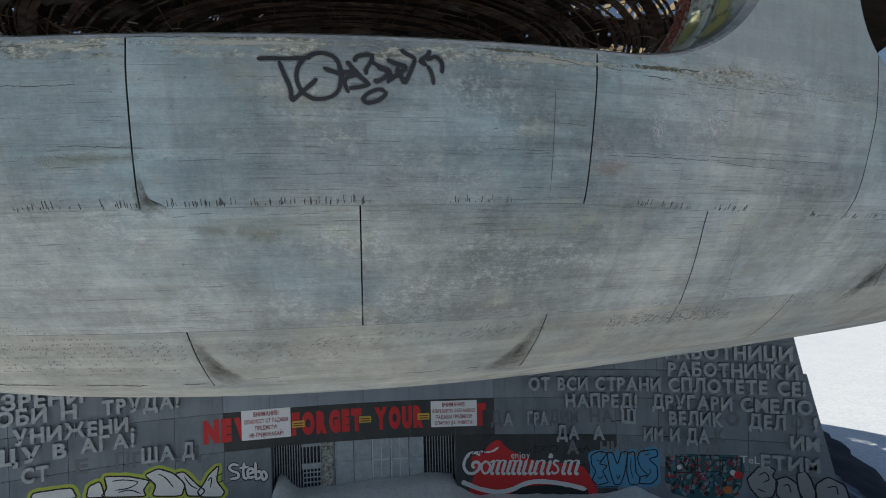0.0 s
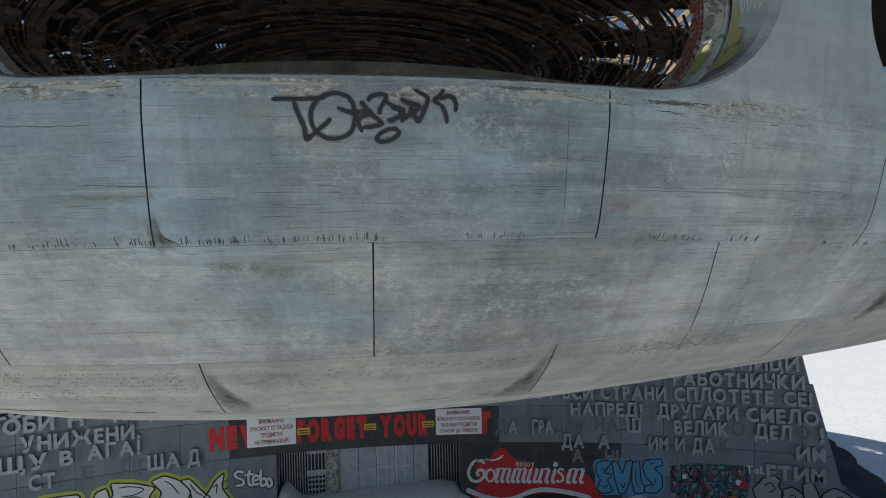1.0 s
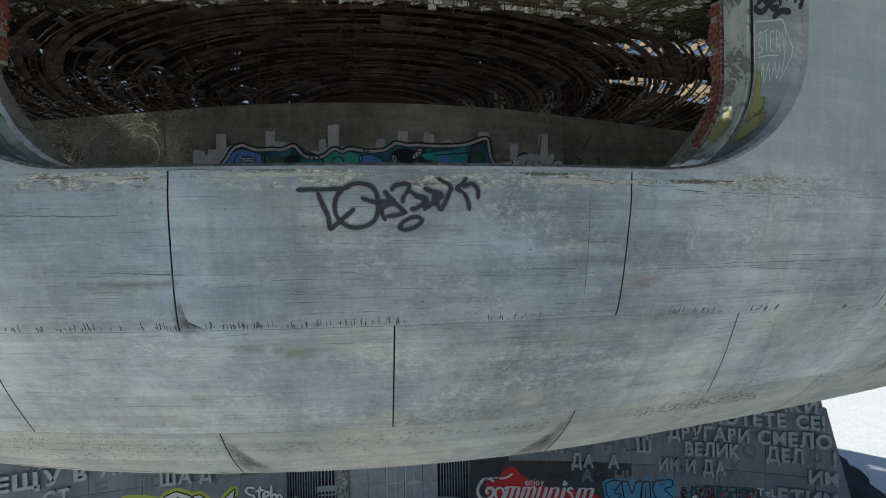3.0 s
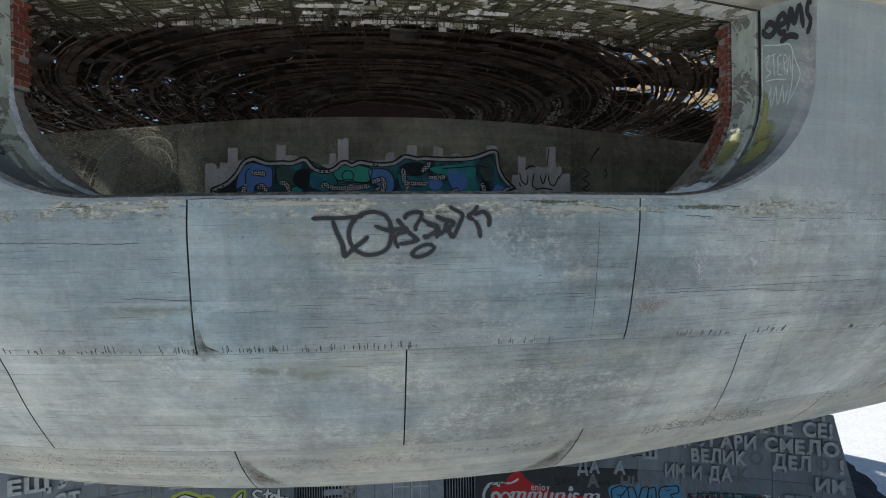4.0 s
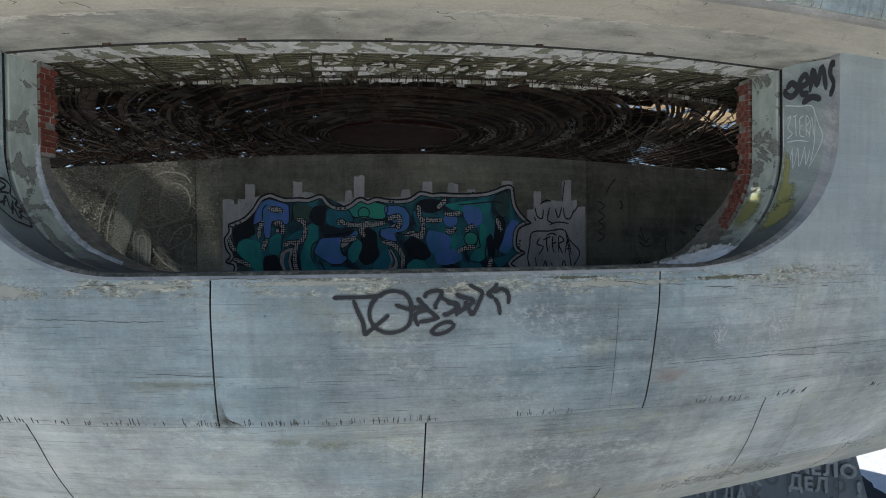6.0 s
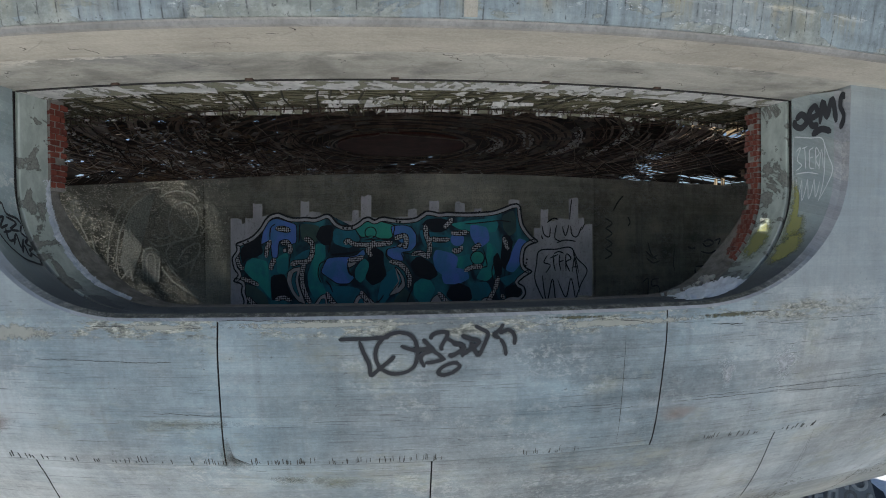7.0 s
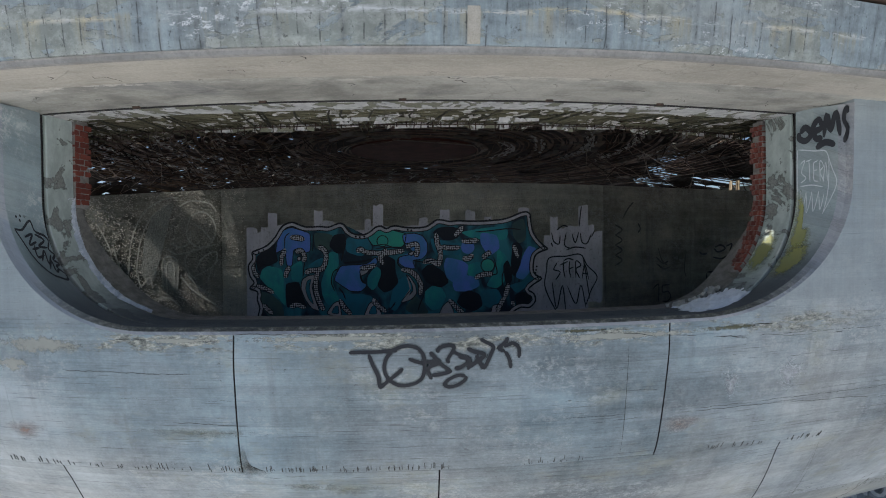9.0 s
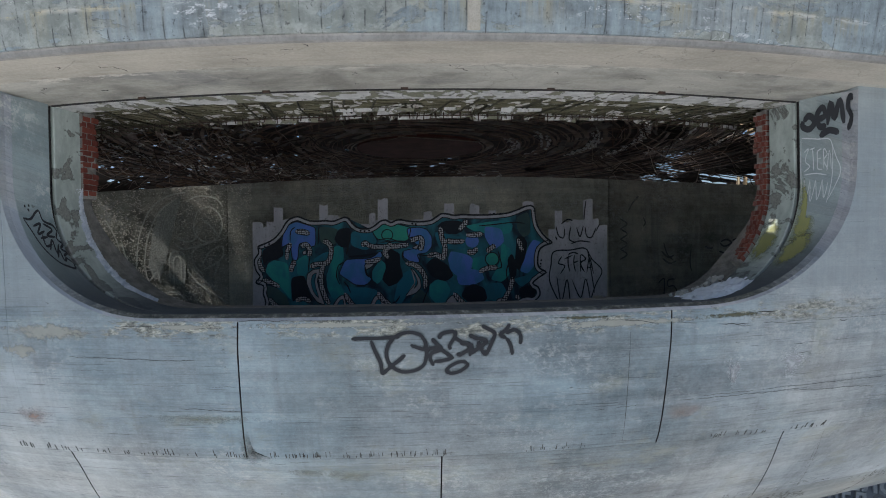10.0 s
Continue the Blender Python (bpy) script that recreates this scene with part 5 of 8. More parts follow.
# a strip of white ceiling edge that still hangs behind the lath
rng = random.Random(77)
for row, (mean, low, high) in enumerate(((14.25, -13.0, 30.0), (14.47, 2.0, 15.0), (14.68, 4.0, 13.0))):
    p = low
    while p < high:
        w = rng.uniform(0.5, 1.9)
        if rng.random() < ((0.74 if -3 < p < 17 else 0.18) if row == 0 else 0.6):
            r, tall, tip = mean + rng.uniform(-0.02, 0.02), rng.uniform(0.055, 0.085) * (0.6 if row else 1.0), rng.uniform(-0.02, 0.02)
            bm = bmesh.new()
            top = lath_z(r) - 0.012
            vs = [bm.verts.new(polar(k, q, z)) for k in (r, r - 0.02) for q, z in ((p, top - tall), (p + w * 0.95, top - tall + tip), (p + w * 0.97, top), (p + 0.04, top))]
            for f in ((0, 1, 2, 3), (7, 6, 5, 4), (0, 4, 5, 1), (1, 5, 6, 2), (2, 6, 7, 3), (3, 7, 4, 0)):
                bm.faces.new([vs[i] for i in f])
            part("ceiling_strip", bm, M_HEADPAINT, lath, "flaking white ceiling strip")
        p += w
hangers = []
for k in range(90):
    p = -13 + 43 * k / 90 + rng.uniform(-0.08, 0.08)
    hangers.append([polar(14.30, p, lath_z(14.3)), polar(14.30, p + rng.uniform(-0.1, 0.1), lath_z(14.3) - rng.uniform(0.06, 0.13))])
hangers.append([polar(14.31, q, lath_z(14.3) - 0.042 + 0.008 * noise.noise(Vector((q * 0.7, 1.7, 0)))) for q in spread(-13, 30, 80)])
part("lath_hanger", mesh_of("lath_hanger", *tubes(hangers, 0.008), M_RUST), None, lath, "", "stuff")

# ---- the gallery's inner wall, floor, and the hall's far side ----
inner = hold("wall_inner", polar(10.4, 9, 11.2), "dim plastered inner wall of the gallery", "wall", kind="structure")


def inner_r(phi):
    off = max(0.0, -11 - phi, phi - 30)
    return 10.4 / math.cos(radians(min(off, 62)))


def inner_sheet(a, b, n, z0, z1, mat, name, label="", off=0.0):
    ps = spread(a, b, n)
    zs = spread(z0, z1, 8)
    grid = [[polar(inner_r(p) + off, p, z) for z in zs] for p in ps]
    back = [[polar(inner_r(p) - 0.35, p, z) for z in zs] for p in ps]
    v, f, u = slab(grid, back, [[(radians(p) * 10.4, z) for z in zs] for p in ps])
    return part(name, mesh_of(name, v, f, mat, u), None, inner, label)


inner_sheet(-15.6, 31.9, 40, 11.2, 14.57, M_INNER, "plaster_bay", "grey plaster bay behind the mural")
inner_sheet(-66, -15.7, 30, 11.2, 14.57, M_MOSS, "plaster_bay", "dark scratched plaster bay", 0.012)
M_GRIT = mottled("coarse_plaster_grit", (0.58, 0.56, 0.48), (0.80, 0.77, 0.68), 6, 0.95)
rng = random.Random(29)
verts, faces = [], []
for k in range(9000):
    p, z = rng.uniform(-37, -12.2), rng.uniform(11.5, 14.55)
    if k % 2 and noise.noise(Vector((p * 0.5, z * 3, 8))) < 0:
        continue
    tall, b, turn = rng.uniform(0.014, 0.034), rng.uniform(0.008, 0.019), rng.uniform(0, 2)
    out = 0.012 if p < -15.7 else 0.0
    base = len(verts)
    for c in range(4):
        a = turn + c * math.pi / 2
        q = p + math.degrees(b * rng.uniform(0.6, 1.3) * math.cos(a) / 10.4)
        verts.append(polar(inner_r(q) + out - 0.002, q, z + b * rng.uniform(0.6, 1.3) * math.sin(a)))
    verts.append(polar(inner_r(p) + out + tall, p, z))
    faces += [(base + c, base + (c + 1) % 4, base + 4) for c in range(4)]
part("plaster_grit", mesh_of("plaster_grit", verts, faces, M_GRIT), None, inner, "", "stuff")
inner_sheet(32.0, 88, 30, 11.2, 14.57, M_MOSS, "plaster_bay", "dark mossy plaster bay", 0.012)
floor = hold("floor", polar(13, 9, 11.2), "dirty concrete floor of the gallery", "floor", kind="structure")
v, f, u = slab([[polar(r, p, 11.2) for r in (1.0, 5.0, 9.0, 15.6)] for p in spread(0, 360, 72)], [[polar(r, p, 11.0) for r in (1.0, 5.0, 9.0, 15.6)] for p in spread(0, 360, 72)], [[(0, 0)] * 4 for _ in range(73)])
part("gallery_floor", mesh_of("gallery_floor", v, f, M_FLOOR, u), None, floor)

# ---- the ground: one sheet of snow, and a bank beside the entrance wall ----
def ground_z(x, y):
    z = -0.6
    far = math.hypot(x, y - 20)
    z += 0.12 * noise.noise(Vector((x * 0.13, y * 0.13, 0))) + 0.03 * noise.noise(Vector((x * 0.7, y * 0.7, 3)))
    if far > 60:
        z += (far - 60) * 0.02 * (0.6 + noise.noise(Vector((x * 0.004, y * 0.004, 8))))
    return z


ticks = [-3000, -1600, -900, -500, -300, -180, -120, -90, -70] + list(range(-56, 66, 2)) + [70, 90, 120, 180, 300, 500, 900, 1600, 3000]
n = len(ticks)
verts = [(x, y + 15, ground_z(x, y + 15)) for x in ticks for y in ticks]
faces = [(i * n + j, (i + 1) * n + j, (i + 1) * n + j + 1, i * n + j + 1) for i in range(n - 1) for j in range(n - 1)]
tagged(new("ground", mesh_of("ground", verts, faces, M_SNOW, smooth=True)), "wide trampled snowfield round the building", "snow", kind="structure")

# ---- the hollow-curved entrance wall under the saucer ----
WALL_C, WALL_R = Vector((1.0, -18.8, 0)), 43.0


def wall_at(a, z, off=0.0):
    """A place on the entrance wall by its bearing in degrees and its height; off stands proud of it."""
    return (WALL_C.x + (WALL_R - off) * math.sin(radians(a)), WALL_C.y + (WALL_R - off) * math.cos(radians(a)), z)


def wall_end(z):
    return 19.82 - 0.303 * z


def stone_mat(name, a, b):
    m = Mat(name, 0.85)
    n1 = m.noise(m.obj((1, 1, 0.5)), 1.1, 5, 0.6)
    n2 = m.noise(m.obj((1, 1, 1), 3), 18, 4, 0.7)
    drip = m.ramp(m.noise(m.obj((3.5, 3.5, 0.25), 2), 1.0, 4, 0.6), [(0.5, 0.0), (0.72, 1.0)])
    col = m.mix(m.ramp(n1, [(0.35, 0.0), (0.7, 1.0)]), a, b)
    col = m.mix(m.math("MULTIPLY", m.rand(), 0.35), col, tuple(x * 0.7 for x in a))
    col = m.mix(m.math("MULTIPLY", drip, 0.35), col, tuple(x * 0.5 for x in a))
    return m.done(col, n2, 0.35, 0.006)


M_CLAD = stone_mat("grey_stone_cladding", (0.175, 0.205, 0.235), (0.265, 0.298, 0.33))
M_BLACKWALL = stone_mat("charcoal_painted_stone", (0.055, 0.06, 0.062), (0.085, 0.09, 0.092))
M_LINTEL = stone_mat("pale_blue_grey_lintel", (0.255, 0.295, 0.345), (0.32, 0.36, 0.41))
M_LETTER = mottled("cast_concrete_letters", (0.335, 0.37, 0.39), (0.44, 0.475, 0.495), 3, 0.85)
M_GHOST = mottled("letter_ghost", (0.15, 0.165, 0.18), (0.19, 0.205, 0.215), 5, 0.9)
M_STEEL = mottled("grey_painted_steel", (0.40, 0.44, 0.47), (0.55, 0.59, 0.62), 3, 0.6, 0.0)
M_TRACE = mottled("faint_letter_trace", (0.18, 0.195, 0.21), (0.24, 0.255, 0.27), 5, 0.9)
M_WHITE = paint("white_paint", (0.72, 0.73, 0.73), 0.6, 0.3)
M_RED = paint("red_paint", (0.62, 0.025, 0.028), 0.6, 0.3)
M_SIGN = paint("white_banner", (0.90, 0.91, 0.92), 0.5, 0.05)
M_SIGNRED = paint("dark_red_print", (0.30, 0.02, 0.03), 0.5, 0.1)
M_YELLOW = paint("yellow_sticker", (0.62, 0.48, 0.05), 0.5, 0.3)
M_ROOMSHADE = mottled("vestibule_shade", (0.03, 0.032, 0.035), (0.06, 0.06, 0.065), 2, 0.95)

entrance = hold("wall_entrance", wall_at(0, -0.6), "dark grey stone-clad curved entrance wall under the saucer", "wall", kind="structure")
DOOR_L, DOOR_R, DOOR_H = -11.5, -0.9, 2.16
levels = [-0.7, 0.85, 2.16, 3.78, 5.0, 6.3, 8.1]
cols = spread(-34, DOOR_L, 9)[:-1] + spread(DOOR_L, DOOR_R, 4)[:-1] + spread(DOOR_R, 20.1, 9)


def clad(a0, a1, z0, z1, mat):
    g = 0.016
    a0, a1, z0, z1 = a0 + g * 0.6, a1 - g * 0.6, z0 + g / 2, z1 - g / 2
    pts = []
    for off in (0.0, -0.12):
        for a, z in ((a0, z0), (min(a1, wall_end(z0)), z0), (min(a1, wall_end(z1)), z1), (a0, z1)):
            pts.append(Vector(wall_at(a, z, off)))
    f = [(0, 1, 2, 3), (7, 6, 5, 4), (0, 4, 5, 1), (1, 5, 6, 2), (2, 6, 7, 3), (3, 7, 4, 0)]
    base = Vector(wall_at((a0 + a1) / 2, (z0 + z1) / 2))
    ob = part("stone_panel", mesh_of("stone_panel", [p - base for p in pts], f, mat), None, entrance)
    ob.location = base - Vector(entrance.location)


for z0, z1 in zip(levels, levels[1:]):
    for a0, a1 in zip(cols, cols[1:]):
        if DOOR_L - 0.1 < a0 < DOOR_R - 0.1 and z1 < DOOR_H + 0.1:
            continue
        if a0 > wall_end(z1) - 0.4:
            continue
        dark = (-15 < a0 < 0 and 2 < z0 < 3) or (a0 > -1 and a1 < 8.5 and z0 < 1.9 and z1 < 2.3) or (-14 < a0 < DOOR_L - 0.1 and z1 < 2.3)
        clad(a0, min(a1, 20.1), z0, z1, M_BLACKWALL if dark else M_LINTEL if -15 < a0 < -0.5 and 3.7 < z0 < 4.9 else M_CLAD)
# the mass behind the cladding
for a0, a1, z0, z1 in ((-34, DOOR_L, -0.8, 8.1), (DOOR_R, 19.8, -0.8, 8.1), (DOOR_L, DOOR_R, DOOR_H, 8.1)):
    ps = spread(a0, a1, 10)
    def end(p, z):
        return min(p, wall_end(z) - 0.05)
    v, f, u = slab([[wall_at(end(p, z), z, -0.10) for z in (z0, z1)] for p in ps], [[wall_at(end(p, z), z, -1.6) for z in (z0, z1)] for p in ps], [[(p, z) for z in (z0, z1)] for p in ps])
    part("wall_core", mesh_of("wall_core", v, f, M_CLAD, u), None, entrance)

# ---- doors in their recess ----
doors = hold("door_1", wall_at(-6.2, -0.6, -0.9), "row of snow-blocked grey steel entrance doors with side grilles", "door", kind="structure")
# back wall of the recess: the room's shade is put into its near-black colour
ps = spread(DOOR_L, DOOR_R, 6)
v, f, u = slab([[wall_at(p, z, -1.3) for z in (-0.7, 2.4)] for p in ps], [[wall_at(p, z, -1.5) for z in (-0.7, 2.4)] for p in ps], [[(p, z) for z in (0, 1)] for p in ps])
part("back_wall", mesh_of("back_wall", v, f, M_ROOMSHADE, u), None, doors)


def on_wall(bm, a0, a1, z0, z1, off0, off1):
    """A box lying on the entrance wall's curve."""
    pts = [bm.verts.new(wall_at(a, z, o)) for o in (off0, off1) for a, z in ((a0, z0), (a1, z0), (a1, z1), (a0, z1))]
    for f in ((0, 1, 2, 3), (7, 6, 5, 4), (0, 4, 5, 1), (1, 5, 6, 2), (2, 6, 7, 3), (3, 7, 4, 0)):
        bm.faces.new([pts[i] for i in f])


edges = [-9.95, -8.75, -8.0, -6.9, -5.85, -4.75, -3.65, -2.75]
for k, (a0, a1) in enumerate(zip(edges, edges[1:])):
    bm = bmesh.new()
    if k == 0:
        for z0, z1 in ((-0.6, -0.25), (0.75, 1.0), (1.75, 2.14)):
            on_wall(bm, a0 + 0.03, a1 - 0.03, z0, z1, -0.82, -0.88)
        for s in range(6):
            b = a0 + 0.1 + (a1 - a0 - 0.2) * s / 5
            on_wall(bm, b - 0.03, b + 0.03, -0.25, 1.75, -0.84, -0.86)
        for s in range(4):
            on_wall(bm, a0 + 0.08, a1 - 0.08, -0.1 + 0.22 * s, -0.04 + 0.22 * s, -0.835, -0.865)
        part("door_leaf", bm, M_STEEL, doors, "broken steel door leaf with bars")
    else:
        on_wall(bm, a0 + 0.04, a1 - 0.04, -0.6, 2.14, -0.84, -0.9)
        leaf = part("door_leaf", bm, M_STEEL, doors)
        bm = bmesh.new()
        on_wall(bm, a0 - 0.01, a0 + 0.07, -0.6, 2.15, -0.78, -0.9)
        on_wall(bm, (a0 + a1) / 2 - 0.02, (a0 + a1) / 2 + 0.02, -0.6, 2.13, -0.815, -0.842)
        on_wall(bm, a0 + 0.1, a1 - 0.1, 0.92, 0.97, -0.815, -0.842)
        part("door_frame", bm, M_WHITE if k in (1, 4, 5) else M_STEEL, leaf)
bm = bmesh.new()
on_wall(bm, -8.78, -8.1, -0.6, 2.14, -0.74, -0.81)
part("pillar_cover", bm, mottled("flaked_white_paint", (0.55, 0.55, 0.50), (0.10, 0.09, 0.07), 9, 0.8), doors, "flaking whitewashed pillar")
for lo, hi in ((-11.45, -10.0), (-2.6, -0.95)):
    for s in range(11):
        b = lo + (hi - lo) * s / 10
        bm = bmesh.new()
        on_wall(bm, b - 0.022, b + 0.022, -0.6, 2.15, -0.72, -0.755)
        part("grille_bar", bm, M_STEEL, doors)

# snow drifted against the doors
verts, faces = [], []
ps, ds = spread(-13.5, 11.8, 76), spread(0, 1, 14)
for p in ps:
    for d in ds:
        off = (-0.8 if p < -1.0 else 0.03) + 5.0 * d
        inside = max(0.0, min(1.0, (p + 11.9) / 0.6)) * max(0.0, min(1.0, (11.6 - p) / 2.2))
        hump = 0.62 + 0.22 * noise.noise(Vector((p * 0.45, 0, 4))) + 0.7 * math.exp(-((p + 11.1) / 0.6) ** 2) + 0.25 * math.exp(-((p + 2.4) / 2.0) ** 2)
        beyond = max(0.0, min(1.0, (p + 1.2) / 1.4))          # in front of the wall it lies lower
        hump = hump * (1 - beyond) + beyond * (0.15 + 0.45 * math.exp(-((p - 9.6) / 1.5) ** 2) + 0.05 * noise.noise(Vector((p * 0.9, 2, 4))))
        z = -0.62 + (hump if off < 0.15 else hump * math.exp(-(off - 0.15) * 0.75)) * inside
        verts.append(wall_at(p, max(z, -0.66) + 0.03 * noise.noise(Vector((p * 3, off * 3, 0))), off))
m = len(ds)
faces = [(i * m + j, (i + 1) * m + j, (i + 1) * m + j + 1, i * m + j + 1) for i in range(len(ps) - 1) for j in range(m - 1)]
tagged(new("snow_drift", mesh_of("snow_drift", verts, faces, M_SNOW, smooth=True)), "snow drifted against the entrance doors", "snow")

# ---- raised letters of the two verses ----
GLYPH = {}


def glyph(char, depth, mat, bold=0.035):
    """The mesh of one letter, its lower left corner at the origin, 1 high, and its width."""
    flip = char == "И"
    char = dict(zip("АВЕКМНОРСТИ", "ABEKMHOPCTN")).get(char, char)
    bold = min(bold, 0.02) if char == "M" else bold
    key = (char, flip, depth, mat.name, bold)
    if key not in GLYPH:
        cu = bpy.data.curves.new("letter", "FONT")
        cu.body, cu.extrude, cu.offset, cu.resolution_u = char, depth / 2, bold, 3
        ob = bpy.data.objects.new("letter", cu)
        scene.collection.objects.link(ob)
        bpy.context.view_layer.update()
        me = bpy.data.meshes.new_from_object(ob.evaluated_get(bpy.context.evaluated_depsgraph_get()))
        bpy.data.objects.remove(ob)
        xs = [v.co.x for v in me.vertices] or [0, 0.3]
        k = 1 / 0.70
        for v in me.vertices:
            v.co = Vector(((v.co.x - min(xs)) * k, v.co.y * k, v.co.z))
        if flip:
            far = max(v.co.x for v in me.vertices)
            for v in me.vertices:
                v.co.x = far - v.co.x
            me.flip_normals()
        me.materials.clear()
        me.materials.append(mat)
        me.name = "letter"
        GLYPH[key] = (me, (max(xs) - min(xs)) * k)
    return GLYPH[key]


def wall_line(text, a0, a1, z, high, parent, mat=None, depth=0.16, off=0.04, name="letter", bold=0.035):
    """Letters along the entrance wall from bearing a0 to a1; a blank leaves a gap."""
    mat = mat or M_LETTER
    widths = [0.45 if c == " " else glyph(c, depth, mat, bold)[1] for c in text]
    gap = 0.16
    total = sum(widths) + gap * (len(text) - 1)
    k = (a1 - a0) / total
    at = a0
    for c, w in zip(text, widths):
        if c != " ":
            ob = part(name, glyph(c, depth, mat, bold)[0], None, parent)
            place = Vector(wall_at(at, z, off + depth / 2)) - (Vector(parent.parent.location) if parent.parent else Vector())
            mid = at + w * k / 2
            ob.matrix_basis = Matrix.Translation(place - Vector(parent.location)) @ pose(0, 0, 0, 90, 0, -mid) @ Matrix.Diagonal((k * radians(1) * WALL_R, high, 1, 1))
        at += (w + gap) * k


verse_r = hold("verse_lettering", wall_at(12, 1.0), "raised pale concrete Cyrillic letters of a verse, some fallen off", "lettering", "verses on the wall")
verse_l = hold("verse_lettering", wall_at(-20, 1.0), "raised pale concrete Cyrillic letters with gaps beside the doors", "lettering", "verses on the wall")
H = 0.55
for text, a0, a1, z in (("РАБОТНИЦИ", 11.2, 17.6, 5.55), ("РАБОТНИЧКИ", 11.3, 17.85, 4.82), ("ОТ ВСИ СТРАНИ", 3.46, 10.9, 4.15), ("СПЛОТЕТЕ СЕ!", 11.3, 18.2, 4.15),
                        ("НАПРЕД!", 5.57, 9.6, 3.42), ("ДРУГАРИ", 10.4, 14.6, 3.42), ("СМЕЛО", 15.0, 18.5, 3.42), ("А", 1.95, 2.5, 2.62), ("ГРА", 3.35, 4.55, 2.64), ("Ш", 8.7, 9.5, 2.75), ("ВЕЛИК", 11.3, 14.15, 2.75),
                        ("ДЕЛ", 15.4, 17.2, 2.75), ("!", 18.5, 18.7, 2.75), ("ДА", 5.03, 6.3, 2.02), ("А", 7.1, 7.75, 2.02), ("ИМ И ДА", 9.9, 13.4, 2.02), ("ИМ", 17.4, 18.75, 1.97), ("ЕТИМ", 15.95, 18.75, 1.12)):
    wall_line(text, a0, a1, z, H, verse_r)
for text, a0, a1, z in (("ПРЕЗРЕНИ", -26.2, -20.7, 4.86), ("РОБИ", -25.0, -22.3, 4.27), ("Н", -21.7, -21.0, 4.27), ("ТРУДА!", -19.87, -16.2, 4.27), ("УНИЖЕНИ.", -23.75, -18.4, 3.52),
                        ("ЕЩУ", -25.4, -22.6, 2.82), ("В", -22.1, -21.5, 2.82), ("АГА!", -20.9, -18.4, 2.88), ("ША", -18.1, -16.5, 2.17), ("Д", -16.1, -15.5, 2.2), ("СТ", -23.45, -22.3, 2.05)):
    wall_line(text, a0, a1, z, H, verse_l)
# pale marks where letters have fallen
ghosts = hold("letter_marks", wall_at(4, 2.7), "faint pale marks of fallen letters on the stone", "stain")
for text, a0, a1, z in (("Д", 1.2, 1.85, 2.62), ("ДИМ", 4.65, 6.3, 2.66), ("НА", 6.95, 8.3, 2.72), ("О", 14.3, 15.0, 2.75), ("О", 17.5, 18.1, 2.75), ("К", 13.7, 14.3, 2.02), ("ГРАД", -18.6, -15.2, 2.0), ("Е", -21.2, -20.6, 2.05), ("П", -19.4, -18.7, 2.05)):
    wall_line(text, a0, a1, z, H, ghosts, M_GHOST, 0.008, 0.011, "mark")
for text, a0, a1, z in (("А", 5.6, 6.3, 1.32), ("НИКА", 7.5, 10.1, 1.32), ("ДА", 11.0, 12.3, 1.34), ("ПР", 12.8, 14.0, 1.34)):
    wall_line(text, a0, a1, z, H, ghosts, M_TRACE, 0.008, 0.011, "mark")

# red slogan, warning banners and stickers over the doors
slogan = hold("painted_slogan", wall_at(-7, 2.6), "worn red painted slogan over the doors", "lettering")
for word, a0, a1 in (("NEVER", -15.05, -11.0), ("FORGET", -10.3, -6.35), ("YOUR", -5.6, -2.75), ("PAST", -2.2, 0.95)):
    wall_line(word, a0, a1, 2.66, 0.82, slogan, M_RED, 0.008, 0.012, bold=0.085)


def banner(a0, a1, z0, z1, lines, label, tilt):
    ob = hold("warning_sign", wall_at((a0 + a1) / 2, (z0 + z1) / 2, 0.03), label, "sign", "warning signs over the doors")
    bm = bmesh.new()
    on_wall(bm, a0, a1, z0, z1, 0.05, 0.03)
    board = part("board", bm, M_SIGN, ob)
    n = len(lines)
    step = (z1 - z0) / (n + 0.35)
    for k, line in enumerate(lines):
        high = step * (0.58 if k else 0.66)
        half = (a1 - a0) * min(0.46, 0.0245 * len(line) * (1.15 if k == 0 else 1.0))
        mid = (a0 + a1) / 2
        wall_line(line, mid - half, mid + half, z1 - step * (k + 0.95), high, board, M_SIGNRED, 0.006, 0.0645, bold=0.02)
    for k in range(2):
        bm = bmesh.new()
        a = a0 + (a1 - a0) * (0.25 + 0.2 * k)
        on_wall(bm, a - 0.03, a + 0.03, z0 + 0.05 + 0.12 * (1 - k), z0 + 0.09 + 0.12 * (1 - k), 0.065, 0.05)
        part("bolt", bm, M_RUST, board)


banner(-13.04, -10.37, 2.56, 3.82, ("ВНИМАНИЕ!", "ОПАСНОСТ ОТ ПАДАЩИ", "ПРЕДМЕТИ!", "НЕ ПРЕМИНАВАЙ!"), "white warning banner with dark red Cyrillic print", 1)
banner(-2.31, 0.40, 2.58, 3.72, ("ВНИМАНИЕ!", "ВЛИЗАНЕТО ЗАБРАНЕНО!", "ПАДАЩИ ПРЕДМЕТИ!", "ОПАСНО ЗА ЖИВОТА!"), "white no-entry banner with dark red Cyrillic print", 1)
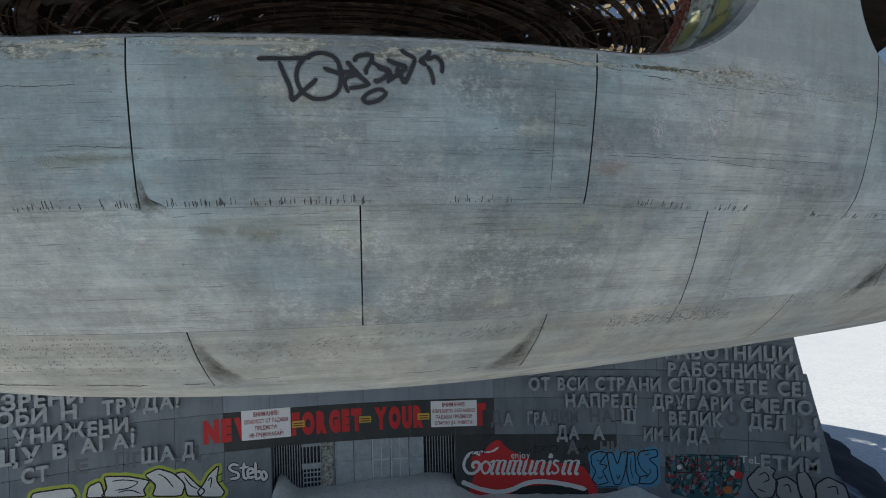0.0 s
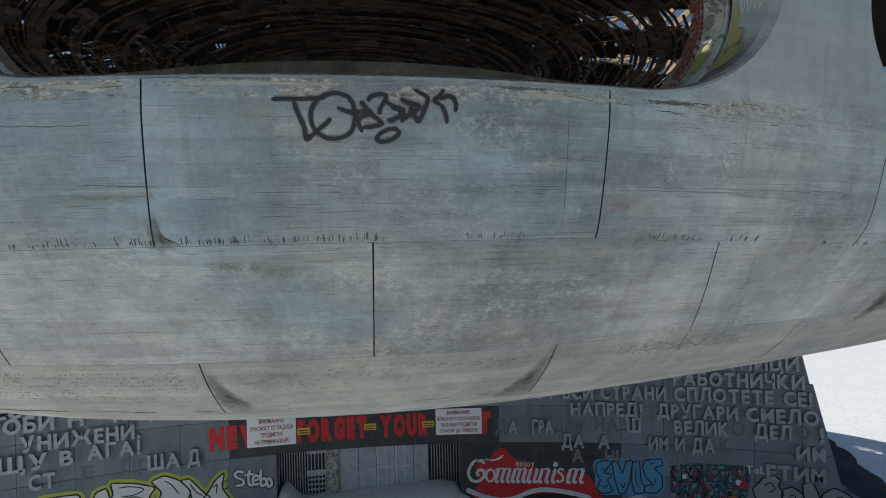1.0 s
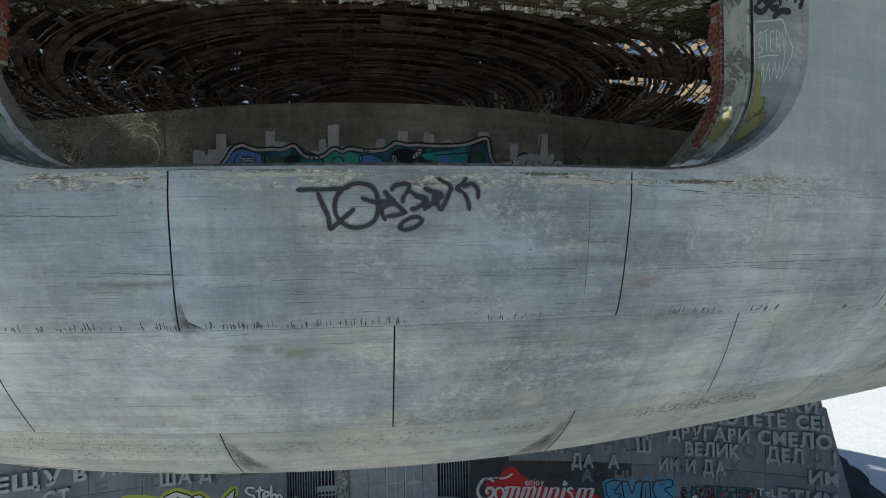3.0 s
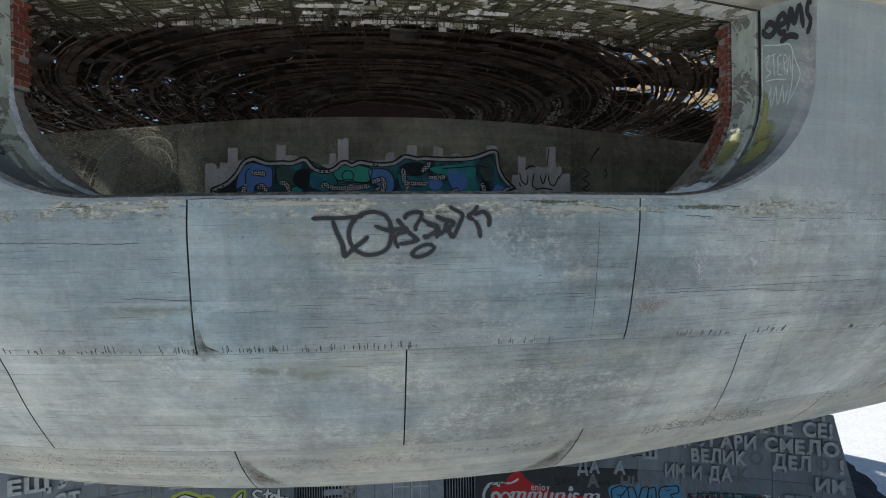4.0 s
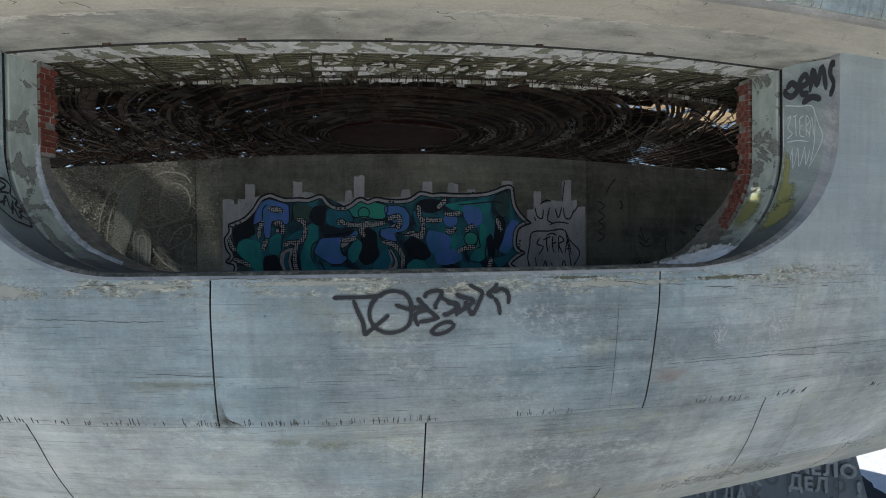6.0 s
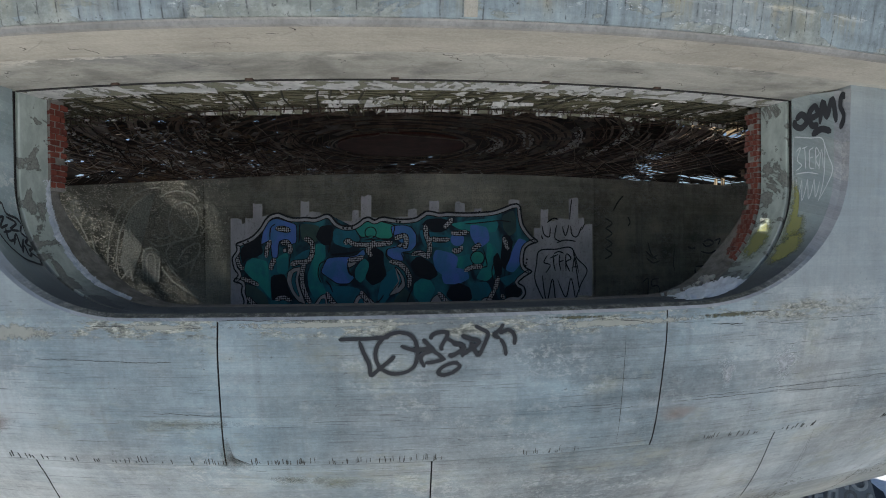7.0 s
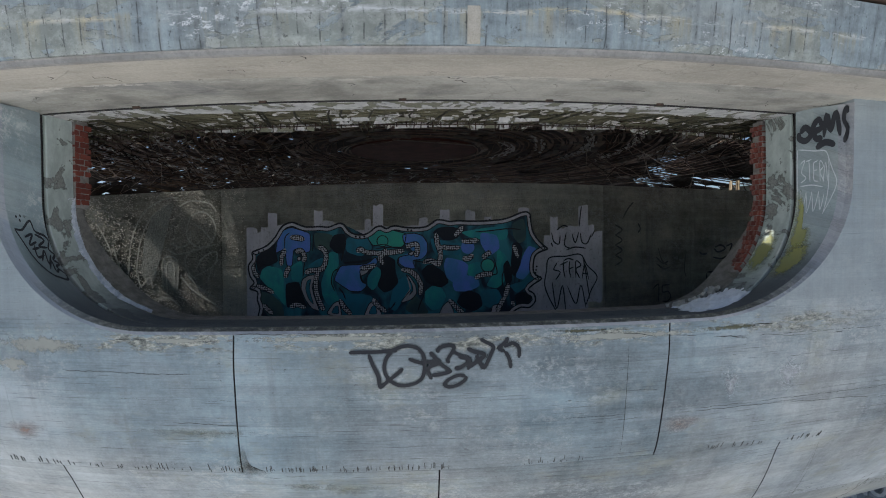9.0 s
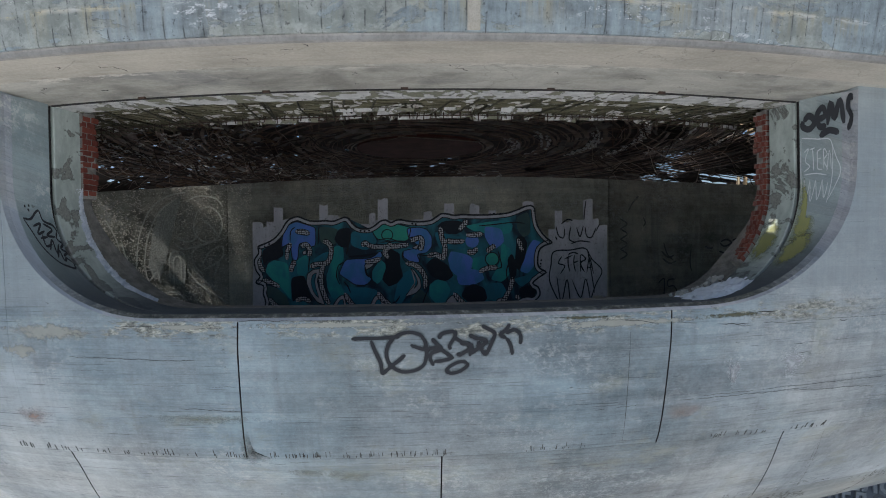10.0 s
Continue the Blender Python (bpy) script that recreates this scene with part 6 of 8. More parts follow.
for a in (-9.95, -6.15, -2.75):
    ob = hold("sticker", wall_at(a, 3.0), "small yellow notice stuck over the slogan", "notice", "yellow notices")
    bm = bmesh.new()
    on_wall(bm, a - 0.34, a + 0.34, 2.92, 3.2, 0.022, 0.012)
    part("sheet", bm, M_YELLOW, ob)
    bm = bmesh.new()
    for k in range(2):
        on_wall(bm, a - 0.28, a + 0.28, 2.97 + 0.1 * k, 3.02 + 0.1 * k, 0.026, 0.022)
    part("print_bar", bm, M_SIGNRED, ob)

# dark sheet of ground with pale streaks beside the entrance wall
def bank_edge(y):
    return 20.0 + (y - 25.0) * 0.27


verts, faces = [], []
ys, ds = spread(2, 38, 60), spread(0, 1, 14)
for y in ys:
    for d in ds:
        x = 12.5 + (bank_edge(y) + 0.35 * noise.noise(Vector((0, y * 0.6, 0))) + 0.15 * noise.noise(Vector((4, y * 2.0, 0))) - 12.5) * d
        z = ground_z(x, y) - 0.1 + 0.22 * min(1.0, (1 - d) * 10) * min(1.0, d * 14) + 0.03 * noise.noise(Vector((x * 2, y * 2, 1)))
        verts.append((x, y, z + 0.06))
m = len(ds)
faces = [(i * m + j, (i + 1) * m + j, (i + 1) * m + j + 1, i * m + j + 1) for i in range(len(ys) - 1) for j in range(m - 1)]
M_BANK = mottled("dark_streaked_ground", (0.03, 0.034, 0.042), (0.06, 0.064, 0.075), 0.9, 0.95, c=(0.30, 0.34, 0.40), stretch=(2.0, 0.5, 1))
tagged(new("dark_ground", mesh_of("dark_ground", verts, faces, M_BANK, smooth=True)), "dark ground with thin pale streaks beside the entrance wall", "ground", kind="structure")

# ---- graffiti: ribbons and patches of paint lying on the surfaces ----
def flow(points, steps=6, closed=False):
    """A smooth line through a few points of the plane."""
    n = len(points)
    out = []
    for i in range(n if closed else n - 1):
        idx = [(i + k) % n if closed else max(0, min(n - 1, i + k)) for k in (-1, 0, 1, 2)]
        p0, p1, p2, p3 = (Vector(points[k]) for k in idx)
        for s in range(steps):
            t = s / steps
            out.append(0.5 * ((2 * p1) + (p2 - p0) * t + (2 * p0 - 5 * p1 + 4 * p2 - p3) * t * t + (3 * p1 - p0 - 3 * p2 + p3) * t ** 3))
    return out if closed else out + [Vector(points[-1])]


def ribbon(lines, wide, put, off, closed=False):
    """Strokes of a brush or can: flat ribbons with round-ish ends, put(u, v, off) gives the place on the surface."""
    verts, faces = [], []
    for line in lines:
        n = len(line)
        for i, p in enumerate(line):
            a, b = (line[(i - 1) % n], line[(i + 1) % n]) if closed else (line[max(i - 1, 0)], line[min(i + 1, n - 1)])
            t = (b - a)
            t = t.normalized() if t.length > 1e-6 else Vector((1, 0))
            w = wide / 2 * (1.0 if closed else min(1.0, 0.4 + 0.3 * i, 0.4 + 0.3 * (n - 1 - i))) * (1 + 0.18 * noise.noise(Vector((p.x * 5, p.y * 5, 1))))
            base = len(verts)
            verts += [put(p.x - t.y * w, p.y + t.x * w, off), put(p.x + t.y * w, p.y - t.x * w, off)]
            if i:
                faces.append((base - 2, base - 1, base + 1, base))
        if closed:
            first = len(verts) - 2 * n
            faces.append((len(verts) - 2, len(verts) - 1, first + 1, first))
    return verts, faces


def patch(line, put, off, cells=10):
    """A filled outline: a fan of rings towards its middle, so that it follows a curved surface."""
    mid = sum(line, Vector((0, 0))) / len(line)
    n = len(line)
    verts = [put(*(mid + (p - mid) * k / cells), off) for k in range(1, cells + 1) for p in line]
    verts.append(put(*mid, off))
    faces = [((k - 1) * n + i, (k - 1) * n + (i + 1) % n, k * n + (i + 1) % n, k * n + i) for k in range(1, cells) for i in range(n)]
    faces += [(cells * n, (i + 1) % n, i) for i in range(n)]
    return verts, faces


def strokes_part(name, parent, strokes, wide, put, off, mat, label="", steps=6):
    for s in strokes:
        part(name, mesh_of(name, *ribbon([flow(s, steps)], wide, put, off), mat), None, parent, label)


def lines_part(name, parent, lines, wide, put, off, mat, closed=False):
    for ln in lines:
        part(name, mesh_of(name, *ribbon([ln], wide, put, off, closed), mat), None, parent)


def on_skin(p0, z0):
    """Surface map of the saucer's skin in metres from a bearing and height."""
    def put(u, v, off):
        return skin(p0 + math.degrees(u / 16.16), way_at(z0 + v), -off)
    return put


def on_inner(p0, z0):
    def put(u, v, off):
        p = p0 + math.degrees(u / 10.4)
        return polar(inner_r(p) + off, p, z0 + v)
    return put


def on_entrance(a0, z0):
    def put(u, v, off):
        return wall_at(a0 + math.degrees(u / WALL_R), z0 + v, off)
    return put


# the big black tag under the window
tag = hold("graffiti_tag", polar(16.2, 8.6, 12.1), "sprayed black graffiti tag on grey concrete below the window", "graffiti")
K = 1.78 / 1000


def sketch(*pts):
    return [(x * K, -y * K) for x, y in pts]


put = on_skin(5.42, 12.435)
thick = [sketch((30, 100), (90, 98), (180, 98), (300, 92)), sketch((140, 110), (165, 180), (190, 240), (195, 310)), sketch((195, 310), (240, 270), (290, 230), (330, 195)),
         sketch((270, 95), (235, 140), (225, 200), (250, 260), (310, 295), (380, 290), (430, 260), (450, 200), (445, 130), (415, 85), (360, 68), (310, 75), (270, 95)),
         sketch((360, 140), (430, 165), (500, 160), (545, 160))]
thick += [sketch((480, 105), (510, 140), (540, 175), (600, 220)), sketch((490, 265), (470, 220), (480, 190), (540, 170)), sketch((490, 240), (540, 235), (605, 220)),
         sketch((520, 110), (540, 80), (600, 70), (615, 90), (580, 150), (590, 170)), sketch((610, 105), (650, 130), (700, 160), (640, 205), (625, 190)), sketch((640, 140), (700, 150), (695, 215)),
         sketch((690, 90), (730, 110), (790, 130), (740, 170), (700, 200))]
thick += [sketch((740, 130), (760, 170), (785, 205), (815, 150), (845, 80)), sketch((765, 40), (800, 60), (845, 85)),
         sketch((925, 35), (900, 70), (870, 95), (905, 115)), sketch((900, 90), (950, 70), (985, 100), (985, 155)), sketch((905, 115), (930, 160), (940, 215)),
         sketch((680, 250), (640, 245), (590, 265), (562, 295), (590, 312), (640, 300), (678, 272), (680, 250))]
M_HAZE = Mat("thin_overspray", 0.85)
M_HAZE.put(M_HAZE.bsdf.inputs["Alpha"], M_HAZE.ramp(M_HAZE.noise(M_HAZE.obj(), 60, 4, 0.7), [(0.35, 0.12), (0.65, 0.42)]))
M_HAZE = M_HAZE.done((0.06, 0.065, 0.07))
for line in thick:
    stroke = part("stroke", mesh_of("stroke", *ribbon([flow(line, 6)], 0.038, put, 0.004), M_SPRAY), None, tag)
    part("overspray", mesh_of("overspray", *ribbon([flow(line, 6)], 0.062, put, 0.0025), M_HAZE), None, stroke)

# tags on the reveals beside the window
def on_rings(rings, side):
    """Across a lining (u: 0 outside to 1 inside) and up (v: the height), a hair proud of it."""
    rs = [-g[0] for g in rings]

    def put(u, v, off):
        r = rings[0][0] + (rings[-1][0] - rings[0][0]) * max(0.03, min(0.97, u))
        left, right, sill, cl, cr, ch = (float(np.interp(-r, rs, [g[k] for g in rings])) for k in range(1, 7))
        z = v
        k = max(0.0, min(0.999, 1 - (z - sill) / ch))
        inn = (cl if side < 0 else cr) * (1 - math.sqrt(1 - k * k))
        proud = (0.02 + off) / 16 / max(0.15, math.sqrt(1 - k * k)) * 57.3
        return rim(r, left + inn + proud if side < 0 else right - inn - proud, z)
    return put


def on_reveal(side):
    return on_rings(REVEAL, side)


def on_lining(side):
    return on_rings([ring(15.70, 1.0, -0.03, -0.014), ring(15.36, 1.0, 0.0, -0.02)], side)


tag = hold("graffiti_tag", polar(16.1, 25.9, 14.3), "small black spray tag on the window reveal", "graffiti")
put = on_reveal(1)
strokes = [[(0.90, 14.60), (0.80, 14.66), (0.70, 14.58), (0.80, 14.50), (0.92, 14.54), (0.90, 14.60)], [(0.66, 14.60), (0.52, 14.64), (0.56, 14.74), (0.66, 14.66), (0.62, 14.52), (0.50, 14.52)],
           [(0.48, 14.52), (0.42, 14.78), (0.36, 14.60), (0.26, 14.80), (0.20, 14.52)], [(0.02, 14.80), (0.10, 14.82), (0.13, 14.70), (0.06, 14.58), (0.14, 14.44)], [(0.62, 14.40), (0.45, 14.46), (0.28, 14.42)]]
strokes_part("stroke", tag, strokes, 0.08, put, 0.0, M_SPRAY)
tag = hold("graffiti_tag", polar(16.1, 25.9, 13.8), "faint white spray scribble on the window reveal", "graffiti")
strokes = [[(0.93, 14.40), (0.66, 14.37), (0.42, 14.33), (0.40, 14.0), (0.45, 13.60)], [(0.42, 14.33), (0.34, 14.15), (0.26, 13.98), (0.34, 13.80), (0.45, 13.62)], [(0.95, 14.40), (0.96, 13.95), (0.93, 13.62)], [(0.90, 14.22), (0.82, 14.26), (0.88, 14.12), (0.80, 14.05), (0.90, 13.99)],
           [(0.79, 14.25), (0.70, 14.27)], [(0.745, 14.26), (0.735, 14.12), (0.73, 14.0)], [(0.59, 14.25), (0.66, 14.22), (0.66, 14.12), (0.66, 14.02), (0.58, 14.0)], [(0.66, 14.13), (0.60, 14.14)], [(0.55, 14.0), (0.55, 14.24), (0.49, 14.18), (0.55, 14.11), (0.48, 14.0)], [(0.50, 13.98), (0.45, 14.22), (0.42, 14.0)],
           [(0.90, 13.95), (0.70, 13.96), (0.50, 13.93)], [(0.90, 13.90), (0.86, 13.62), (0.80, 13.88)], [(0.80, 13.88), (0.76, 13.62), (0.70, 13.88)], [(0.70, 13.88), (0.64, 13.64), (0.58, 13.88)], [(0.58, 13.88), (0.52, 13.66), (0.48, 13.84)]]
strokes_part("stroke", tag, strokes, 0.014, put, 0.0, M_SPRAYW)
tag = hold("graffiti_tag", polar(16.1, -7.2, 13.2), "thin black marker tag on the window reveal", "graffiti")
put = on_reveal(-1)
strokes = [[(0.08, 13.67), (0.30, 13.66), (0.58, 13.78), (0.66, 13.64), (0.90, 13.58), (0.98, 13.50)], [(0.08, 13.67), (0.20, 13.50), (0.32, 13.26), (0.52, 13.08), (0.72, 13.02), (0.90, 12.99), (0.98, 13.06)], [(0.98, 13.50), (0.88, 13.40), (0.98, 13.32), (0.86, 13.26), (0.98, 13.20), (0.84, 13.16), (0.98, 13.06)],
           [(0.30, 13.56), (0.55, 13.60), (0.36, 13.46), (0.60, 13.50)], [(0.38, 13.40), (0.62, 13.42)], [(0.50, 13.46), (0.44, 13.30), (0.66, 13.32)], [(0.62, 13.60), (0.84, 13.52), (0.62, 13.44), (0.86, 13.42)], [(0.50, 13.24), (0.72, 13.38), (0.66, 13.20), (0.86, 13.32)], [(0.60, 13.14), (0.78, 13.24), (0.74, 13.10), (0.88, 13.14)],
           [(0.20, 13.84), (0.24, 13.82)], [(0.32, 13.85), (0.36, 13.83)], [(0.28, 13.79), (0.33, 13.77)]]
strokes = [[(0.24 + 0.73 * u, 13.0 + (z - 13.0) * 0.83) for u, z in line] for line in strokes]
strokes_part("stroke", tag, strokes, 0.028, put, 0.0, M_SPRAY)

# ---- the mural on the gallery's inner wall ----
def mural_mat():
    """The sprayed ground of the piece: dark teal clouding into slate and navy."""
    m = Mat("mural_ground_blues", 0.7)
    warp = m.noise(m.obj((1.3, 1.3, 0.8), 2.0), 1.7, 4, 0.5, 0.6)
    col = m.ramp(warp, [(0.42, (0.014, 0.03, 0.05)), (0.48, (0.02, 0.085, 0.12)), (0.55, (0.03, 0.17, 0.22)), (0.66, (0.04, 0.25, 0.31))])
    return m.done(col, m.noise(m.obj(), 30, 3), 0.1, 0.004)


def flat(name, c, rough=0.75):
    return paint(name, c, rough, 0.3)


def sprayed(name, a, b):
    """One can over another: two tones that cloud into each other."""
    m = Mat(name, 0.72)
    n = m.noise(m.obj((1, 1, 0.8), 1.0), 2.6, 5, 0.55, 0.5)
    grit = m.noise(m.obj(), 40, 4, 0.7)
    col = m.mix(m.ramp(n, [(0.42, 0.0), (0.60, 1.0)]), a, b)
    col = m.mix(m.ramp(grit, [(0.5, 0.0), (0.75, 0.4)]), col, tuple(x * 0.5 for x in a))
    return m.done(col, grit, 0.15, 0.004)


def buff_mat():
    """Thin pale roller paint, worn and dabbed."""
    m = Mat("pale_lilac_wall_paint", 0.85)
    n = m.noise(m.obj((1, 1, 0.35), 3.0), 3.2, 6, 0.65)
    dab = m.noise(m.obj(), 17, 5, 0.75)
    col = m.mix(m.ramp(n, [(0.36, 0.0), (0.62, 1.0)]), (0.40, 0.395, 0.42), (0.56, 0.545, 0.58))
    col = m.mix(m.ramp(dab, [(0.55, 0.0), (0.66, 0.75)]), col, (0.22, 0.215, 0.21))
    return m.done(col, dab, 0.3, 0.006)


M_BUFF = buff_mat()
M_TEAL = sprayed("teal_spray", (0.035, 0.40, 0.37), (0.03, 0.27, 0.32))
M_GREEN_TEAL = sprayed("green_teal_spray", (0.05, 0.46, 0.34), (0.04, 0.36, 0.33))
M_BLUE = sprayed("blue_spray", (0.13, 0.26, 0.74), (0.08, 0.26, 0.58))
M_POOL = sprayed("deep_teal_spray", (0.025, 0.22, 0.32), (0.03, 0.17, 0.23))
M_SLATE = sprayed("slate_green_spray", (0.065, 0.125, 0.115), (0.04, 0.085, 0.09))
M_NAVY = flat("navy_spray", (0.010, 0.015, 0.025))


def dots_mat():
    m = Mat("white_dots_on_black", 0.75)
    at = m.node("ShaderNodeSeparateXYZ", Vector=m.obj()).outputs
    vor = m.node("ShaderNodeTexVoronoi", Vector=m.node("ShaderNodeCombineXYZ", X=at[0], Y=at[2]).outputs[0], Scale=24.0)
    vor.voronoi_dimensions = "2D"
    vor.inputs["Randomness"].default_value = 0.35
    col = m.ramp(vor.outputs["Distance"], [(0.36, (0.62, 0.62, 0.64)), (0.44, (0.02, 0.02, 0.025))])
    return m.done(col)


M_DOTS = dots_mat()
mural = hold("mural", polar(10.5, 5, 12.8), "blue and teal graffiti mural with black outlines on pale paint", "mural")
put = on_inner(-11.6, 11.86)


def G(*pts):
    """Places on the gallery wall from a sketch of it in its own units, to metres along and up."""
    out = []
    for x, y in pts:
        x, y = (x - 750) / 100, (y - 450) / 100
        out.append((3.716 + 1.1485 * x - 0.019 * y + 0.013 * x * x + 0.0116 * x ** 3, 1.256 - 0.0195 * x - 1.154 * y - 0.0016 * x * x - 0.009 * x * y - 0.0079 * x * x * y))
    return out


# pale ground with roller strokes up its edge
coat = [(437, 456, 404), (456, 462, 412), (462, 475, 403), (475, 491, 378), (491, 525, 398), (525, 556, 401), (556, 571, 373), (571, 590, 392), (590, 612, 398), (612, 645, 408), (645, 656, 389), (656, 660, 402), (660, 678, 363), (678, 700, 399), (700, 742, 400), (742, 757, 386),
        (757, 779, 396), (779, 796, 371), (796, 824, 392), (824, 841, 373), (841, 857, 391), (857, 870, 383), (870, 917, 390), (917, 936, 368), (936, 948, 420), (948, 962, 432), (962, 973, 416), (973, 986, 384), (986, 1000, 404), (1000, 1023, 400), (1023, 1040, 364), (1040, 1051, 399), (1051, 1066, 411)]
rng = random.Random(8)
for x0, x1, top in coat:
    verts, faces = [], []
    foot = 582 if x0 < 1040 else 536
    ends = [(x0 + (x1 - x0) * k / 3, top + rng.uniform(-2, 2), foot + rng.uniform(-3, 3)) for k in range(4)]
    for x, head, low in ends:
        verts += [put(*p, 0.004) for p in G((x, low), (x, head))]
    faces = [(2 * k, 2 * k + 2, 2 * k + 3, 2 * k + 1) for k in range(3)]
    part("roller_stroke", mesh_of("roller_stroke", verts, faces, M_BUFF), None, mural)
# the whole silhouette, from the left tip along the top, down the right and back below the sill's line
shape = G((447, 446), (456, 443), (475, 435), (489, 420), (497, 405), (505, 397), (519, 393), (530, 398), (541, 402), (555, 402), (567, 401), (582, 403), (600, 395), (609, 397), (618, 410), (630, 416), (645, 416), (655, 411), (665, 402), (675, 400), (684, 406), (692, 401), (702, 400), (716, 403), (736, 404), (755, 402),
          (765, 395), (773, 389), (785, 390), (796, 393), (810, 391), (830, 392), (850, 392), (870, 391), (890, 389), (905, 384), (920, 377), (931, 375), (937, 380), (938, 395), (941, 411), (950, 425), (960, 435), (969, 441)) + \
        G((955, 445), (945, 452), (942, 466), (942, 480), (946, 487), (959, 493), (945, 501), (931, 513), (944, 519), (947, 533), (936, 545), (921, 543), (910, 549), (901, 558), (896, 580), (800, 583), (700, 583), (600, 583), (500, 583), (468, 578), (457, 560), (462, 545), (456, 530), (459, 515), (441, 511), (453, 500), (444, 490), (440, 470), (450, 458))
line = [Vector(p).lerp(Vector(q), t / 3) for p, q in zip(shape, shape[1:] + shape[:1]) for t in range(3)]
line = [(line[k - 1] + line[k] * 2 + line[(k + 1) % len(line)]) / 4 for k in range(len(line))]


def inset(loop, d):
    out = []
    for k, p in enumerate(loop):
        t = (loop[(k + 1) % len(loop)] - loop[k - 1]).normalized()
        out.append(p + Vector((t.y, -t.x)) * d)
    return out


silhouette = part("silhouette", mesh_of("silhouette", *patch(line, put, 0.008, 16), mural_mat()), None, mural, "dark teal and navy sprayed ground")
part("rim_white", mesh_of("rim_white", *ribbon([inset(line, 0.040)], 0.070, put, 0.031, True), M_BUFF), None, silhouette)
part("rim_black", mesh_of("rim_black", *ribbon([line], 0.036, put, 0.033, True), M_SPRAY), None, silhouette)
part("rim_inner", mesh_of("rim_inner", *ribbon([inset(line, 0.080)], 0.020, put, 0.033, True), M_SPRAY), None, silhouette)
for p in G((451, 449), (460, 446), (468, 442), (473, 435), (623, 413), (630, 419), (637, 420), (645, 419), (722, 407), (728, 408), (860, 391), (866, 390), (878, 390), (947, 478), (946, 483), (948, 472), (936, 385)):
    mid = Vector(p)
    part("rim_dot", mesh_of("rim_dot", *patch([mid + Vector((0.022 * math.cos(t), 0.022 * math.sin(t))) for t in spread(0, 2 * math.pi, 8)[:-1]], put, 0.036, 1), M_SPRAY), None, silhouette)


def pieces(name, mat, blobs, off, outline=0.0):
    """Hard-edged painted shapes, each a part, outlined where asked."""
    for k, pts in enumerate(blobs):
        ln = [Vector(p).lerp(Vector(q), t / 4) for p, q in zip(pts, pts[1:] + pts[:1]) for t in range(4)]
        ln = [(ln[i - 1] + ln[i] * 2 + ln[(i + 1) % len(ln)]) / 4 for i in range(len(ln))]
        shape = part(name, mesh_of(name, *patch(ln, put, off + 0.0002 * k, 3), mat), None, mural)
        if outline:
            part("outline", mesh_of("outline", *ribbon([ln], outline, put, off + 0.003, True), M_SPRAY), None, shape)


def disc(x, y, r):
    return G(*[(x + r * math.cos(t), y + r * math.sin(t)) for t in spread(0, 2 * math.pi, 12)[:-1]])


pieces("letter_pool", M_POOL, [G((500, 475), (517, 468), (522, 498), (506, 505)), G((545, 470), (560, 460), (573, 455), (573, 476), (550, 479)), G((612, 420), (650, 420), (660, 440), (640, 455), (612, 446)), G((570, 505), (590, 515), (612, 520), (640, 520), (660, 525), (655, 548), (640, 580), (610, 580), (598, 548), (580, 540)),
                               G((698, 500), (718, 488), (733, 508), (715, 530), (700, 552), (688, 545)), G((760, 420), (800, 430), (820, 430), (815, 452), (790, 452), (770, 452)), G((850, 515), (880, 510), (890, 530), (870, 546), (854, 540)), G((900, 505), (925, 498), (935, 490), (943, 494), (930, 508), (914, 520))], 0.0105)
pieces("letter_slate", M_SLATE, [G((555, 411), (590, 415), (590, 440), (575, 446), (558, 440)), G((905, 396), (925, 386), (930, 400), (930, 425), (918, 432), (908, 420)), G((735, 522), (750, 535), (760, 555), (740, 560), (715, 548)), G((462, 515), (480, 520), (498, 535), (505, 560), (480, 565), (464, 545))], 0.0122)
pieces("letter_teal", M_TEAL, [G((464, 477), (475, 470), (500, 476), (503, 500), (507, 545), (490, 522), (470, 503), (460, 492)), G((516, 470), (535, 460), (536, 490), (530, 500), (516, 496)), G((582, 446), (598, 446), (600, 470), (590, 481), (588, 500), (592, 516), (602, 532), (580, 542), (570, 522), (568, 500), (575, 480)),
                               G((650, 490), (665, 470), (676, 480), (672, 500), (660, 515), (650, 506)), G((752, 516), (765, 506), (781, 508), (791, 525), (780, 546), (765, 550), (752, 536)), G((815, 411), (850, 405), (890, 400), (900, 410), (895, 425), (860, 426), (830, 420)), G((825, 470), (850, 462), (855, 486), (845, 491), (830, 489)),
                               G((880, 440), (898, 455), (890, 475), (895, 496), (880, 511), (860, 506), (870, 490), (878, 470))], 0.0138)
pieces("letter_green", M_GREEN_TEAL, [G((650, 421), (662, 409), (690, 406), (705, 410), (720, 414), (715, 436), (700, 440), (680, 432), (660, 436)), disc(677, 427, 10), disc(863, 470, 12)], 0.0160, 0.020)
pieces("letter_blue", M_BLUE, [G((488, 449), (492, 425), (500, 409), (515, 402), (535, 408), (550, 413), (550, 445), (540, 448), (530, 440), (520, 442), (518, 471), (508, 471), (505, 440)), G((597, 481), (603, 470), (650, 468), (665, 454), (669, 465), (655, 478), (638, 480), (640, 495), (650, 505), (640, 516), (620, 516), (605, 506), (591, 496)),
                               G((712, 415), (735, 413), (748, 417), (757, 430), (757, 448), (748, 459), (730, 461), (736, 476), (720, 476), (705, 466), (706, 455), (720, 452), (738, 450), (740, 436), (728, 430), (715, 432))], 0.0182, 0.018)
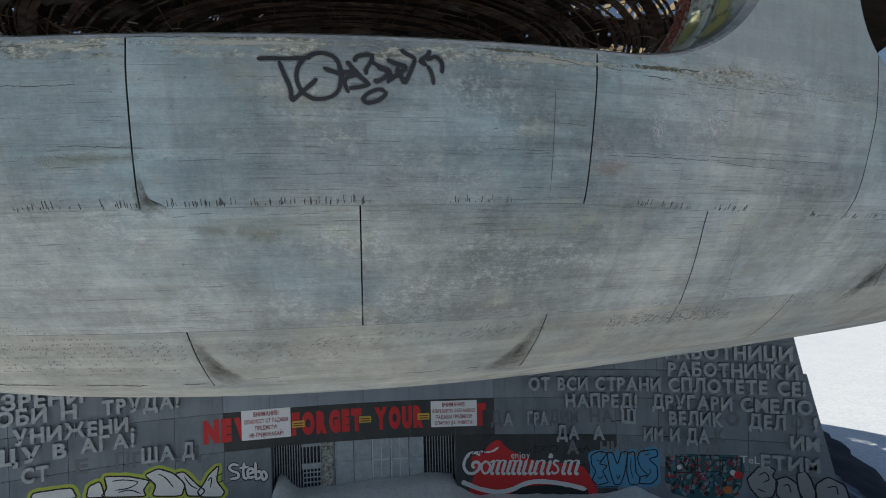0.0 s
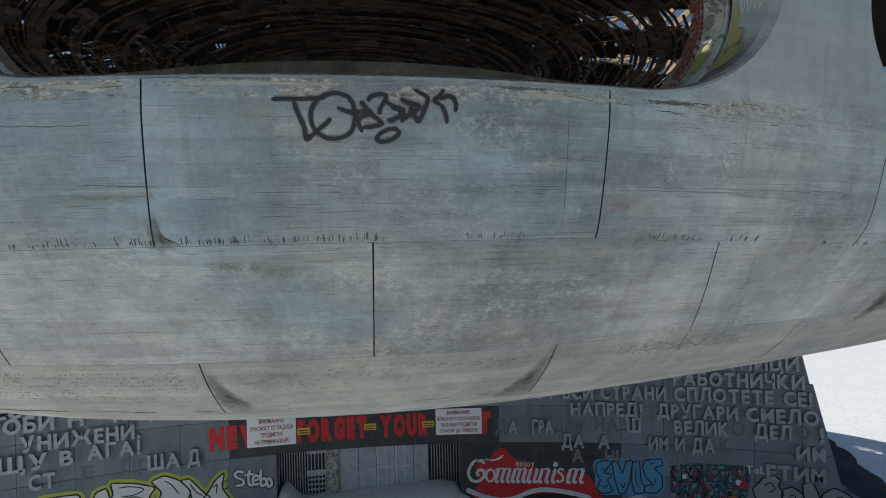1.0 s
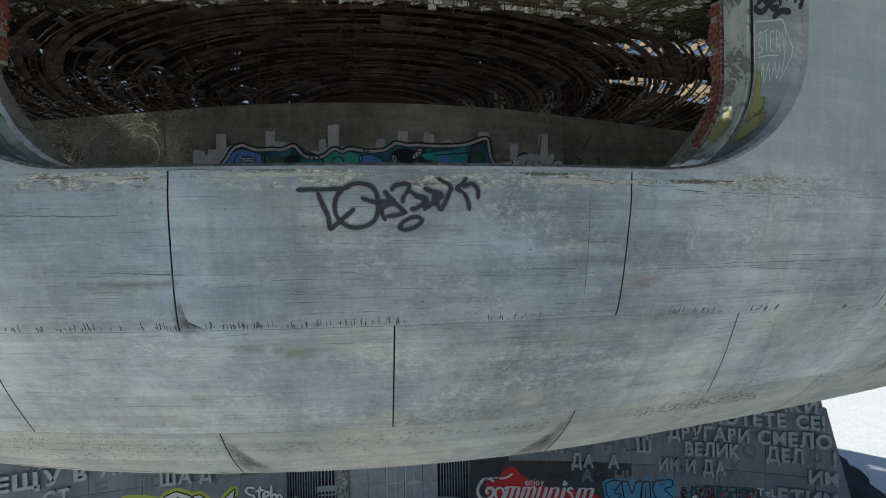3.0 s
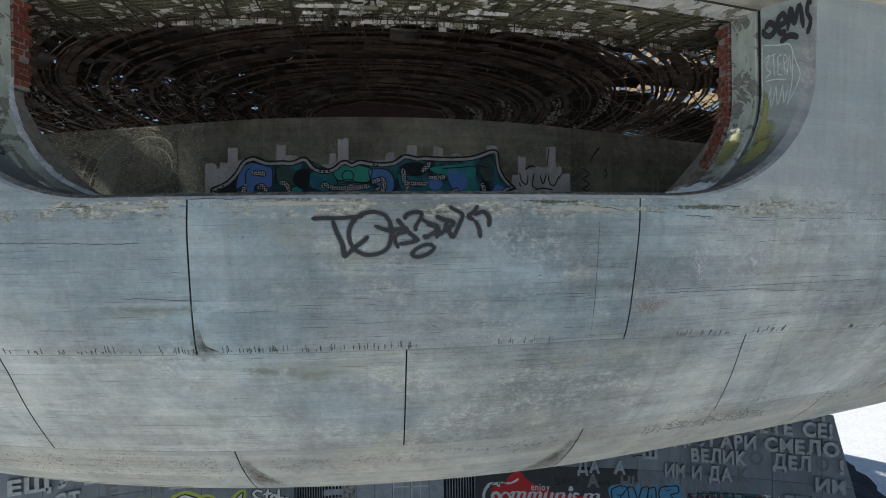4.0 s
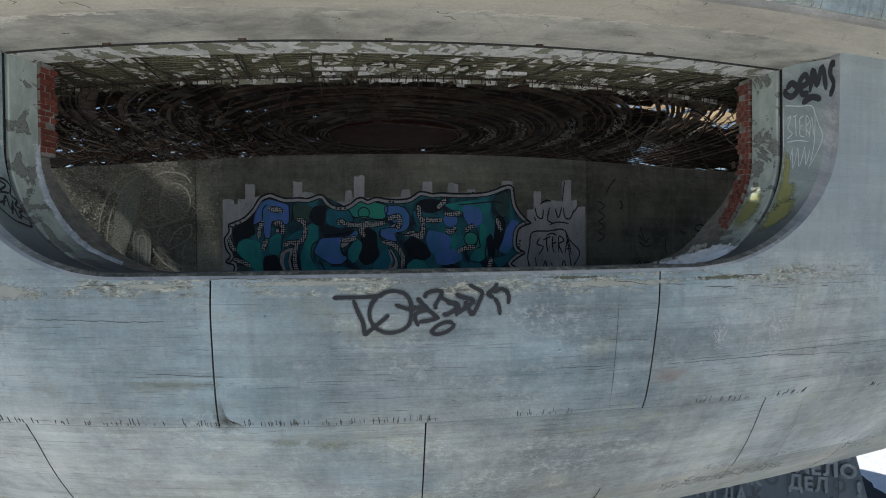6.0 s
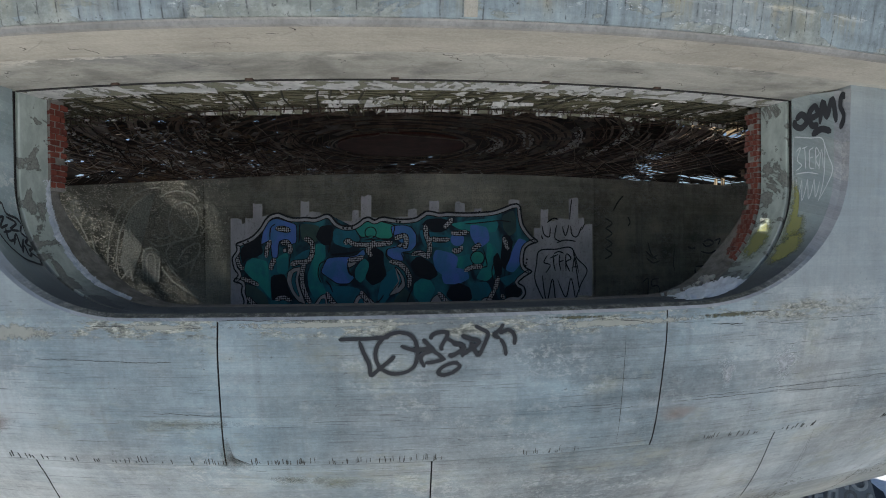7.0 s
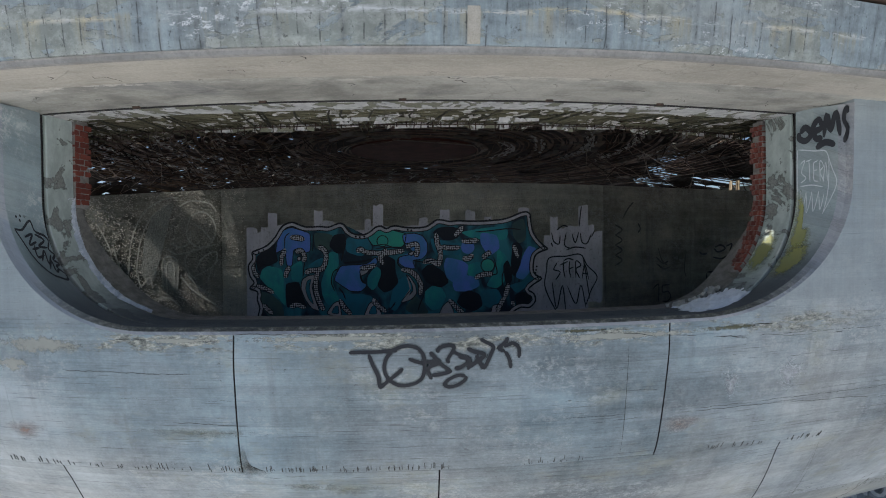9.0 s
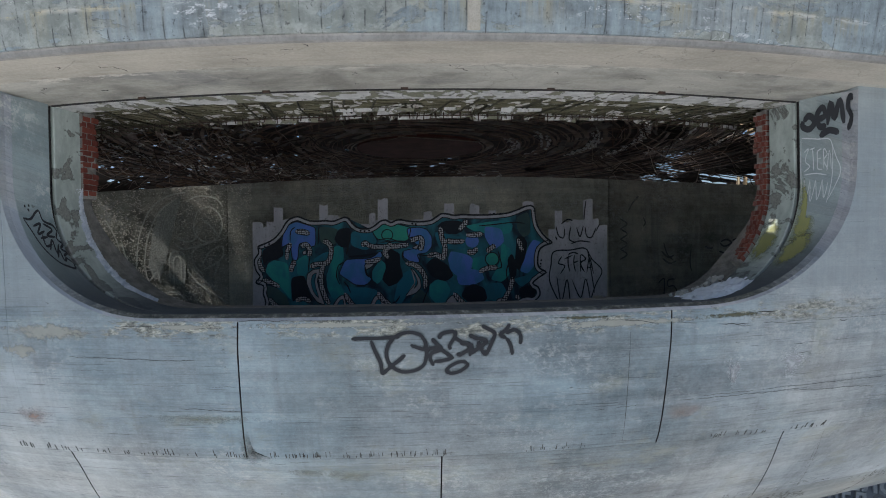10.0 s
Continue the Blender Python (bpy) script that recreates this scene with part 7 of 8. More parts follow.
pieces("letter_blue", M_BLUE, [G((850, 411), (880, 416), (885, 440), (865, 455), (850, 431)), G((785, 470), (790, 455), (820, 462), (830, 470), (826, 490), (810, 506), (790, 491)),
                               G((800, 500), (820, 486), (845, 491), (850, 506), (830, 516), (805, 516)), disc(828, 438, 12), G((935, 435), (949, 440), (940, 455), (938, 480), (925, 496), (911, 491), (920, 465), (928, 445))], 0.0186)
pieces("letter_shade", M_NAVY, [G((456, 452), (475, 441), (490, 426), (487, 440), (494, 462), (480, 470), (465, 471), (458, 481), (454, 466)), G((505, 501), (530, 498), (535, 520), (546, 546), (520, 536), (508, 547)), G((590, 416), (610, 413), (613, 430), (608, 449), (595, 449), (582, 435)), G((674, 456), (685, 452), (700, 460), (700, 480), (706, 500), (695, 513), (680, 519), (667, 506), (675, 486), (672, 470)),
                                G((745, 480), (760, 466), (785, 480), (796, 500), (780, 510), (755, 501)), G((765, 413), (775, 403), (800, 401), (816, 406), (812, 420), (800, 426), (785, 426), (775, 416)), G((815, 521), (830, 513), (850, 521), (855, 541), (840, 551), (820, 546), (808, 536)), G((889, 470), (898, 459), (906, 480), (905, 500), (895, 506)),
                                G((905, 432), (915, 428), (925, 440), (920, 470), (910, 491), (902, 480), (905, 450)), G((909, 521), (930, 515), (941, 525), (935, 541), (914, 546)), G((609, 464), (640, 461), (666, 457), (640, 466), (609, 467))], 0.0205)
pieces("letter_light", M_BUFF, [G((533, 511), (535, 495), (545, 488), (557, 486), (558, 495), (552, 505), (555, 520), (562, 540), (566, 551), (552, 546), (541, 531)), G((636, 479), (656, 474), (650, 483), (639, 489)), G((718, 485), (726, 490), (736, 505), (738, 520), (728, 531), (708, 537), (720, 522), (728, 512), (728, 500)),
                                G((643, 562), (653, 537), (665, 531), (678, 562)), G((577, 556), (590, 537), (600, 532), (606, 562)), G((776, 560), (784, 541), (795, 532), (806, 556)), G((871, 541), (881, 538), (876, 558), (868, 558)), G((721, 450), (734, 443), (730, 453)), G((527, 455), (533, 454), (533, 461), (527, 461))], 0.0222, 0.018)
pieces("letter_core", M_POOL, [G((541, 511), (544, 497), (552, 493), (547, 506), (551, 524), (556, 540), (546, 528)), G((652, 556), (658, 543), (664, 540), (668, 556)), G((586, 554), (593, 542), (599, 541), (600, 556)), G((722, 494), (729, 502), (732, 514), (724, 524), (731, 512), (729, 502))], 0.0258, 0.012)
dotted = [G((563, 438), (571, 440), (577, 448), (577, 461), (572, 474), (562, 478), (550, 479), (540, 483)), G((563, 480), (560, 495), (560, 515), (566, 535), (574, 550)), G((452, 456), (450, 470), (453, 483), (460, 490)), G((506, 440), (500, 455), (499, 470)), G((513, 472), (508, 482), (506, 492)), G((524, 446), (534, 444), (540, 455), (537, 463)),
          G((514, 420), (527, 421), (540, 424)), G((455, 506), (470, 510), (486, 518)), G((467, 538), (474, 547), (484, 555)), G((514, 543), (527, 539), (541, 545)), G((632, 447), (638, 441), (646, 446), (660, 448), (680, 448), (700, 446), (716, 444)), G((684, 440), (678, 450), (673, 458), (679, 468)), G((637, 475), (652, 473), (666, 469))]
dotted += [G((601, 530), (610, 545), (622, 557)), G((660, 529), (669, 541), (684, 552)), G((718, 438), (736, 432), (739, 444), (735, 455)), G((710, 477), (725, 480), (738, 490), (745, 505), (744, 522)), G((772, 413), (774, 430), (780, 450), (777, 472)), G((748, 465), (763, 462), (777, 470)), G((780, 437), (797, 439), (815, 438)), G((817, 427), (832, 427), (847, 425)),
           G((819, 456), (829, 458), (837, 450)), G((853, 457), (862, 450), (869, 446)), G((840, 493), (855, 486), (873, 485)), G((795, 530), (808, 544), (822, 557)), G((893, 525), (886, 538), (879, 552)), G((899, 502), (896, 515), (893, 527)), G((904, 534), (910, 540)), G((908, 434), (912, 445), (916, 456)), G((820, 402), (812, 410), (805, 418))]
lines_part("trim_edge", mural, [flow(d, 5) for d in dotted], 0.118, put, 0.0268, M_SPRAY)
lines_part("dotted_trim", mural, [flow(d, 5) for d in dotted], 0.086, put, 0.0285, M_DOTS)
lines_part("black_line", mural, [flow(d, 5) for d in (G((505, 440), (506, 420), (514, 412)), G((540, 463), (538, 478), (537, 490)), G((600, 475), (590, 482), (587, 500), (593, 515)), G((600, 510), (607, 518), (612, 530)), G((637, 485), (640, 497), (646, 502)), G((665, 440), (690, 438), (712, 438)), G((612, 420), (609, 440), (606, 455), (604, 462)),
                                                     G((706, 455), (704, 466), (712, 476)), G((735, 462), (752, 464), (768, 460)), G((840, 411), (865, 409), (900, 405), (920, 407)), G((873, 455), (877, 470), (879, 484), (870, 486)), G((895, 470), (888, 490), (890, 510)), G((555, 413), (555, 430), (554, 445)), G((700, 535), (693, 545), (686, 548)), G((752, 520), (745, 535), (740, 550)))], 0.024, put, 0.0302, M_SPRAY)

tag = hold("graffiti_tag", polar(10.5, 28, 12.8), "thin black marker lettering on pale paint beside the mural", "graffiti")
strokes = [G((1036, 540), (1045, 515), (1056, 490), (1038, 470), (1026, 451), (1000, 454), (971, 457), (966, 480), (963, 505), (972, 530), (986, 555)), G((985, 465), (979, 477), (990, 482), (982, 496)), G((996, 463), (996, 478), (999, 492)), G((989, 470), (1004, 463)), G((1007, 463), (1006, 477), (1009, 492)), G((1005, 477), (1014, 473)), G((996, 462), (1005, 458), (1014, 461)),
           G((1018, 492), (1018, 463), (1027, 470), (1018, 477), (1025, 493)), G((1029, 494), (1034, 468), (1041, 496)), G((1030, 485), (1040, 484)), G((976, 500), (984, 546), (994, 506), (1000, 552)), G((1003, 507), (1018, 538), (1027, 505), (1036, 546)), G((1030, 452), (1035, 480), (1043, 530))]
strokes += [G((975, 412), (979, 428), (988, 432), (990, 416)), G((984, 408), (995, 400), (1004, 402)), G((1001, 412), (998, 434), (1008, 440)), G((1011, 414), (1017, 430), (1023, 411)), G((1026, 413), (1029, 429), (1038, 431), (1046, 414)), G((1001, 443), (1016, 438), (1036, 440)), G((1024, 402), (1026, 380), (1028, 366)), G((974, 430), (977, 437)), G((1046, 420), (1052, 408))]
strokes_part("stroke", tag, strokes, 0.030, put, 0.012, M_SPRAY)


def E(*pts):
    """The same for the dark bay beyond the mural."""
    out = []
    for x, y in pts:
        x, y = (x - 1200) / 100, (y - 450) / 100
        out.append((10.124 + 1.765 * x - 0.021 * y + 0.028 * x * x - 0.0157 * x ** 3, 1.12 - 0.0423 * x - 1.366 * y - 0.0025 * x * x - 0.0818 * x * y))
    return out


tag = hold("painted_number", polar(10.9, 42, 12.1), "black sprayed number on dark plaster", "graffiti")
strokes_part("stroke", tag, [E((1155, 511), (1164, 503), (1165, 518), (1164, 534)), E((1184, 504), (1172, 506), (1172, 517), (1181, 516), (1186, 525), (1180, 533), (1171, 533))], 0.032, put, 0.016, M_SPRAY)
tag = hold("graffiti_tag", polar(11.0, 48, 12.8), "black sprayed scrawl on dark mossy plaster", "graffiti")
strokes_part("stroke", tag, [E((1236, 446), (1242, 450), (1250, 449)), E((1262, 440), (1270, 446), (1282, 440), (1274, 434), (1264, 438)), E((1250, 482), (1266, 480), (1280, 474)), E((1249, 484), (1250, 506)), E((1249, 494), (1257, 492)), E((1266, 481), (1268, 508)), E((1284, 436), (1294, 432), (1290, 444)), E((1260, 455), (1275, 458), (1288, 452))], 0.045, put, 0.016, M_SPRAY)
tag = hold("graffiti_tag", polar(10.8, 35, 12.8), "faded dark zigzag scratches on mossy plaster", "graffiti")
M_FADED = flat("faded_dark_paint", (0.055, 0.058, 0.05))
strokes_part("stroke", tag, [E(*[(1088 + 12 * (k % 2), 398 + 9 * k) for k in range(2 * m, 2 * m + 3)]) for m in range(4)] + [E((1102, 385), (1110, 370), (1120, 358)), E((1164, 440), (1170, 460), (1180, 470)), E((1160, 455), (1172, 466), (1182, 462)), E((1162, 468), (1174, 476), (1186, 472)), E((1212, 450), (1210, 475), (1213, 490)), E((1128, 395), (1132, 405), (1128, 412))], 0.040, put, 0.016, M_FADED)
# chalky loops and figures on the dark bay
tag = hold("graffiti_tag", polar(11, -24, 13), "faint pale chalky loops and figures on the dark gallery wall", "graffiti")
put = on_inner(-33, 11.9)


def bay(*pts):
    """Places on the dark bay from a sketch in its own units, to metres."""
    return [(radians(33 - 11.6 - (830 - x) / 23.3) * 10.4, 2.67 - (y - 365) / 155) for x, y in pts]


def chalk(name, c):
    """Thin paint that follows the rough plaster under it."""
    m = Mat(name, 0.9)
    grit = m.noise(m.obj(), 32, 3, 0.6)
    return m.done(m.mix(m.ramp(grit, [(0.42, 0.0), (0.62, 1.0)]), tuple(x * 0.62 for x in c), c), grit, 1.0, 0.12)


M_CHALK, M_WASH = chalk("faint_pale_paint", (0.66, 0.67, 0.58)), chalk("thin_grey_wash", (0.46, 0.47, 0.41))
for shape in (bay((470, 640), (485, 520), (510, 450), (550, 415), (585, 405), (560, 500), (535, 600), (515, 670), (490, 690)), bay((545, 700), (545, 598), (592, 598), (592, 700))):
    ln = [Vector(p).lerp(Vector(q), t / 4) for p, q in zip(shape, shape[1:] + shape[:1]) for t in range(4)]
    part("wash", mesh_of("wash", *patch(ln, put, 0.026, 4), M_WASH), None, tag)
strokes = [bay((430, 660), (440, 540), (480, 440), (540, 395), (600, 385)), bay((455, 655), (470, 540), (510, 450), (570, 405)), bay((545, 700), (545, 600), (592, 600), (592, 700)), bay((557, 700), (557, 616), (580, 616), (580, 700)),
           bay((640, 450), (680, 438), (715, 470), (718, 520), (690, 555), (650, 550), (625, 510), (640, 450)), bay((655, 480), (680, 500), (710, 540)), bay((570, 540), (600, 555), (630, 545), (640, 500)), bay((560, 560), (590, 580), (640, 570), (720, 548))]
strokes += [bay((650, 560), (618, 600), (635, 650), (660, 665)), bay((650, 640), (680, 590), (722, 575), (712, 620), (650, 655)), bay((690, 675), (712, 620), (728, 600)), bay((380, 540), (400, 620), (440, 690), (455, 745)), bay((330, 470), (370, 560), (380, 640)),
           bay((600, 650), (640, 700), (700, 740), (735, 765)), bay((620, 640), (660, 690), (720, 730)), bay((460, 640), (470, 690), (500, 660), (510, 700)), bay((600, 420), (640, 400), (700, 410), (725, 440)), bay((500, 740), (560, 730), (600, 760))]
strokes_part("stroke", tag, strokes, 0.036, put, 0.030, M_CHALK)

# ---- graffiti on the entrance wall ----
cola = hold("graffiti_piece", wall_at(3, 0.8), "red painted disc with white lettering and a white wave", "graffiti")
put = on_entrance(0, 0)
deg = radians(1) * WALL_R


def right_side(*pts):
    """Places on the wall beyond the doors from a sketch in its own units, to metres."""
    return [((5.03 + (x - 358) / 59.2) * deg, 2.0 - (y - 348 - 0.06 * (x - 358)) / 74) for x, y in pts]


def left_side(*pts):
    return [((-15.05 - (718 - x) / 75) * deg, 2.05 - (y - 395 + 0.163 * (x - 82)) / 110) for x, y in pts]


S, T = right_side, left_side
body = flow(S((62, 392), (100, 380), (128, 352), (160, 343), (188, 372), (240, 400), (300, 422), (420, 438), (458, 462), (482, 545), (260, 550), (55, 545), (68, 450)), 5, True)
part("red_field", mesh_of("red_field", *patch(body, put, 0.016, 8), M_RED), None, cola, "red spray paint")
part("dark_gap", mesh_of("dark_gap", *patch(flow(S((205, 512), (250, 500), (330, 500), (420, 510), (452, 516), (440, 540), (210, 540)), 4, True), put, 0.019, 4), M_SPRAY), None, cola)
def C(*pts):
    """Places on the red piece from a sketch of it, to metres."""
    out = []
    for x, y in pts:
        x, y = (x - 980) / 100, (y - 820) / 100
        out.append(((4.826 + 3.2517 * x - 0.0846 * y - 0.038 * x * x) * deg, 0.876 + 0.0144 * x - 2.48 * y + 0.027 * x * x))
    return out


def stem(x):
    return C((x + 3.5, 814), (x + 1, 824), (x - 2, 834), (x - 1, 838.5), (x + 3, 837))


def arch(a, b):
    return C((a - 1, 829), (a + 3, 819), (b - 1, 814.5), (b + 3, 817))


part("white_wave", mesh_of("white_wave", *ribbon([flow(C((817, 853), (832, 859), (850, 866), (880, 871), (905, 867), (922, 859), (938, 854), (955, 852), (980, 854), (1010, 859), (1038, 866)), 8)], 0.20, put, 0.021), M_WHITE), None, cola)
lines_part("script_capital", cola, [flow(C((849, 806), (842, 801), (831, 803), (823, 814), (821, 826), (827, 836), (837, 838), (846, 832), (849, 824), (845, 818), (838, 819), (836, 825), (840, 828)), 6)], 0.135, put, 0.0215, M_WHITE)
lines_part("swash", cola, [flow(C((836, 802), (850, 799), (864, 800), (874, 797), (882, 791)), 6)], 0.085, put, 0.0225, M_WHITE)
lines_part("script_stem", cola, [flow(stem(x), 5) for x in (871, 881, 891, 900, 909, 919, 928, 939, 948, 960, 971, 998, 1009, 1021)], 0.135, put, 0.0215, M_WHITE)
lines_part("script_arch", cola, [flow(arch(a, b), 5) for a, b in ((871, 881), (881, 891), (900, 909), (909, 919), (948, 960), (998, 1009), (1009, 1021))] + [flow(C((928, 836), (934, 838), (940, 832)), 5), flow(C((867, 819), (871, 816), (874, 814)), 5), flow(C((940, 838), (945, 834), (948, 826)), 5)], 0.06, put, 0.0225, M_WHITE)
lines_part("script_loop", cola, [flow(C((862, 816), (854, 820), (852, 830), (857, 838), (864, 835), (867, 825), (862, 816)), 6), flow(C((990, 817), (983, 815), (980, 820), (987, 827), (987, 835), (980, 838), (976, 834)), 6), flow(C((972, 806), (975, 804), (977, 808), (973, 809), (972, 806)), 4)], 0.10, put, 0.0215, M_WHITE)
wall_line("enjoy", 2.35, 3.45, 1.10, 0.30, cola, M_WHITE, 0.006, 0.022, bold=0.01)
tag = hold("painted_word", wall_at(15.3, 1.2), "small thin white painted word among the graffiti", "graffiti")
wall_line("TeL", 15.0, 15.95, 1.22, 0.30, tag, M_WHITE, 0.006, 0.012, bold=0.01)
tag = hold("graffiti_tag", wall_at(1, 1.7), "thin black marker scribbles over the red graffiti", "graffiti")
strokes_part("stroke", tag, [S((52, 372), (75, 371), (56, 384), (78, 383)), S((84, 383), (90, 371), (98, 383)), S((104, 386), (103, 371), (113, 375), (104, 379)), S((300, 372), (282, 372), (284, 379), (298, 381), (296, 389), (280, 389)), S((308, 389), (308, 373), (322, 374), (310, 381), (324, 389)), S((345, 372), (330, 378), (338, 391), (358, 389), (358, 376), (345, 372)),
                             S((430, 380), (445, 400), (460, 378), (468, 402)), S((545, 305), (570, 302), (600, 307)), S((425, 392), (450, 388), (470, 394))], 0.035, put, 0.0235, M_SPRAY)


M_SKY = flat("light_blue_spray", (0.10, 0.32, 0.52))
M_SILVER = flat("silver_spray", (0.34, 0.35, 0.36))
M_LIME = flat("lime_spray", (0.45, 0.52, 0.08))
M_WINE = flat("wine_spray", (0.25, 0.03, 0.04))
def lettered(label, fill, shapes, lines, wide, rim_mat=M_SPRAY, halo=None, level=0.0175, ground=None):
    """A piece of drawn letters: filled shapes with outlines, a halo behind and loose lines on top."""
    ob = hold("graffiti_piece", wall_at(math.degrees(shapes[0][0][0] / WALL_R), 0.6), label, "graffiti")
    loops = [[Vector(p).lerp(Vector(q), t / 5) for p, q in zip(sh, sh[1:] + sh[:1]) for t in range(5)] for sh in shapes]
    loops = [[(ln[k - 1] + ln[k] * 2 + ln[(k + 1) % len(ln)]) / 4 for k in range(len(ln))] for ln in loops]
    if ground is not None:
        part("field", mesh_of("field", *patch(flow(ground, 4, True), put, 0.0145, 5), fill), None, ob)
    if halo is not None:
        lines_part("halo", ob, loops, wide * 5.0, put, 0.014, halo, True)
    for k, ln in enumerate(loops):
        part("fill", mesh_of("fill", *patch(ln, put, level + 0.0006 * k, 5), fill), None, ob)
    lines_part("outline", ob, loops, wide, put, level + 0.007, rim_mat, True)
    lines_part("inner_line", ob, [flow(ln, 6) for ln in lines], wide * 0.75, put, level + 0.0078, rim_mat)
    return ob


lettered("light blue bubble-letter graffiti with black outlines", M_SKY,
         [S((472, 410), (500, 398), (528, 404), (512, 424), (500, 440), (528, 446), (510, 462), (522, 486), (530, 500), (490, 508), (474, 490), (488, 462), (474, 440)), S((526, 402), (546, 404), (560, 446), (574, 404), (596, 402), (584, 470), (570, 506), (548, 508), (534, 460)),
          S((594, 408), (618, 402), (620, 470), (634, 486), (630, 508), (598, 508), (590, 470)), S((636, 402), (690, 398), (692, 420), (662, 428), (690, 452), (690, 490), (670, 508), (630, 506), (632, 484), (660, 480), (636, 456), (626, 424))],
         [S((490, 425), (500, 430), (505, 425)), S((492, 480), (502, 486), (512, 478)), S((556, 476), (562, 490), (568, 474)), S((606, 420), (604, 460), (612, 490)), S((650, 416), (668, 410)), S((650, 492), (668, 470), (664, 460)), S((478, 512), (520, 514), (570, 512))], 0.05, ground=S((466, 402), (530, 394), (620, 396), (694, 394), (698, 450), (690, 512), (600, 516), (500, 516), (466, 508), (470, 450)))
lettered("silver bubble graffiti with black outlines", M_SILVER,
         [S((985, 470), (1000, 452), (1030, 450), (1050, 462), (1040, 480), (1056, 500), (1040, 545), (1000, 550), (975, 520), (965, 490)), S((1050, 490), (1080, 480), (1110, 500), (1120, 550), (1080, 556), (1050, 540)), S((1108, 470), (1135, 462), (1150, 490), (1165, 540), (1130, 556), (1112, 520)), S((1160, 500), (1195, 476), (1240, 500), (1252, 545), (1200, 560), (1160, 552))],
         [S((1000, 480), (1020, 470), (1030, 490), (1012, 500)), S((1070, 510), (1085, 505), (1092, 530)), S((1190, 510), (1215, 505), (1220, 530)), S((995, 520), (1020, 530))], 0.06)
def N(*pts):
    """Places on the busy panel from a sketch of it, to metres."""
    out = []
    for x, y in pts:
        x, y = (x - 1300) / 100, (y - 820) / 100
        out.append(((14.702 + 2.85 * x - 0.071 * y - 0.0835 * x * x) * deg, 1.177 + 0.157 * x - 2.36 * y + 0.016 * x * x + 0.055 * x * y))
    return out


busy = hold("graffiti_piece", wall_at(13, 0.3), "busy red, teal and pink graffiti panel with black frames", "graffiti")
part("field", mesh_of("field", *patch([Vector(p) for p in N((1178, 806), (1215, 803), (1260, 804), (1312, 806), (1318, 830), (1312, 862), (1296, 884), (1240, 886), (1190, 874), (1176, 850))], put, 0.0150, 5), flat("deep_teal_wall_spray", (0.03, 0.11, 0.13))), None, busy)
rng = random.Random(61)
shades = [M_WINE, flat("sea_green_spray", (0.06, 0.20, 0.18)), flat("dull_blue_spray", (0.07, 0.17, 0.27)), flat("dusty_rose_spray", (0.27, 0.11, 0.13)), M_SPRAY, flat("brick_red_spray", (0.33, 0.03, 0.035)), flat("pale_teal_spray", (0.17, 0.30, 0.31)), M_SPRAY, flat("grey_lilac_spray", (0.26, 0.25, 0.28))]
for k in range(210):
    x, y = rng.uniform(1180, 1308), rng.uniform(808, 876)
    if y > 866 and x < 1200:
        continue
    w, h, a = rng.uniform(2.5, 8), rng.uniform(1.5, 5), rng.uniform(0, 3.1)
    pts = [(x + w * math.cos(t) * math.cos(a) - h * math.sin(t) * math.sin(a), y + w * math.cos(t) * math.sin(a) + h * math.sin(t) * math.cos(a)) for t in [j * math.pi / 3 + rng.uniform(-0.4, 0.4) for j in range(6)]]
    part("dab", mesh_of("dab", *patch([Vector(p) for p in N(*pts)], put, 0.0156 + 0.00002 * k, 1), shades[k % len(shades)]), None, busy)
lines_part("frame_line", busy, [[Vector(p).lerp(Vector(q), t / 5) for p, q in zip(b, b[1:] + b[:1]) for t in range(5)] for b in (N((1196, 808), (1230, 807), (1230, 836), (1197, 836)), N((1234, 806), (1274, 807), (1274, 834), (1235, 836)), N((1279, 810), (1313, 811), (1311, 838), (1279, 837)))], 0.04, put, 0.0212, M_SPRAY, True)
lines_part("outline", busy, [flow(N(*b), 5) for b in (((1180, 842), (1192, 856), (1204, 842), (1200, 866)), ((1206, 866), (1212, 842), (1226, 840), (1222, 868)), ((1232, 852), (1244, 840), (1256, 852), (1244, 868), (1232, 852)), ((1262, 868), (1266, 842), (1280, 846), (1276, 870)), ((1284, 868), (1288, 844), (1300, 850), (1296, 872)), ((1205, 812), (1212, 828), (1222, 812)), ((1244, 816), (1256, 826), (1266, 814)), ((1288, 818), (1300, 830), (1304, 816)))], 0.035, put, 0.0212, M_SPRAY)
dots = hold("painted_dots", wall_at(14.6, 0.5), "white, red and orange painted dots over the graffiti", "graffiti")
for (x, y), size, mat in (((925, 472), 0.12, M_WHITE), ((941, 480), 0.17, M_RED), ((908, 526), 0.17, flat("orange_spray", (0.55, 0.16, 0.04))), ((760, 455), 0.10, M_WHITE)):
    mid = Vector(S((x, y))[0])
    part("dot", mesh_of("dot", *patch([mid + Vector((size * math.cos(t), size * math.sin(t))) for t in spread(0, 2 * math.pi, 14)[:-1]], put, 0.030, 2), mat), None, dots)
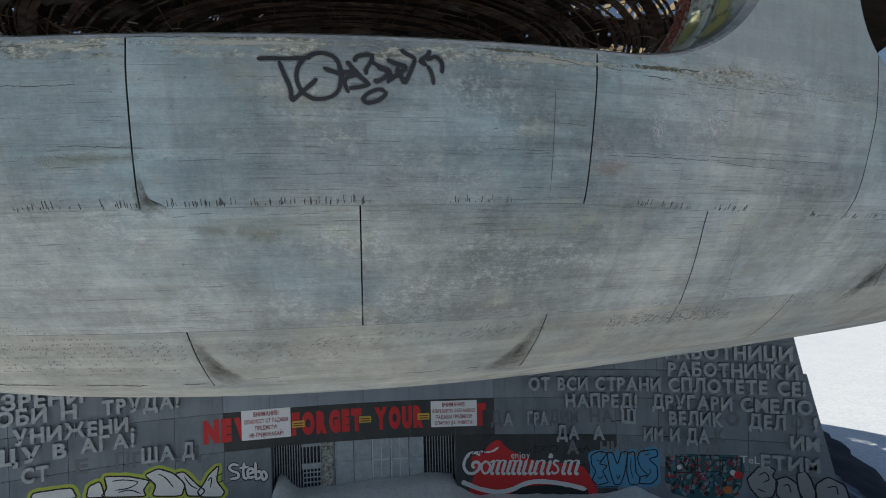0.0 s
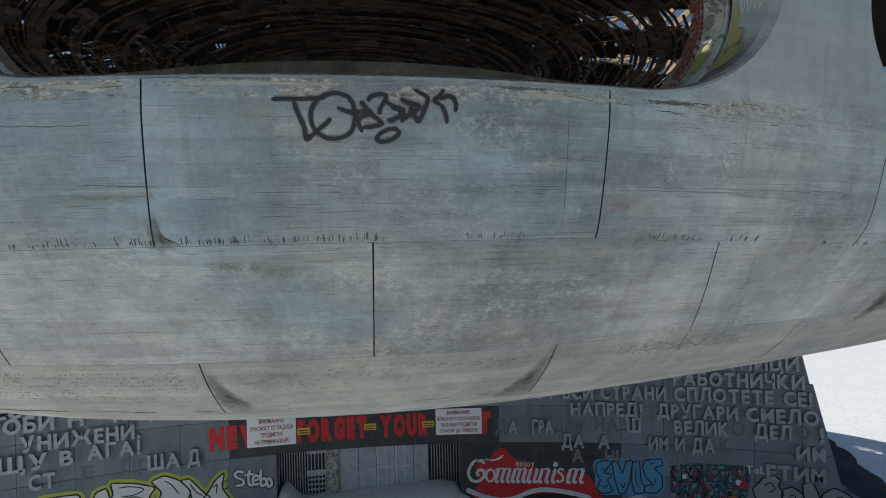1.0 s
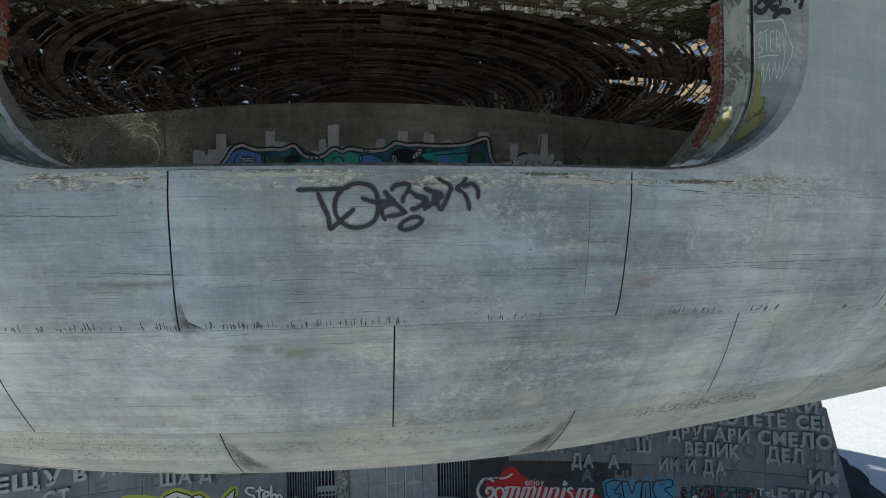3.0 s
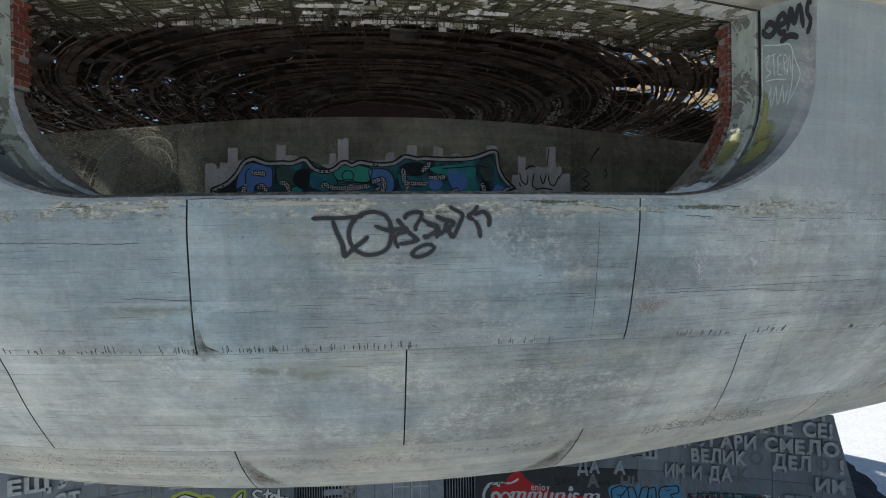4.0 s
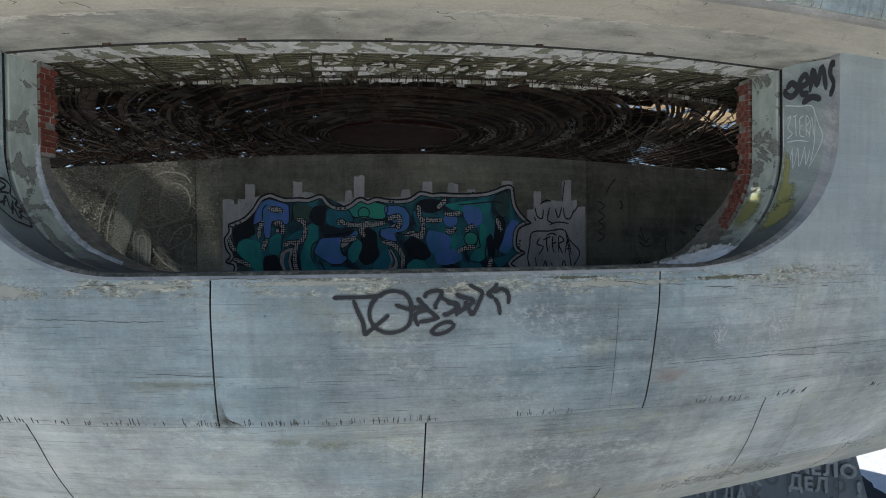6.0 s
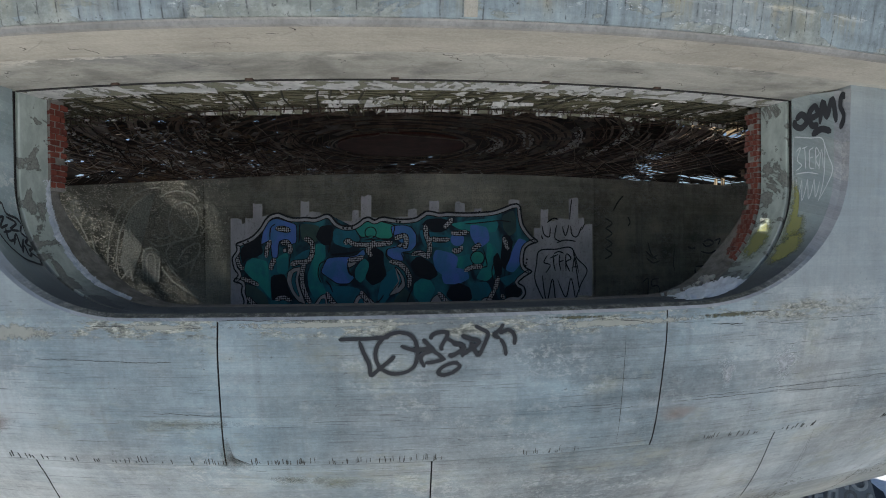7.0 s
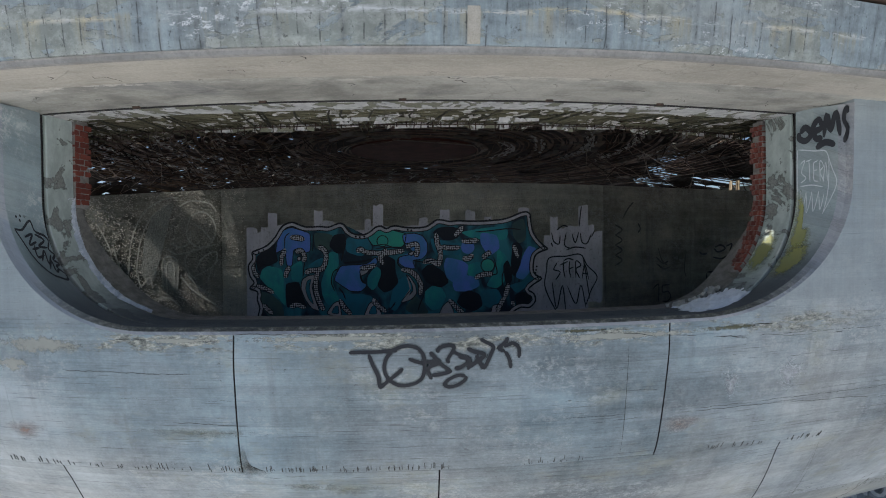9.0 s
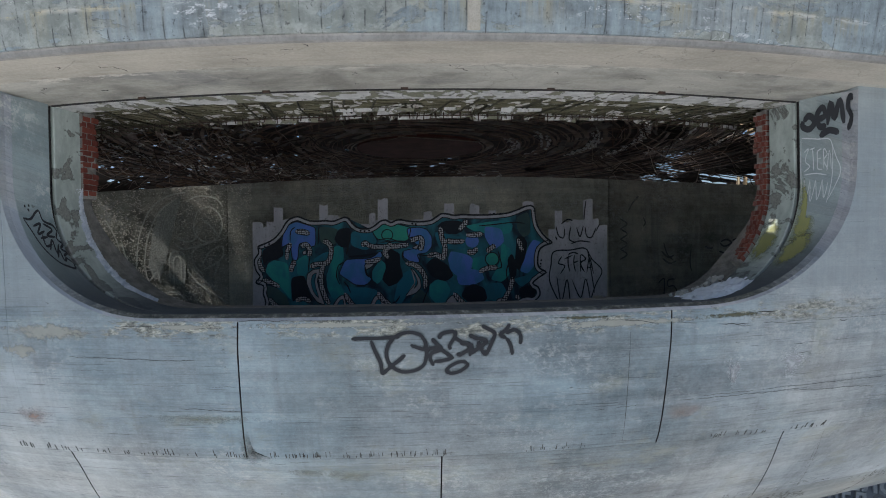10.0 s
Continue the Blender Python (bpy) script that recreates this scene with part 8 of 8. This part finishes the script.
lettered("white angular graffiti letters with a lime green halo", M_WHITE,
         [T((110, 470), (118, 440), (200, 428), (245, 424), (262, 470)), T((290, 470), (300, 420), (340, 398), (356, 470)), T((352, 378), (440, 380), (515, 398), (490, 440), (500, 470), (340, 470), (362, 430)), T((495, 374), (545, 345), (600, 365), (645, 415), (630, 470), (520, 470), (536, 420)), T((606, 368), (640, 358), (692, 420), (720, 444), (700, 470), (650, 470), (640, 410)), T((690, 450), (715, 412), (735, 370), (776, 324), (764, 400), (796, 450), (780, 474), (700, 474))],
         [T((380, 400), (420, 395), (470, 405), (440, 430), (390, 440)), T((545, 370), (570, 385), (600, 430)), T((640, 380), (665, 420), (690, 436)), T((730, 400), (745, 385), (740, 430)), T((760, 380), (790, 362)), T((764, 410), (794, 396)), T((400, 450), (440, 440), (480, 456))], 0.06, M_SPRAY, M_LIME)
tag = hold("graffiti_tag", wall_at(-12.7, 1.2), "small white hand-lettered tag with a black edge", "graffiti")
strokes = [T((852, 326), (830, 322), (816, 336), (826, 352), (848, 362), (848, 382), (818, 390)), T((876, 312), (870, 350), (874, 382), (888, 384)), T((856, 338), (894, 330)), T((888, 366), (912, 352), (902, 338), (888, 352), (892, 380), (914, 376)), T((920, 308), (920, 350), (922, 386), (942, 372), (936, 350), (922, 358)), T((956, 346), (944, 362), (950, 388), (964, 374), (956, 346))]
strokes_part("edge", tag, strokes, 0.19, put, 0.014, M_SPRAY)
strokes_part("stroke", tag, strokes, 0.11, put, 0.016, M_WHITE)


# ---- stains and cracks on the saucer ----
def stain_mat(name, a, b, strength, low=0.25, high=0.95):
    """A thin film that fades out raggedly towards its edge."""
    m = Mat(name, 0.9)
    sep = m.node("ShaderNodeSeparateXYZ", Vector=m.uv()).outputs
    fade = m.math("SUBTRACT", 1.0, sep[0])
    ragged = m.math("ADD", fade, m.math("MULTIPLY", m.math("SUBTRACT", m.noise(m.obj(), 11.0, 9, 0.8), 0.5), 1.9))
    m.put(m.bsdf.inputs["Alpha"], m.math("MULTIPLY", m.ramp(ragged, [(low, 0.0), (high, 1.0)]), strength))
    return m.done(m.mix(m.noise(m.obj(), 9.0, 4), a, b))


M_STAIN = stain_mat("dark_damp_stain", (0.10, 0.085, 0.06), (0.05, 0.048, 0.04), 0.7, 0.15, 1.0)
M_MUSTARD = stain_mat("yellow_green_spray", (0.34, 0.33, 0.10), (0.27, 0.28, 0.12), 0.8, -0.15, 0.5)


def film(name, parent, pts, put, off, mat):
    ln = flow(pts, 5, True)
    cells = 10
    v, f = patch(ln, put, off, cells)
    uv = [(k / cells, 0.0) for k in range(1, cells + 1) for _ in ln] + [(0.0, 0.0)]
    part(name, mesh_of(name, v, f, mat, uv), None, parent)


def stain(p0, z0, pts, mat=M_STAIN, label="dark ragged damp stain on the concrete joint"):
    """A stain on the skin; pts in metres from a bearing and height."""
    ob = hold("damp_stain", skin(p0, way_at(z0)), label, "stain", "stains on the saucer")
    film("stain", ob, pts, on_skin(p0, z0), 0.002, mat)


def oval(w, h):
    return [(w * math.cos(t) * (1 + 0.25 * math.sin(3 * t + w)), h * math.sin(t)) for t in spread(0, 2 * math.pi, 12)[:-1]]


M_RUSTY = stain_mat("rust_bloom", (0.42, 0.27, 0.20), (0.36, 0.29, 0.25), 0.55, 0.2, 1.1)
M_LIMEY = stain_mat("flaking_lime_skin", (0.50, 0.50, 0.43), (0.38, 0.385, 0.335), 0.7, 0.40, 0.66)
M_MOSSY = stain_mat("dark_moss_crust", (0.08, 0.085, 0.05), (0.16, 0.155, 0.10), 0.85, 0.45, 0.75)
M_SALT = stain_mat("white_salt_bloom", (0.60, 0.61, 0.61), (0.50, 0.52, 0.53), 0.65, 0.4, 1.0)
M_GREENISH = stain_mat("greenish_algae_film", (0.25, 0.265, 0.20), (0.30, 0.31, 0.25), 0.6, 0.3, 1.0)


tag = hold("paint_splash", polar(16.0, 24.5, 13.1), "yellow-green spray paint over the window reveal and lining", "stain")
film("spray", tag, [(0.97, 13.95), (0.85, 13.85), (0.80, 13.5), (0.62, 13.45), (0.50, 13.3), (0.55, 13.12), (0.7, 13.05), (0.85, 13.08), (0.97, 13.15)], on_reveal(1), 0.004, M_MUSTARD)
film("spray", tag, [(0.96, 13.12), (0.70, 13.30), (0.45, 13.26), (0.34, 13.08), (0.42, 12.92), (0.65, 12.86), (0.88, 12.88), (0.96, 12.95)], on_reveal(1), 0.005, M_MUSTARD)
film("spray", tag, [(0.1, 13.35), (0.5, 13.42), (0.9, 13.25), (0.95, 13.0), (0.5, 12.9), (0.08, 13.0)], on_lining(1), 0.004, M_MUSTARD)
stain(1.3, 10.955, [(-0.03, 0.34), (0.05, 0.34), (0.09, 0.14), (0.20, 0.0), (0.36, -0.05), (0.2, -0.12), (-0.10, -0.10), (-0.08, 0.10)])
stain(1.1, 9.45, [(-0.07, 0.18), (0.07, 0.18), (0.30, -0.25), (0.55, -0.62), (0.45, -0.74), (-0.02, -0.74), (-0.10, -0.30)])
stain(17.65, 9.42, [(-0.08, 0.18), (0.07, 0.18), (0.10, -0.30), (0.06, -0.74), (-0.60, -0.74), (-0.66, -0.64), (-0.36, -0.26)])
stain(41.5, 9.75, [(-0.3, 0.3), (0.3, 0.35), (0.4, 0.0), (0.0, -0.3), (-0.4, -0.35), (-0.3, 0.0)])

rng = random.Random(41)


def crack(p0, z0, p1, z1, wide, teeth=0.0):
    """A jagged crack between two places of the skin."""
    ob = hold("crack", skin(p0, way_at(z0)), "thin jagged dark crack in the concrete skin", "crack", "cracks in the saucer")
    n = max(8, int(abs(p1 - p0) * 9))
    line, k = [], 0.0
    for i in range(n + 1):
        k = 0.6 * k + rng.uniform(-0.006, 0.006)
        t = i / n
        line.append(Vector((radians(p1 - p0) * t * 16.16, (z1 - z0) * t + k)))
    runs, run = [], []
    for i, p in enumerate(line):
        if noise.noise(Vector((p.x * 1.7 + p0, z0 * 3, 2))) + 0.5 * noise.noise(Vector((p.x * 7, z0, 5))) > -0.12:
            run.append(p)
        else:
            runs, run = runs + [run], []
    runs = [r for r in runs + [run] if len(r) > 2] or [line]
    for run in runs:
        part("crack_line", mesh_of("crack_line", *ribbon([run], wide * rng.uniform(0.5, 1.3), on_skin(p0, z0), 0.003), M_MARK), None, ob)
    if teeth:
        for p in line[:: 2]:
            t = rng.uniform(0.2, 1.0) * teeth
            part("crack_tooth", mesh_of("crack_tooth", *ribbon([[p, p + Vector((rng.uniform(-0.01, 0.01), -t / 2)), p + Vector((rng.uniform(-0.02, 0.02), -t))]], wide * 1.6, on_skin(p0, z0), 0.0035), M_MARK), None, ob)


crack(-3.2, 12.40, 0.9, 12.38, 0.006)
crack(14.2, 12.42, 15.3, 12.37, 0.007)
crack(15.6, 12.36, 21.0, 12.24, 0.007)
crack(19.2, 12.27, 20.9, 12.25, 0.014)
crack(25.6, 12.22, 26.0, 12.21, 0.012)
crack(13.5, 11.47, 31.0, 11.46, 0.004)
crack(-1.5, 11.52, 1.4, 11.50, 0.005)
crack(1.7, 10.85, 5.0, 10.92, 0.005)
crack(20.9, 12.25, 31.5, 12.24, 0.004)
crack(26.6, 10.85, 28.3, 9.65, 0.006)
crack(25.75, 9.60, 25.95, 9.30, 0.012)
crack(-14.0, 8.83, -3.0, 8.83, 0.014)
crack(-4.0, 8.82, 8.6, 8.83, 0.010)
crack(1.5, 8.90, 4.5, 8.90, 0.007)
crack(11.0, 8.84, 17.0, 8.86, 0.009)
# board joints that have opened, seen as single lines
for p0, z0, p1, z1, wide in ((-5.7, 12.07, 1.42, 12.04, 0.007), (-5.4, 11.925, -3.2, 11.93, 0.005), (-4.3, 11.78, 1.3, 11.76, 0.006), (-9.2, 11.37, -6.0, 11.40, 0.006), (-0.5, 11.43, 1.4, 11.415, 0.005), (17.9, 11.44, 23.3, 11.42, 0.010), (23.3, 11.42, 29.5, 11.32, 0.006),
                             (14.2, 11.39, 16.7, 11.425, 0.006), (22.95, 11.98, 23.85, 11.985, 0.007), (22.9, 11.86, 24.1, 11.87, 0.008), (23.1, 11.785, 24.2, 11.78, 0.008), (14.9, 11.97, 16.0, 11.98, 0.006), (15.0, 11.75, 18.0, 11.72, 0.005), (-2.2, 12.455, 4.5, 12.45, 0.010), (19.0, 12.41, 22.3, 12.37, 0.014), (2.7, 10.88, 8.0, 10.86, 0.008)):
    crack(p0, z0, p1, z1, wide * 0.6)
crack(15.82, 12.23, 15.95, 11.0, 0.006)
crack(26.7, 10.78, 28.8, 9.62, 0.007)
stain(18.4, 11.30, oval(0.34, 0.13), M_RUSTY, "faint rust-pink bloom on the concrete")
stain(-7.6, 11.36, oval(0.30, 0.16), M_RUSTY, "faint rust-pink bloom on the concrete")
stain(20.5, 11.70, oval(0.16, 0.30), M_SALT, "white salt bloom on the concrete")
stain(23.4, 11.75, oval(0.30, 0.34), M_SALT, "white salt bloom on the concrete")
stain(-6.2, 12.33, oval(0.85, 0.15), M_LIMEY, "pale flaking lime skin below the window")
stain(-7.5, 12.12, oval(0.35, 0.14), M_LIMEY, "pale flaking lime skin below the window")
stain(5.0, 12.40, oval(1.7, 0.05), M_LIMEY, "pale flaking lime skin below the window")
stain(-0.5, 12.39, oval(0.7, 0.05), M_LIMEY, "pale flaking lime skin below the window")
stain(15.5, 12.34, oval(1.4, 0.07), M_LIMEY, "pale flaking lime skin below the window")
stain(20.2, 12.36, oval(0.75, 0.05), M_MOSSY, "dark mossy crust on the crumbling sill edge")
stain(14.0, 12.41, oval(0.6, 0.035), M_MOSSY, "dark mossy crust on the crumbling sill edge")
stain(5.2, 10.68, oval(0.55, 0.13), M_GREENISH, "greenish algae film on the concrete")
stain(3.5, 10.72, oval(0.35, 0.10), M_GREENISH, "greenish algae film on the concrete")
stain(-0.4, 11.40, oval(0.9, 0.10), M_GREENISH, "greenish algae film on the concrete")
